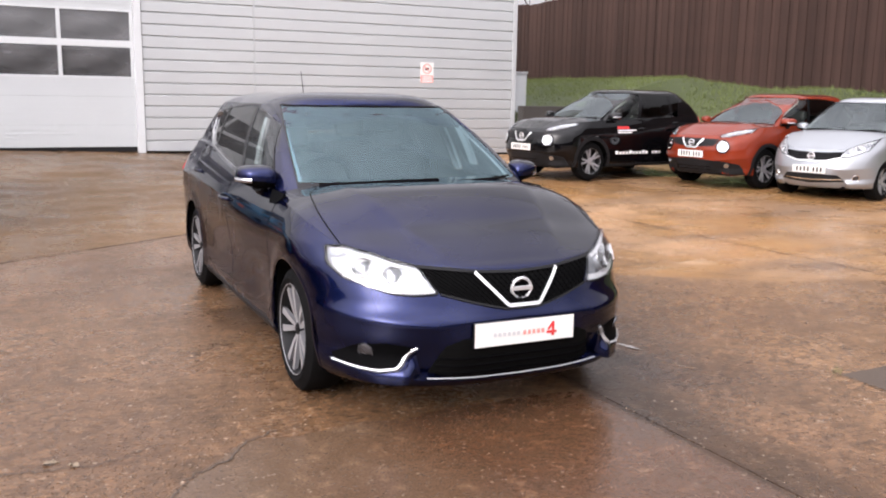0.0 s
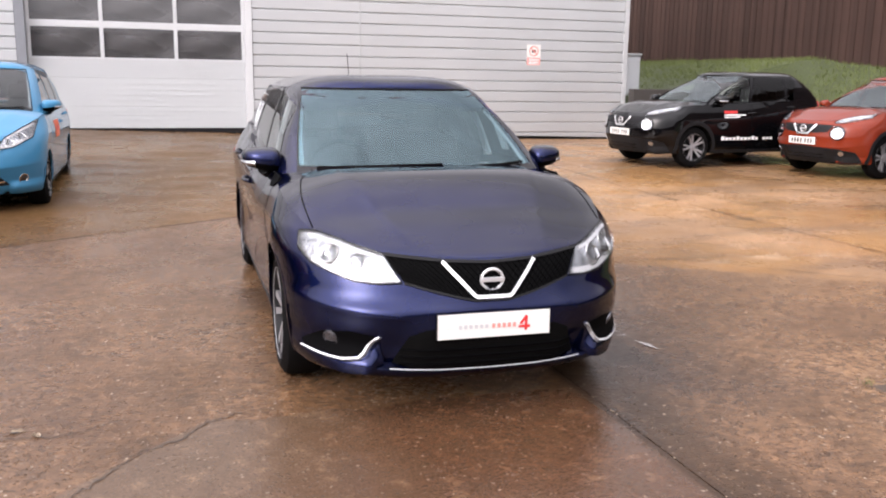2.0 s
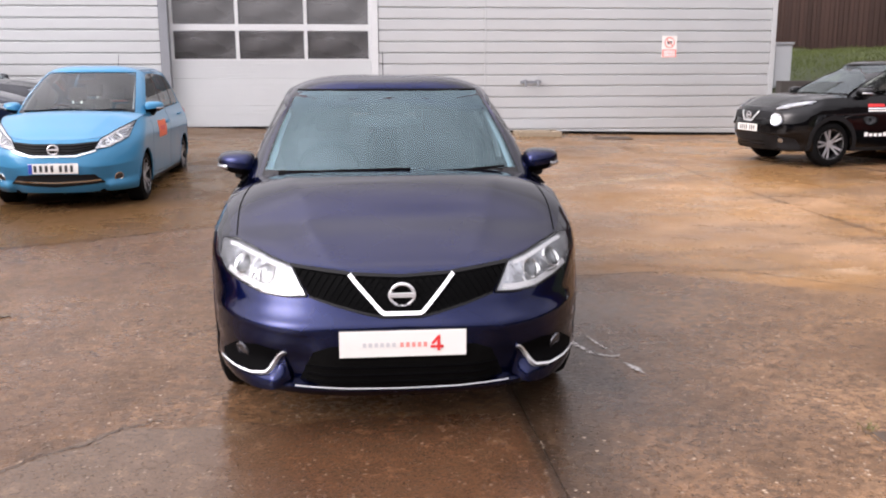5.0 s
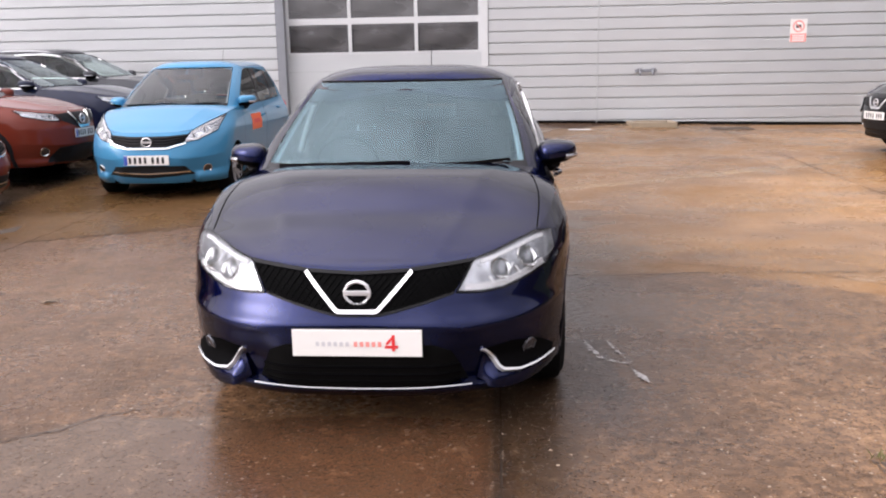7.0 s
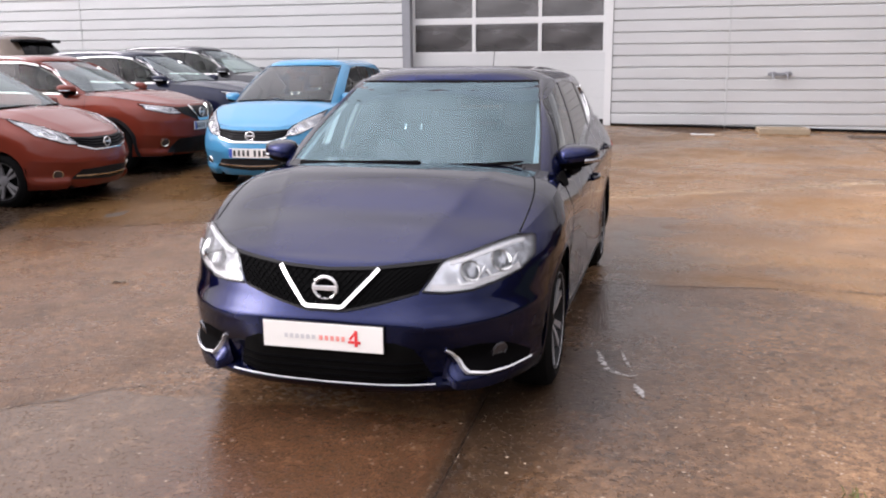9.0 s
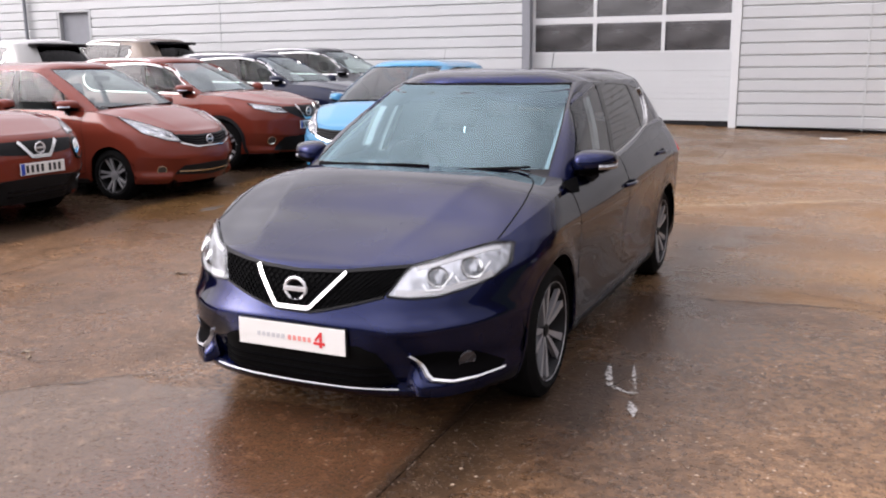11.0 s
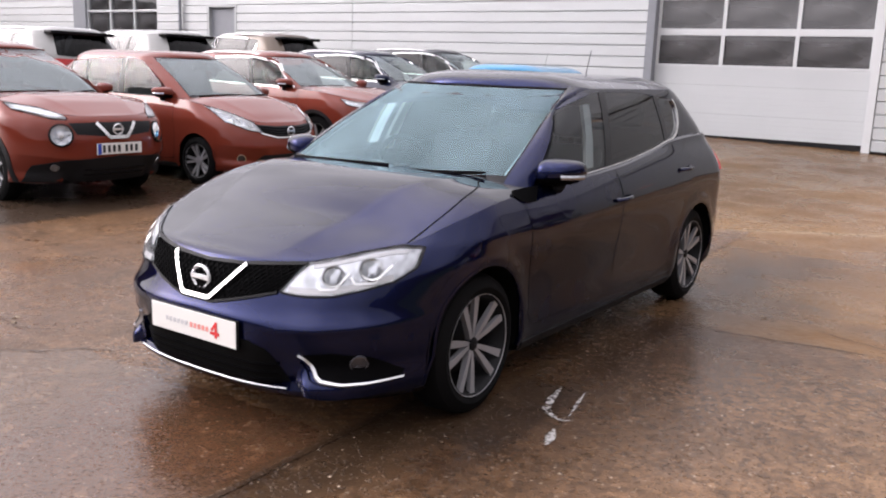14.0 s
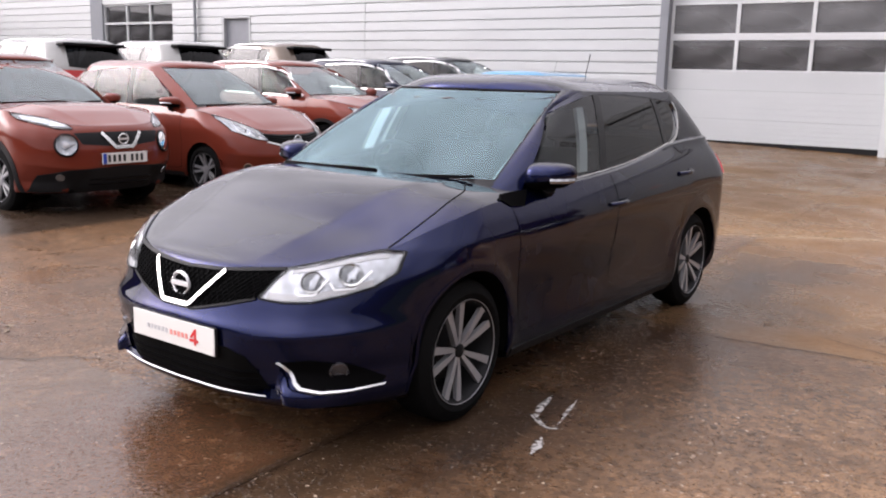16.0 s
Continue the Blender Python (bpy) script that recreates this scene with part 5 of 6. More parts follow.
    # a soaked strip of coarse gravel along the repair, and a small squared patch beside the car
    strip = math_("MULTIPLY", span(math_("ADD", x, math_("MULTIPLY", wob, 0.12)), 3.04, 3.26, 1.0, 0.0), math_("MULTIPLY", span(x, 2.80, 2.815), span(y, 4.5, 4.9, 1.0, 0.0)))
    strip = math_("MULTIPLY", strip, span(y, 2.2, 3.2, 0.75, 1.0))
    base = mix(math_("MULTIPLY", strip, 0.78), base, (0.030, 0.020, 0.014))
    pq = math_("MINIMUM", math_("MINIMUM", math_("SUBTRACT", x, 3.10), math_("SUBTRACT", 3.42, x)), math_("MINIMUM", math_("SUBTRACT", y, 4.2), math_("SUBTRACT", 5.1, y)))
    base = mix(math_("MULTIPLY", span(math_("ADD", pq, math_("MULTIPLY", wob, 0.03)), -0.01, 0.02), 0.5), base, (0.045, 0.034, 0.028))
    pl = math_("MINIMUM", math_("MINIMUM", math_("SUBTRACT", x, 1.36), math_("SUBTRACT", 1.72, x)), math_("MINIMUM", math_("SUBTRACT", y, 5.85), math_("SUBTRACT", 6.45, y)))
    base = mix(math_("MULTIPLY", span(math_("ADD", pl, math_("MULTIPLY", wob, 0.04)), -0.01, 0.02), 0.55), base, (0.06, 0.04, 0.03))
    # pebbles
    vor = n.new("ShaderNodeTexVoronoi")
    vor.inputs["Scale"].default_value = 42.0
    l.new(pos, vor.inputs["Vector"])
    stone = span(vor.outputs["Distance"], 0.18, 0.34, 1.0, 0.0)
    vcol = n.new("ShaderNodeSeparateColor")
    l.new(vor.outputs["Color"], vcol.inputs[0])
    pick = math_("MULTIPLY", span(vcol.outputs[0], 0.72, 0.98), span(noise_(6.0, 3.0), 0.35, 0.65))
    some = math_("MULTIPLY", math_("MULTIPLY", stone, pick), math_("MAXIMUM", math_("MULTIPLY", agg, math_("SUBTRACT", 1.0, math_("MULTIPLY", slab, 0.75))), 0.12))
    base = mix(math_("MULTIPLY", some, 0.5), base, (0.60, 0.52, 0.43))
    dark = math_("MULTIPLY", math_("MULTIPLY", stone, span(vcol.outputs[1], 0.6, 0.95)), math_("MULTIPLY", agg, math_("SUBTRACT", 1.0, slab)))
    base = mix(math_("MULTIPLY", dark, 0.2), base, (0.06, 0.045, 0.035))
    # mottling at the size of a hand, and grit
    mott = noise_(8.0, 8.0, None, 0.72)
    base = mix(math_("MULTIPLY", span(mott, 0.36, 0.64, 0.55, 0.0), span(agg, 0.0, 1.0, 0.45, 1.0)), base, mix(mid, (0.05, 0.034, 0.018), (0.13, 0.085, 0.05)))
    base = mix(math_("MULTIPLY", span(mott, 0.56, 0.72), 0.4), base, (0.52, 0.36, 0.22))
    grit = noise_(95.0, 3.0)
    base = mix(0.55, base, mix(span(grit, 0.3, 0.7), (0.15, 0.14, 0.13), (0.85, 0.86, 0.87)), "OVERLAY")
    # ragged dirty joint in front of the car
    jx = math_("ABSOLUTE", math_("SUBTRACT", math_("ADD", x, math_("MULTIPLY", math_("SUBTRACT", mott, 0.5), 0.10)), 2.83))
    jn = math_("MULTIPLY", span(jx, 0.02, 0.075, 1.0, 0.0), span(y, 3.9, 4.4, 1.0, 0.0))
    base = mix(math_("MULTIPLY", jn, 0.6), base, (0.04, 0.026, 0.018))
    # finer pale grit
    v2 = n.new("ShaderNodeTexVoronoi")
    v2.inputs["Scale"].default_value = 52.0
    l.new(pos, v2.inputs["Vector"])
    c2 = n.new("ShaderNodeSeparateColor")
    l.new(v2.outputs["Color"], c2.inputs[0])
    size = math_("ADD", math_("MULTIPLY", math_("POWER", c2.outputs[1], 3.0), 0.42), 0.08)
    ragged = math_("ADD", v2.outputs["Distance"], math_("MULTIPLY", math_("SUBTRACT", noise_(140.0, 2.0), 0.5), 0.35))
    bit = math_("MULTIPLY", span(math_("DIVIDE", ragged, size), 0.7, 1.1, 1.0, 0.0), math_("MULTIPLY", span(c2.outputs[0], 0.72, 0.95), span(agg, 0.0, 1.0, 0.15, 0.9)))
    base = mix(math_("MULTIPLY", bit, math_("SUBTRACT", 1.0, math_("MULTIPLY", slab, 0.6))), base, (0.74, 0.65, 0.55))
    # pale worn edges and broken dirt along two joints
    jo = math_("ABSOLUTE", math_("SUBTRACT", math_("SUBTRACT", math_("ADD", y, math_("MULTIPLY", math_("SUBTRACT", mott, 0.5), 0.25)), 8.75), math_("MULTIPLY", x, 0.55)))
    right = span(x, 2.0, 3.5)
    base = mix(math_("MULTIPLY", math_("MULTIPLY", span(jo, 0.05, 0.13, 1.0, 0.0), right), 0.75), base, (0.74, 0.60, 0.42))
    base = mix(math_("MULTIPLY", span(jo, 0.02, 0.06, 1.0, 0.0), 0.55), base, (0.07, 0.045, 0.03))
    j7 = math_("ABSOLUTE", math_("SUBTRACT", math_("ADD", x, math_("MULTIPLY", math_("SUBTRACT", mott, 0.5), 0.22)), 7.1))
    base = mix(math_("MULTIPLY", math_("MULTIPLY", span(j7, 0.03, 0.08, 1.0, 0.0), span(noise_(1.3, 3.0), 0.4, 0.6)), 0.5), base, (0.075, 0.048, 0.03))
    # brown wedge painted for the shaded recess under the cladding, beside the jamb
    f1 = math_("ADD", math_("SUBTRACT", y, 18.55), math_("MULTIPLY", math_("SUBTRACT", x, 2.6), 0.66))
    f2 = math_("SUBTRACT", math_("SUBTRACT", y, 17.4), math_("MULTIPLY", math_("SUBTRACT", x, 4.3), 1.2))
    foot = span(math_("ADD", math_("MINIMUM", f1, f2), math_("MULTIPLY", math_("SUBTRACT", mott, 0.5), 0.5)), -0.08, 0.12)
    base = mix(math_("MULTIPLY", math_("MULTIPLY", foot, span(x, 2.6, 2.75)), 0.85), base, (0.050, 0.030, 0.020))
    # damp stains
    stain = span(math_("ADD", math_("MULTIPLY", big, 0.7), math_("MULTIPLY", mid, 0.3)), 0.42, 0.60)
    base = mix(math_("MULTIPLY", stain, 0.55), base, (0.08, 0.045, 0.028))
    base = mix(0.25, base, mix(fine, (0.0, 0.0, 0.0), (0.5, 0.4, 0.3)), "OVERLAY")
    # parked row's shade painted on wet ground, up to a joint along the noses
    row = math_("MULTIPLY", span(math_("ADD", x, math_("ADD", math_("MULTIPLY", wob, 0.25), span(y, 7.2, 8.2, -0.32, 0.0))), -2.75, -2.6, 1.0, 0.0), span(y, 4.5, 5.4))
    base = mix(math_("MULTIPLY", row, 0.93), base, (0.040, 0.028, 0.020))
    # soaked strip beside and in front of the car, its shade painted in too
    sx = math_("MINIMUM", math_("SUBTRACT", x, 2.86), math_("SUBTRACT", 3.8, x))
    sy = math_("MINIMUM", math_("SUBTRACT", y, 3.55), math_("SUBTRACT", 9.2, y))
    soak_shade = span(math_("ADD", math_("MINIMUM", sx, sy), math_("ADD", math_("MULTIPLY", wob, 1.0), math_("MULTIPLY", math_("SUBTRACT", mott, 0.5), 0.5))), -0.35, 0.6)
    # a wider, weaker darkening of the ground further out from the car
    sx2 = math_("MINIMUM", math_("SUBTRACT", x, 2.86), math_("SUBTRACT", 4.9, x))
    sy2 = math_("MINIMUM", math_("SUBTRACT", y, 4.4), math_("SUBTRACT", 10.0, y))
    side_tone = span(math_("ADD", math_("MINIMUM", sx2, sy2), math_("MULTIPLY", wob, 1.4)), -0.4, 0.6)
    base = mix(math_("MULTIPLY", side_tone, 0.42), base, (0.60, 0.58, 0.58), "MULTIPLY")
    base = mix(math_("MULTIPLY", soak_shade, 0.92), base, (0.22, 0.21, 0.22), "MULTIPLY")
    # the whole surface is multiplied darker and warmer, tuned against the stronger sky
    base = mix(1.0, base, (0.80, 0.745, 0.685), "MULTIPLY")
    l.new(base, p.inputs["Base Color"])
    wet = span(math_("ADD", math_("MULTIPLY", noise_(0.8, 4.0), 0.6), math_("MULTIPLY", mid, 0.4)), 0.35, 0.62)
    rgh = math_("ADD", math_("MULTIPLY", math_("SUBTRACT", 1.0, math_("MULTIPLY", soak_shade, 0.15)), span(wet, 0.0, 1.0, 0.46, 0.16)), math_("MULTIPLY", math_("SUBTRACT", fine, 0.5), 0.35))
    rgh = math_("SUBTRACT", rgh, math_("MULTIPLY", pale_end, 0.16))
    rgh = math_("SUBTRACT", rgh, math_("MULTIPLY", math_("SUBTRACT", slab, pale_end), 0.10), True)
    l.new(rgh, p.inputs["Roughness"])
    l.new(math_("MULTIPLY", math_("SUBTRACT", 1.0, math_("MULTIPLY", foot, 0.9)), math_("ADD", span(agg, 0.0, 1.0, 0.13, 0.24), math_("ADD", math_("MULTIPLY", pale_end, 0.03), math_("ADD", math_("MULTIPLY", math_("SUBTRACT", slab, pale_end), 0.25), math_("MULTIPLY", soak_shade, 0.18))))), p.inputs["Specular IOR Level"])
    h = math_("ADD", math_("MULTIPLY", math_("MULTIPLY", stone, math_("MULTIPLY", agg, math_("SUBTRACT", 1.0, math_("MULTIPLY", slab, 0.8)))), 1.2), math_("ADD", math_("MULTIPLY", fine, 0.5), math_("MULTIPLY", mid, 0.6)))
    b = n.new("ShaderNodeBump")
    b.inputs["Strength"].default_value, b.inputs["Distance"].default_value = 0.5, 0.012
    l.new(h, b.inputs["Height"])
    l.new(b.outputs[0], p.inputs["Normal"])
    return m


CONCRETE = ground_material()
SOIL = material("joint_dirt", (0.06, 0.041, 0.028), 0.8, bump=0.5, bump_scale=40)
FAR_GROUND = material("far_ground", (0.12, 0.10, 0.07), 0.9, scale=0.2, vary=0.4)

g = 600.0
ground = mesh_object("ground", [(-g, -g, -0.06), (g, -g, -0.06), (g, g, -0.06), (-g, g, -0.06)], [(0, 1, 2, 3)], FAR_GROUND)
tagged(ground, "earth and dirt reaching to the horizon", "ground", kind="structure")

pavement = new("pavement")
tagged(pavement, "wet brown concrete yard cast in long bays", "pavement", kind="structure")


def oblique(x):
    return 8.75 + 0.55 * x


def slab(x0, x1, lo, hi):
    """A slab between two lengthwise joints and two cross lines."""
    nx, ny = 10, 22
    t = np.linspace(0, 1, ny)[:, None]
    xs = np.linspace(x0 + (0.007 if x0 > 6 else 0.0035), x1 - (0.007 if x1 > 6 else 0.0035), nx)[None] + t * 0
    a, b = lo(xs) + (0.016 if lo is oblique else 0.006), hi(xs) - (0.016 if hi is oblique else 0.006)
    ys = a * (1 - t) + b * t
    P = np.stack([xs, ys, ground_at(xs, ys)], -1)
    v, f = sheet(P, 0, 0.06, (0, 0, -50))
    return mesh_object("concrete_slab", v, f, CONCRETE, pavement, smooth=False)


bays = [-22.9, -18.6, -14.3, -10.0, -5.72, -1.45, 2.84, 7.1, 11.4, 15.7, 19.0]
for x0, x1 in zip(bays, bays[1:]):
    inside = -2 < x0 < 8
    cuts = [lambda x: x * 0 - 9.0, lambda x: x * 0 - 2.0, oblique, lambda x: x * 0 + 14.6, lambda x: x * 0 + 18.9] if inside else [lambda x: x * 0 - 9.0, lambda x: x * 0 - 2.0, lambda x: x * 0 + 4.6, lambda x: x * 0 + 11.4, lambda x: x * 0 + 18.9]
    for lo, hi in zip(cuts, cuts[1:]):
        slab(x0, x1, lo, hi)
mesh_object("joint_bed", *sheet(np.stack([*np.broadcast_arrays(np.linspace(-22.9, 19, 40)[None], np.linspace(-9, 18.9, 40)[:, None]), ground_at(*np.broadcast_arrays(np.linspace(-22.9, 19, 40)[None], np.linspace(-9, 18.9, 40)[:, None])) - 0.008], -1), 0, 0, (0, 0, -50)), SOIL, pavement, smooth=False)

# ---- building ----
CLAD = material("grey_cladding", (0.49, 0.505, 0.51), 0.48, 0.55, vary=0.06, scale=0.8)
CLAD_EDGE = material("cladding_trim", (0.42, 0.435, 0.44), 0.4, 0.15, vary=0.05)
DOOR_WHITE = material("door_panel_white", (0.45, 0.47, 0.475), 0.4, vary=0.04, scale=2, bump=0.08, bump_scale=40)
FRAME_WHITE = material("white_frame", (0.52, 0.535, 0.54), 0.35, vary=0.03)
PILLAR_GREY = material("grey_pillar", (0.20, 0.21, 0.23), 0.5, vary=0.1)
DARK_ROOM = material("dark_interior", (0.08, 0.08, 0.085), 0.9)
ACRYLIC = glass_material("dull_acrylic", (0.34, 0.33, 0.32), 1.7, 0.26)
STEEL_DOOR = material("grey_steel_door", (0.24, 0.25, 0.27), 0.5, vary=0.1)
WALL_Y = 18.595
PITCH = 0.2255

wall_north = new("wall_north")
tagged(wall_north, "light grey horizontal ribbed metal cladding of a workshop", "building", kind="structure")


def core(x0, x1, z0, z1, y0=WALL_Y + 0.06, y1=WALL_Y + 0.35):
    boxed("wall_core", (x0, x1, y0, y1, z0, z1), DARK_ROOM, wall_north)


def course(x0, x1, k):
    """One rib of the cladding between two seams."""
    z = 0.315 + k * PITCH
    prof = [(0.032, 0.0), (0.032, 0.018), (0.003, 0.027), (0.0, 0.031), (0.0, 0.212), (0.002, 0.2160), (0.032, PITCH)]
    vs = [(xx, WALL_Y + a, z + b) for xx in (x0, x1) for a, b in prof]
    n = len(prof)
    fs = [(i, i + n, i + n + 1, i + 1) for i in range(n - 1)]
    return mesh_object("cladding_panel", vs, fs, CLAD, wall_north, smooth=False)


TOP = 20
door_z1 = 4.15
for x0, x1, k0, k1 in ((2.68, 4.865, -1, TOP), (4.895, 11.06, -1, TOP), (-9.30, -1.67, 0, TOP), (-13.38, -9.33, 0, TOP), (-16.70, -14.56, 0, TOP), (-30.0, -20.75, 0, TOP),
                       (-1.67, 2.68, 17, TOP), (-14.56, -13.38, 12, TOP), (-20.75, -16.70, 14, TOP), (-20.05, -16.70, 0, 8)):
    for k in range(k0, k1):
        course(x0, x1, k)
for x0, x1, z0, z1 in ((2.66, 11.06, -0.1, 4.9), (-13.4, -1.65, 0.0, 4.9), (-16.72, -14.54, 0, 4.9), (-30, -20.7, 0, 4.9), (-1.65, 2.66, door_z1, 4.9), (-14.54, -13.4, 3.05, 4.9), (-20.7, -16.72, 3.5, 4.9), (-20.7, -16.72, 0, 2.15)):
    core(x0, x1, z0, z1)
for x in (4.88, -9.315):
    boxed("seam_strip", (x - 0.02, x + 0.02, WALL_Y - 0.006, WALL_Y + 0.03, 0.25, 4.9), CLAD_EDGE, wall_north, "", 0.004)
boxed("corner_trim", (11.03, 11.14, WALL_Y - 0.012, WALL_Y + 0.12, 0.05, 4.9), CLAD_EDGE, wall_north, "folded metal corner trim", 0.008)
# near-black strip that stands for the shadow line under the cladding
bm = box(bmesh.new(), 2.68, 11.06, WALL_Y - 0.006, WALL_Y + 0.06, 0.0, 0.068)
for v in bm.verts:
    v.co.z += float(ground_at(v.co.x, WALL_Y)) - 0.03
part("base_gap_shade", bm, GAP, wall_north, "dark strip painting the shadow line under the cladding", False)
boxed("parapet", (-30, 11.2, WALL_Y - 0.05, WALL_Y + 0.4, 4.88, 5.1), CLAD_EDGE, wall_north, "", 0.01)
wall_east = boxed("wall_east", (10.8, 11.06, WALL_Y + 0.36, 44, 0.0, 4.9), CLAD)
tagged(wall_east, "grey metal side wall of the workshop", "building", kind="structure")
roof = boxed("roof", (-30, 11.1, WALL_Y + 0.1, 44, 4.92, 5.05), PILLAR_GREY)
tagged(roof, "flat grey workshop roof", "roof", kind="structure")
floor = boxed("floor", (-30, 10.7, WALL_Y + 0.4, 30, 0.2, 0.26), DARK_ROOM)
tagged(floor, "dark workshop floor", "floor", kind="structure")
back = boxed("wall_back", (-30, 10.7, 29.9, 30.2, 0.2, 4.9), DARK_ROOM)
tagged(back, "dark inner wall of the workshop", "wall", kind="structure")

# sectional door
door_1 = new("door_1")
tagged(door_1, "closed white sectional workshop door with two glazed rows", "garage door", kind="structure")
DY = WALL_Y + 0.16
for z0, z1 in ((0.43, 0.85), (0.855, 1.40), (1.405, 1.755), (3.06, 3.60), (3.605, 4.15)):
    bm = bmesh.new()
    box(bm, -1.49, 2.53, DY, DY + 0.045, z0, z1 + 0.002, 0.002)
    for q in range(1, 5):
        zz = z0 + (z1 - z0) * q / 5
        box(bm, -1.485, 2.525, DY - 0.006, DY + 0.01, zz - 0.006, zz + 0.006, 0.0015)
    part("door_section", bm, DOOR_WHITE, door_1, "", False)
for z0, z1 in ((1.79, 2.345), (2.475, 3.02)):
    for x0, x1 in ((-1.43, -0.205), (-0.135, 1.165), (1.235, 2.47)):
        p = boxed("door_pane", (x0, x1, DY + 0.015, DY + 0.025, z0, z1), ACRYLIC, door_1, "dull dark acrylic pane")
        p.visible_shadow = False
for z0, z1 in ((1.755, 1.79), (2.345, 2.475), (3.02, 3.06)):
    boxed("glazing_rail", (-1.49, 2.53, DY - 0.006, DY + 0.045, z0, z1), FRAME_WHITE, door_1, "", 0.005)
for x0, x1 in ((-1.49, -1.43), (-0.205, -0.135), (1.165, 1.235), (2.47, 2.53)):
    for z0, z1 in ((1.79, 2.345), (2.475, 3.02)):
        boxed("glazing_bar", (x0, x1, DY - 0.006, DY + 0.045, z0, z1), FRAME_WHITE, door_1, "", 0.004)
boxed("door_jamb", (2.53, 2.67, WALL_Y - 0.02, WALL_Y + 0.22, 0.3, 4.3), FRAME_WHITE, door_1, "white folded jamb", 0.006)
boxed("door_jamb", (-1.66, -1.49, WALL_Y - 0.03, WALL_Y + 0.22, 0.3, 4.3), PILLAR_GREY, door_1, "dark grey jamb", 0.006)
boxed("door_head", (-1.66, 2.67, WALL_Y - 0.02, WALL_Y + 0.22, 4.15, 4.31), FRAME_WHITE, door_1, "", 0.006)
boxed("door_seal", (-1.49, 2.53, DY + 0.002, DY + 0.04, 0.28, 0.428), PLASTIC, door_1, "black rubber bottom seal", 0.004)

# side door and window further along
door_2 = new("door_2")
tagged(door_2, "closed grey steel side door", "door", kind="structure")
boxed("door_leaf", (-14.46, -13.46, WALL_Y + 0.10, WALL_Y + 0.15, 0.7, 2.98), STEEL_DOOR, door_2, "", 0.006)
for a in ((-14.54, -14.46, 0.7, 3.04), (-13.46, -13.38, 0.7, 3.04), (-14.46, -13.46, 2.98, 3.04)):
    boxed("door_frame", (a[0], a[1], WALL_Y - 0.01, WALL_Y + 0.17, a[2], a[3]), CLAD_EDGE, door_2, "", 0.005)
boxed("kick_plate", (-14.40, -13.52, WALL_Y + 0.094, WALL_Y + 0.10, 0.75, 0.95), CLAD_EDGE, door_2)
window_1 = new("window_1")
tagged(window_1, "wide workshop window in white frames", "window", kind="structure")
for x0, x1 in ((-20.05, -18.97), (-18.91, -17.83), (-17.77, -16.72)):
    for z0, z1 in ((2.20, 2.88), (2.95, 3.45)):
        boxed("window_pane", (x0, x1, WALL_Y + 0.10, WALL_Y + 0.11, z0, z1), ACRYLIC, window_1, "dark window pane").visible_shadow = False
for x in (-20.08, -18.94, -17.80, -16.72):
    boxed("mullion", (x - 0.03, x + 0.03, WALL_Y + 0.04, WALL_Y + 0.14, 2.15, 3.5), FRAME_WHITE, window_1, "", 0.005)
for z in (2.17, 2.915, 3.47):
    boxed("transom", (-20.05, -16.75, WALL_Y + 0.042, WALL_Y + 0.138, z - 0.03, z + 0.03), FRAME_WHITE, window_1, "", 0.005)
boxed("window_pillar", (-20.75, -20.11, WALL_Y - 0.02, WALL_Y + 0.2, 0.5, 4.85), PILLAR_GREY, window_1, "dark grey pillar", 0.01)

pipe = tube("drain_pipe", [(-15.6, WALL_Y - 0.08, 0.7), (-15.6, WALL_Y - 0.08, 3.9)], 0.045, PILLAR_GREY)
tagged(pipe, "grey downpipe on the cladding", "pipe")

# twin tap on the wall
tap = new("wall_tap")
tagged(tap, "twin outdoor tap fixed to the cladding", "tap")
tap.location = (5.84, WALL_Y, 1.31)
boxed("tap_plate", (-0.22, 0.22, -0.03, 0.0, -0.03, 0.03), PILLAR_GREY, tap, "", 0.006)
for x in (-0.13, 0.13):
    tube("tap_body", [(x, -0.02, 0), (x, -0.12, 0), (x, -0.15, -0.03), (x, -0.15, -0.09)], 0.022, PILLAR_GREY, tap, "", 8)
    lathe("tap_knob", [(0.05, 0.001), (0.05, 0.045), (0.03, 0.05), (0.02, 0.001)], PILLAR_GREY, tap, "", 14, "z", (x, -0.10, 0.0))

# warning notice
notice = new("warning_sign")
tagged(notice, "white and red prohibition notice on the cladding", "sign")
notice.location = (8.80, WALL_Y - 0.004, 2.03)
boxed("notice_board", (-0.165, 0.165, -0.008, 0.0, -0.225, 0.225), PLATE_WHITE, notice, "", 0.003)
boxed("red_panel", (-0.155, 0.155, -0.0105, -0.008, -0.215, -0.055), INK_FADED, notice)
bm = bmesh.new()
n = 32
ra = [bm.verts.new((0.115 * math.cos(2 * math.pi * i / n), -0.0105, 0.085 + 0.115 * math.sin(2 * math.pi * i / n))) for i in range(n)]
rb = [bm.verts.new((0.088 * math.cos(2 * math.pi * i / n), -0.0105, 0.085 + 0.088 * math.sin(2 * math.pi * i / n))) for i in range(n)]
for i in range(n):
    bm.faces.new((ra[i], ra[(i + 1) % n], rb[(i + 1) % n], rb[i]))
part("red_ring", bm, INK_FADED, notice)
boxed("red_slash", (-0.10, 0.10, -0.0108, -0.008, 0.073, 0.097), INK_FADED, notice, m=Matrix.Translation((0, 0, 0.085)) @ Matrix.Rotation(radians(45), 4, "Y") @ Matrix.Translation((0, 0, -0.085)))
boxed("dark_symbol", (-0.05, 0.05, -0.0100, -0.008, 0.055, 0.115), INK, notice)
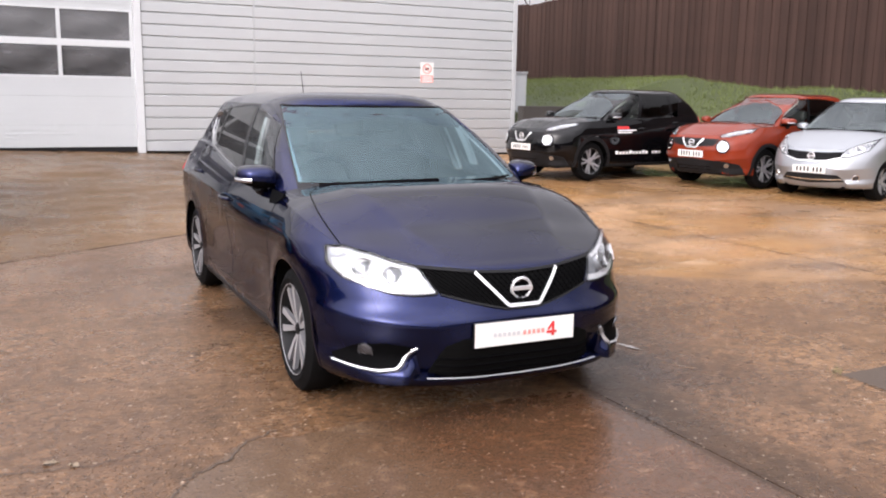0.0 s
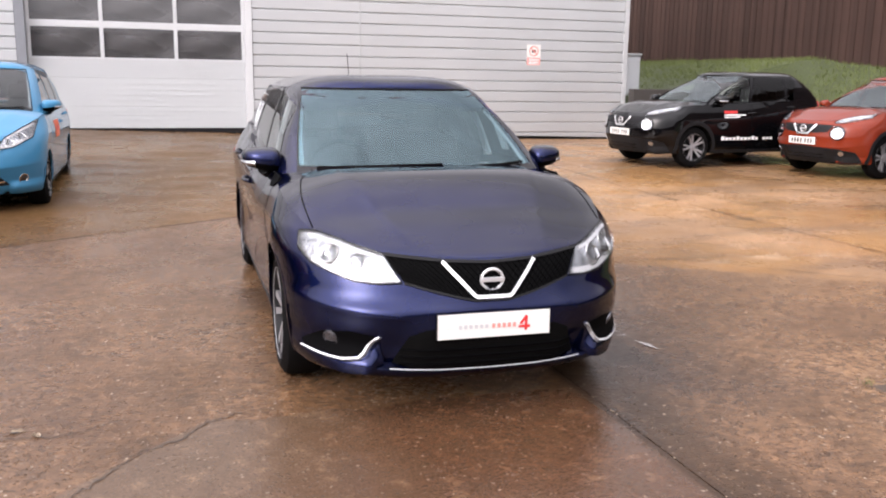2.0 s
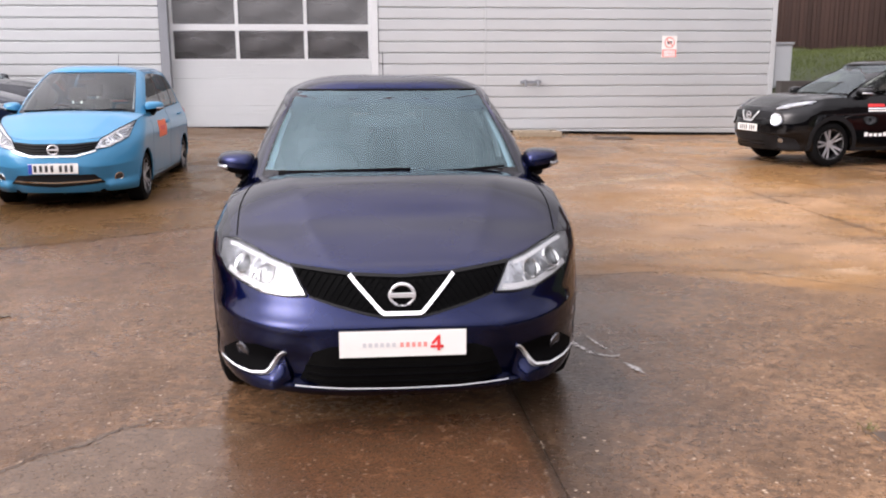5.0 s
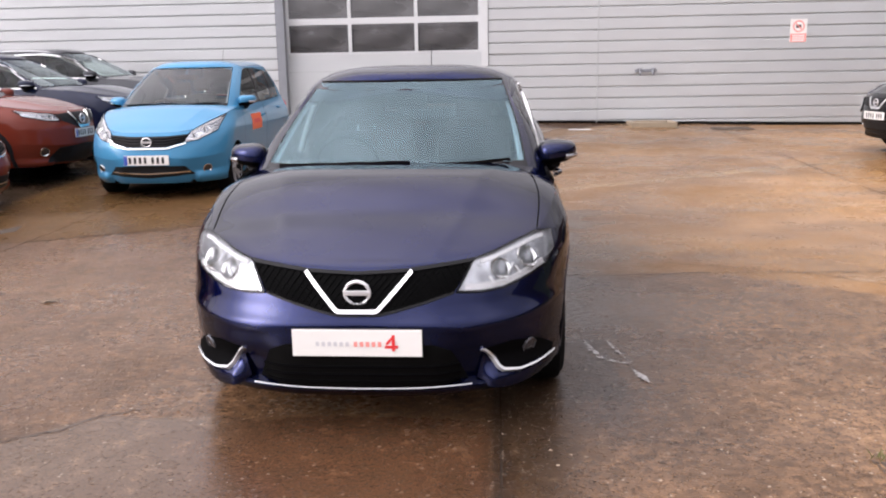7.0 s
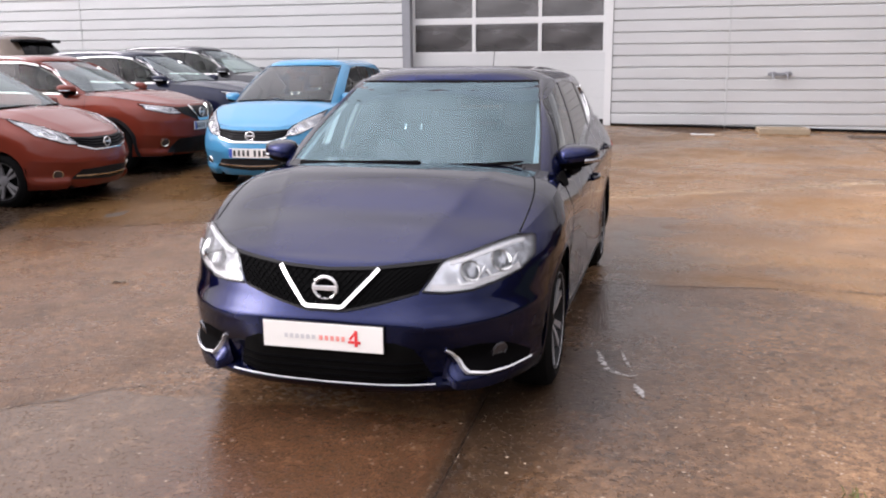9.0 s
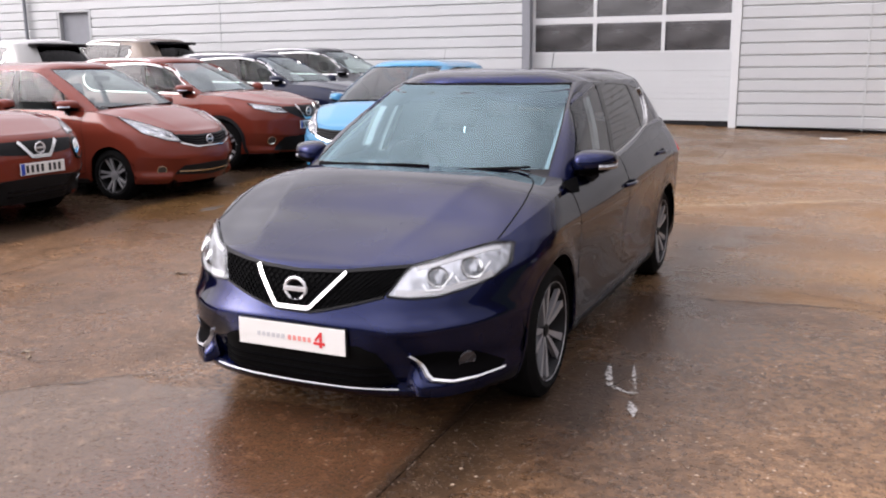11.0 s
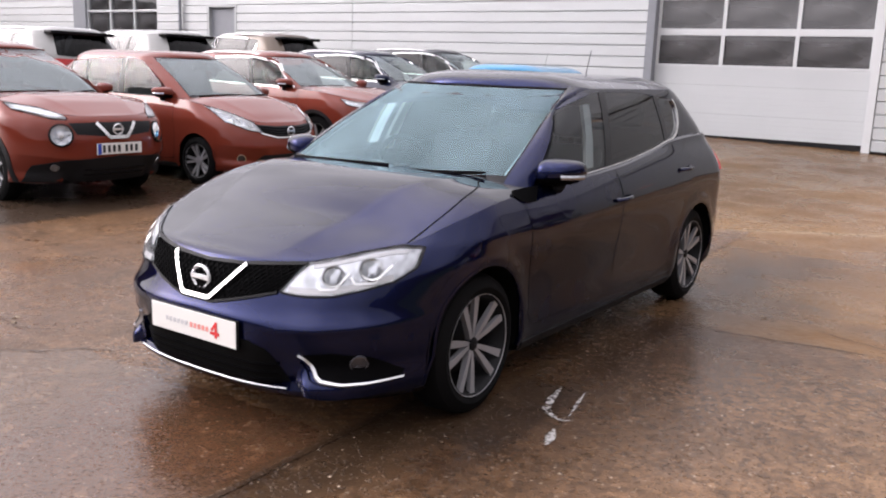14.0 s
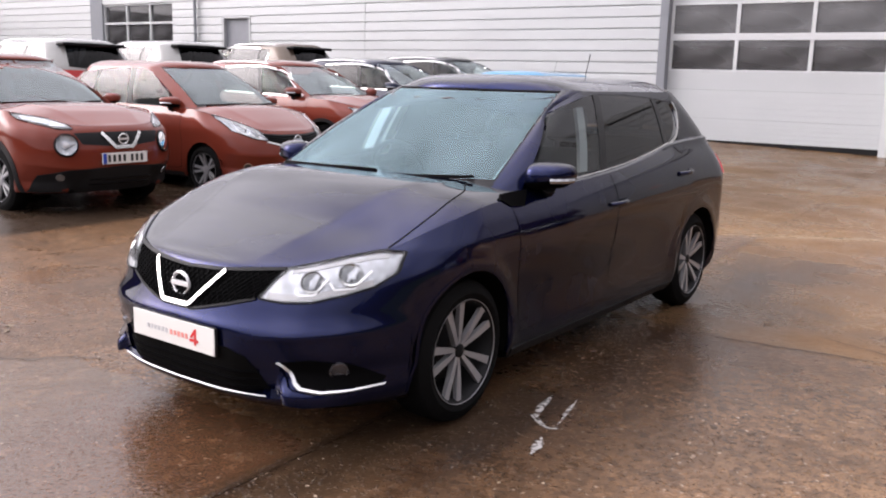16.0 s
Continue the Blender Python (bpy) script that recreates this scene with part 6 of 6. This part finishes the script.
for z in (-0.09, -0.125, -0.16, -0.19):
    boxed("white_bar", (-0.12, 0.12, -0.0118, -0.0105, z - 0.008, z + 0.008), INK_WHITE, notice)

# gully and cover at the foot of the wall
gz = float(ground_at(5.9, 18.2))
gully = new("gully")
tagged(gully, "low concrete gully surround below the tap", "drain")
gully.location = (5.9, 18.15, gz)
STONE = material("weathered_concrete", (0.24, 0.19, 0.13), 0.7, vary=0.25, scale=9, bump=0.4)
for d in ((-0.45, 0.45, -0.32, -0.22), (-0.45, 0.45, 0.22, 0.32), (-0.45, -0.35, -0.22, 0.22), (0.35, 0.45, -0.22, 0.22)):
    boxed("gully_kerb", (*d, -0.02, 0.09), STONE, gully, "", 0.012)
for i in range(9):
    boxed("grate_bar", (-0.33 + i * 0.075, -0.29 + i * 0.075, -0.22, 0.22, 0.02, 0.045), PILLAR_GREY, gully)
cover = boxed("access_cover", (-0.38, 0.38, -0.25, 0.25, -0.015, 0.012), STONE, None, "", 0.006)
cover.data.materials[0] = SOIL
cover.location = (7.35, 17.7, float(ground_at(7.35, 17.7)))
tagged(cover, "flat grey access cover set in the concrete", "cover")
cover = boxed("access_cover", (-0.22, 0.22, -0.14, 0.14, -0.015, 0.003), SOIL, None, "", 0.004)
cover.location = (4.50, 3.45, 0)
tagged(cover, "dark sunken access cover in the yard", "cover")

stick = tube("white_stick", [(4.20, 17.28, float(ground_at(4.2, 17.3)) + 0.014), (4.40, 17.25, float(ground_at(4.4, 17.3)) + 0.014), (4.62, 17.30, float(ground_at(4.6, 17.3)) + 0.014)], 0.015, FRAME_WHITE)
tagged(stick, "short white plastic scrap lying on the concrete", "debris")

# ---- bank, fence and trees ----
GRASS_SOIL = material("bank_turf", (0.040, 0.052, 0.016), 0.95, vary=0.3, scale=1.5, bump=0.8, bump_scale=30)
GRASS = material("grass_blades", (0.10, 0.125, 0.032), 0.8, vary=0.3, scale=0.8)
TIMBER = material("brown_fence_board", (0.040, 0.0225, 0.0175), 0.85, vary=0.35, scale=1.6, bump=0.5, bump_scale=30, spec=0.2)
tn, tl_ = TIMBER.node_tree.nodes, TIMBER.node_tree.links
each, shade = tn.new("ShaderNodeObjectInfo"), tn.new("ShaderNodeHueSaturation")
weather = tn.new("ShaderNodeMapRange")
weather.inputs["To Min"].default_value, weather.inputs["To Max"].default_value = 0.75, 1.25
tl_.new(each.outputs["Random"], weather.inputs["Value"])
tl_.new(weather.outputs[0], shade.inputs["Value"])
tl_.new(tn["Principled BSDF"].inputs["Base Color"].links[0].from_socket, shade.inputs["Color"])
tl_.new(shade.outputs[0], tn["Principled BSDF"].inputs["Base Color"])
BARK = material("bark", (0.07, 0.055, 0.045), 0.9, vary=0.3, bump=0.6, bump_scale=25)


FX = 17.0


def bank_height(x, y):
    t = smooth01((x - 14.2 - 0.5 * np.clip((y - 12) / 10, -1, 0)) / 2.9)
    return ground_at(np.minimum(x, 14.2), y) - 0.03 + t * (2.1 - 0.026 * np.clip(28 - y, 0, 30)) + 0.05 * np.sin(x * 3.1 + y * 1.7) * t


xs, ys = np.broadcast_arrays(np.linspace(11.3, 24, 50)[None], np.linspace(-10, 50, 90)[:, None])
zs = np.where((xs < 14.2) & (ys < 18.45), -0.05, bank_height(xs, ys))
zs = np.where((ys > 18.45), np.maximum(zs, 1.12 + smooth01((xs - 12) / 5) * 1.0), zs)
bank = mesh_object("grass_bank", *sheet(np.stack([xs, ys, zs], -1), 0, 0, (15, 15, -50)), GRASS_SOIL)
tagged(bank, "rough green grass bank rising to the fence", "bank", kind="structure")


def bank_at(x, y):
    """The height of the bank's mesh at a place."""
    fx, fy = (x - 11.3) / 12.7 * 49, (y + 10) / 60 * 89
    i, j = min(int(fy), 88), min(int(fx), 48)
    a, b = fy - i, fx - j
    return float((zs[i, j] * (1 - b) + zs[i, j + 1] * b) * (1 - a) + (zs[i + 1, j] * (1 - b) + zs[i + 1, j + 1] * b) * a)


rng = np.random.default_rng(4)
gv, gf = [], []
for i in range(40000):
    x, y = rng.uniform(14.3, 17.3), rng.uniform(1, 34)
    if y > 18.6 and rng.random() < 0.6:
        x = rng.uniform(11.6, 17.3)
    z = bank_at(x, y)
    h, a, w = rng.uniform(0.04, 0.12), rng.uniform(0, 6.28), 0.012
    dx, dy = math.cos(a) * w, math.sin(a) * w
    lx, ly = rng.normal(0, 0.05, 2)
    k = len(gv)
    gv += [(x - dx, y - dy, z - 0.02), (x + dx, y + dy, z - 0.02), (x + lx, y + ly, z + h)]
    gf.append((k, k + 1, k + 2))
grass = mesh_object("grass", gv, gf, GRASS, smooth=False)
tagged(grass, "short rough grass on the bank", "grass", kind="stuff")
ret = boxed("retaining_wall", (11.16, 14.9, 18.25, 18.5, -0.05, 1.32), material("dark_block_wall", (0.035, 0.031, 0.028), 0.85, bump=0.5), None, "", 0.02)
tagged(ret, "low dark retaining wall beside the workshop", "wall", kind="structure")
cab = new("utility_cabinet")
tagged(cab, "pale utility cabinet behind the retaining wall", "cabinet")
cab.location = (11.74, 19.6, 1.15)
boxed("cabinet_body", (-0.21, 0.21, -0.2, 0.2, 0, 0.95), CLAD_EDGE, cab, "", 0.015)
boxed("cabinet_roof", (-0.235, 0.235, -0.23, 0.23, 0.95, 1.0), CLAD_EDGE, cab, "", 0.01)
boxed("cabinet_door", (-0.18, 0.18, -0.212, -0.2, 0.05, 0.9), FRAME_WHITE, cab, "", 0.004)

# unseen screens that close the yard, added to darken low reflections
wall_south = boxed("wall_south", (-34, FX, -26.3, -26.0, -0.1, 4.2), TIMBER)
tagged(wall_south, "plain dark unseen screen behind the yard, added to darken reflections", "fence", kind="structure")
screen_east_rear = boxed("wall_boundary", (FX - 0.05, FX + 0.15, -26, -4.2, -0.1, 4.4), TIMBER)
tagged(screen_east_rear, "plain dark unseen screen along the yard, added to darken reflections", "fence", kind="structure")
wall_west = boxed("wall_west", (-34.3, -34.0, -26.3, 18.6, -0.1, 4.4), TIMBER)
tagged(wall_west, "plain dark unseen screen at the far side, added to darken reflections", "fence", kind="structure")
fence = new("fence")
tagged(fence, "tall dark brown close-boarded timber fence", "fence", kind="structure")
board = None
y = -4.0
rng = np.random.default_rng(8)
while y < 36:
    z0 = float(bank_height(np.array(FX), np.array(y))) - 0.05
    if board is None:
        board = boxed("fence_board", (-0.011, 0.011, -0.0725, 0.0725, 0, 2.65), TIMBER, fence, "", 0.004)
        b = board
    else:
        b = new("fence_board", board.data)
        b.parent = fence
    b.location = (FX + (0.018 if int(y / 0.135) % 2 else 0) + rng.normal(0, 0.003), y, z0 + rng.normal(0, 0.012))
    b.rotation_euler = (rng.normal(0, 0.001), 0, rng.normal(0, 0.01))
    y += 0.134
for y in np.arange(-4, 36, 2.75):
    boxed("fence_post", (FX + 0.05, FX + 0.15, y - 0.05, y + 0.05, 1.2, 4.55), TIMBER, fence, "", 0.01)


def bare_tree(x, y, z, h, seed):
    r = random.Random(seed)
    e = new("tree")
    tagged(e, "bare winter tree behind the fence", "tree", "trees behind the fence")
    e.location = (x, y, z)

    def limb(p, d, length, rad, depth):
        pts = [p]
        q, dd = Vector(p), Vector(d)
        for i in range(5):
            dd = (dd + Vector((r.gauss(0, 0.16), r.gauss(0, 0.16), 0.08))).normalized()
            q = q + dd * length / 5
            pts.append(tuple(q))
        out.append((pts, rad))
        if depth:
            for i in range(r.randint(3, 4)):
                k = r.randint(2, 5)
                nd = (dd + Vector((r.gauss(0, 0.7), r.gauss(0, 0.7), r.uniform(0.0, 0.5)))).normalized()
                limb(pts[k], nd, length * r.uniform(0.5, 0.75), rad * 0.5, depth - 1)

    out = []
    limb((0, 0, 0), (0, 0, 1), h * 0.45, 0.14, 4)
    tube("trunk", out[0][0], 0.16, BARK, e, "", 8, 0.6)
    vs, fs = [], []
    for pts, rad in out[1:]:
        for i in range(len(pts) - 1):
            a, b = Vector(pts[i]), Vector(pts[i + 1])
            d = (b - a).normalized()
            u = d.orthogonal().normalized() * max(rad, 0.008)
            v = d.cross(u)
            k = len(vs)
            for q in (a, b):
                vs += [tuple(q + u), tuple(q - u * 0.5 + v * 0.87), tuple(q - u * 0.5 - v * 0.87)]
            fs += [(k, k + 1, k + 4, k + 3), (k + 1, k + 2, k + 5, k + 4), (k + 2, k, k + 3, k + 5)]
    mesh_object("crown", vs, fs, BARK, e, "leafless twigs")


for i, (x, y, h) in enumerate(((19.5, 27, 9), (20.5, 31, 10), (19, 34, 9), (21, 23, 8), (20, 18, 9), (21, 38, 10), (19.5, 13, 8))):
    bare_tree(x, y, 2.0, h, i + 3)

# ---- chalky smear on the concrete ----
CHALK = material("white_smear", (0.36, 0.34, 0.325), 0.8, vary=0.2, scale=30)
kn, kl = CHALK.node_tree.nodes, CHALK.node_tree.links
kp, kc, kr = kn.new("ShaderNodeTexNoise"), kn.new("ShaderNodeTexCoord"), kn.new("ShaderNodeMapRange")
kp.inputs["Scale"].default_value, kp.inputs["Detail"].default_value = 45.0, 5.0
kr.inputs["From Min"].default_value, kr.inputs["From Max"].default_value = 0.38, 0.58
kl.new(kc.outputs["Object"], kp.inputs["Vector"])
kl.new(kp.outputs["Fac"], kr.inputs["Value"])
kl.new(kr.outputs[0], kn["Principled BSDF"].inputs["Alpha"])


def smear(pts, width, seed):
    r = np.random.default_rng(seed)
    p = along(pts, 26)
    d = np.gradient(p, axis=0)
    d /= np.linalg.norm(d, axis=1, keepdims=True)
    q = np.stack([-d[:, 1], d[:, 0]], 1)
    wa, wb = (width * (0.35 + 0.65 * r.random((26, 1))) * np.sin(np.linspace(0.15, 3.0, 26))[:, None] for _ in range(2))
    P = np.stack([p + q * wa, p - q * wb])
    P = np.concatenate([P, np.full((2, 26, 1), 0.0045)], -1)
    return mesh_object("smear", *sheet(P, 0, 0, (0, 0, -50)), CHALK, None)


tagged(smear([(3.30, 5.08), (3.33, 4.92), (3.37, 4.78), (3.46, 4.70), (3.52, 4.72)], 0.026, 1), "curved white smear on wet concrete", "stain")
tagged(smear([(3.50, 4.735), (3.47, 4.86), (3.44, 5.0), (3.42, 5.1)], 0.012, 3), "faint white smear on wet concrete", "stain")
tagged(smear([(3.50, 4.60), (3.53, 4.53), (3.55, 4.42)], 0.028, 2), "short white smear on wet concrete", "stain")



def crack(pts, width, seed):
    r = np.random.default_rng(seed)
    n = 60
    p = along(pts, n) + r.normal(0, 0.008, (n, 2))
    d = np.gradient(p, axis=0)
    d /= np.linalg.norm(d, axis=1, keepdims=True) + 1e-9
    q = np.stack([-d[:, 1], d[:, 0]], 1) * width * (0.3 + 0.7 * r.random((n, 1)))
    P = np.concatenate([np.stack([p + q, p - q]), np.full((2, n, 1), 0.004)], -1)
    return tagged(mesh_object("crack", *sheet(P, 0, 0, (0, 0, -50)), SOIL), "dark crack in the wet concrete", "crack")


crack([(-0.6, 4.16), (-0.1, 4.06), (0.22, 4.02), (0.46, 3.98), (0.66, 4.08)], 0.005, 1)
crack([(0.30, 2.9), (0.55, 3.38), (0.75, 3.70), (0.94, 3.83), (1.08, 4.01), (1.20, 4.05)], 0.006, 2)
crack([(2.86, 6.64), (3.64, 6.59), (4.5, 6.68), (5.6, 6.66)], 0.009, 5)
crack([(4.27, 3.1), (4.26, 3.6)], 0.006, 3)
crack([(4.12, 6.99), (5.11, 6.6), (6.01, 5.75), (6.79, 5.2), (7.1, 5.0)], 0.006, 4)

LEAF = material("fallen_leaf", (0.20, 0.15, 0.10), 0.7, vary=0.3, scale=40)


def fallen_leaf(x, y, size, turn, seed):
    """A curled leaf with a pointed outline lying on the ground."""
    r = random.Random(seed)
    vs = [(0, 0, 0.008)]
    for i in range(12):
        a = 2 * math.pi * i / 12
        k = size * (0.55 + 0.45 * abs(math.cos(a))) * r.uniform(0.75, 1.1)
        vs.append((k * math.cos(a), 0.6 * k * math.sin(a), 0.003 + 0.014 * r.random() * abs(math.sin(a))))
    ob = mesh_object("fallen_leaf", vs, [(0, 1 + i, 1 + (i + 1) % 12) for i in range(12)], LEAF)
    ob.matrix_world = pose(x, y, float(ground_at(x, y)), 0, 0, turn)
    tagged(ob, "pale dead leaf lying on wet concrete", "leaf", "leaves on the yard")


for i, (lx_, ly_, ls, lt) in enumerate(((-0.17, 5.91, 0.06, 20), (-0.79, 5.32, 0.035, 70), (0.28, 4.08, 0.035, 10), (0.36, 4.02, 0.03, 130), (3.75, 7.1, 0.03, 40))):
    fallen_leaf(lx_, ly_, ls, lt, i)

weed_v, weed_f = [], []
wr = random.Random(5)
for i in range(16):
    bx, by, ba = 4.29 + wr.gauss(0, 0.03), 3.63 + wr.gauss(0, 0.015), wr.uniform(0, 6.28)
    ln, q = wr.uniform(0.015, 0.045), len(weed_v)
    weed_v += [(bx - 0.002, by, 0), (bx + 0.002, by, 0), (bx + ln * 0.6 * math.cos(ba), by + ln * 0.6 * math.sin(ba), ln)]
    weed_f.append((q, q + 1, q + 2))
tagged(mesh_object("weed_tuft", weed_v, weed_f, GRASS, smooth=False), "small green weed tuft beside the sunken cover", "weed")

# ---- the cars ----
dark_blue_car = make_car("dark_blue_hatchback", HATCH, BLUE, "dark metallic blue five-door hatchback parked on wet concrete", "dealer", style="two_tone", details=hatch_front)
park(dark_blue_car, 2.272, 3.698, -1.04)
c = make_car("light_blue_hatchback", dict(SMALL, screen_glass=SIDE_GLASS), SKY_BLUE, "light blue small tall hatchback parked near the workshop", "euro", details=small_front)
decal(c, SMALL, 1, [(1.52, 2.02, 0.70, 0.90, INK_ORANGE), (1.62, 1.92, 0.78, 0.83, INK_RED)])
park(c, -1.14, 10.10, 1)
c = make_car("red_hatchback", SMALL, RED_BROWN, "orange-red small hatchback in the car row", "", details=small_front)
park(c, -2.42, 9.24, 90)
c = make_car("red_crossover", CROSS, RED_BROWN, "orange-red compact crossover in the car row", "euro", details=crossover_front)
park(c, -2.66, 6.95, 90)
c = make_car("red_suv", SUV, RED_BROWN, "orange-red family crossover with roof rails", "euro", details=suv_front)
rails(c, SUV)
park(c, -2.60, 11.70, 90)
c = make_car("navy_suv", SUV, NAVY, "navy blue family crossover in the car row", "uk", details=suv_front)
rails(c, SUV)
park(c, -2.6, 14.0, 90)
c = make_car("grey_suv", SUV, DARK_GREY_PAINT, "dark grey family crossover beside the workshop", "uk", details=suv_front)
rails(c, SUV)
park(c, -2.7, 16.3, 90)
c = make_car("white_suv", SUV_TAIL, WHITE_PAINT, "white crossover seen from behind, with roof rails", "uk", details=suv_front)
rails(c, SUV)
park(c, -11.7, 10.0, -90)
c = make_car("white_suv", SUV_TAIL, WHITE_PAINT, "white crossover backed up to the red cars", "uk", details=suv_front)
park(c, -12.0, 12.4, -90)
c = make_car("bronze_suv", SUV_TAIL, BRONZE, "bronze crossover seen from behind, with roof rails", "uk", details=suv_front)
rails(c, SUV)
park(c, -11.6, 14.9, -90)
black_car = make_car("black_crossover", CROSS, BLACK_PAINT, "black compact crossover with white lettering bars on its door", "uk", details=crossover_front)
decal(black_car, CROSS, 1, [(1.50, 1.80, 0.90, 0.945, INK_RED), (1.50, 1.98, 0.865, 0.885, INK_WHITE), (1.50, 1.85, 0.83, 0.85, INK_WHITE)]
      + [(1.46 + 0.085 * i, 1.525 + 0.085 * i, 0.45, 0.515 if i in (0, 4, 8) else 0.495, INK_WHITE) for i in range(14) if i != 10])
park(black_car, 8.40, 13.78, -82)
c = make_car("orange_crossover", CROSS, ORANGE, "orange-red compact crossover beside the grass bank", "uk", details=crossover_front)
park(c, 10.67, 11.95, -82)
c = make_car("silver_hatchback", SMALL, SILVER, "silver small tall hatchback beside the grass bank", "uk", details=small_front)
park(c, 11.3, 10.0, -75)
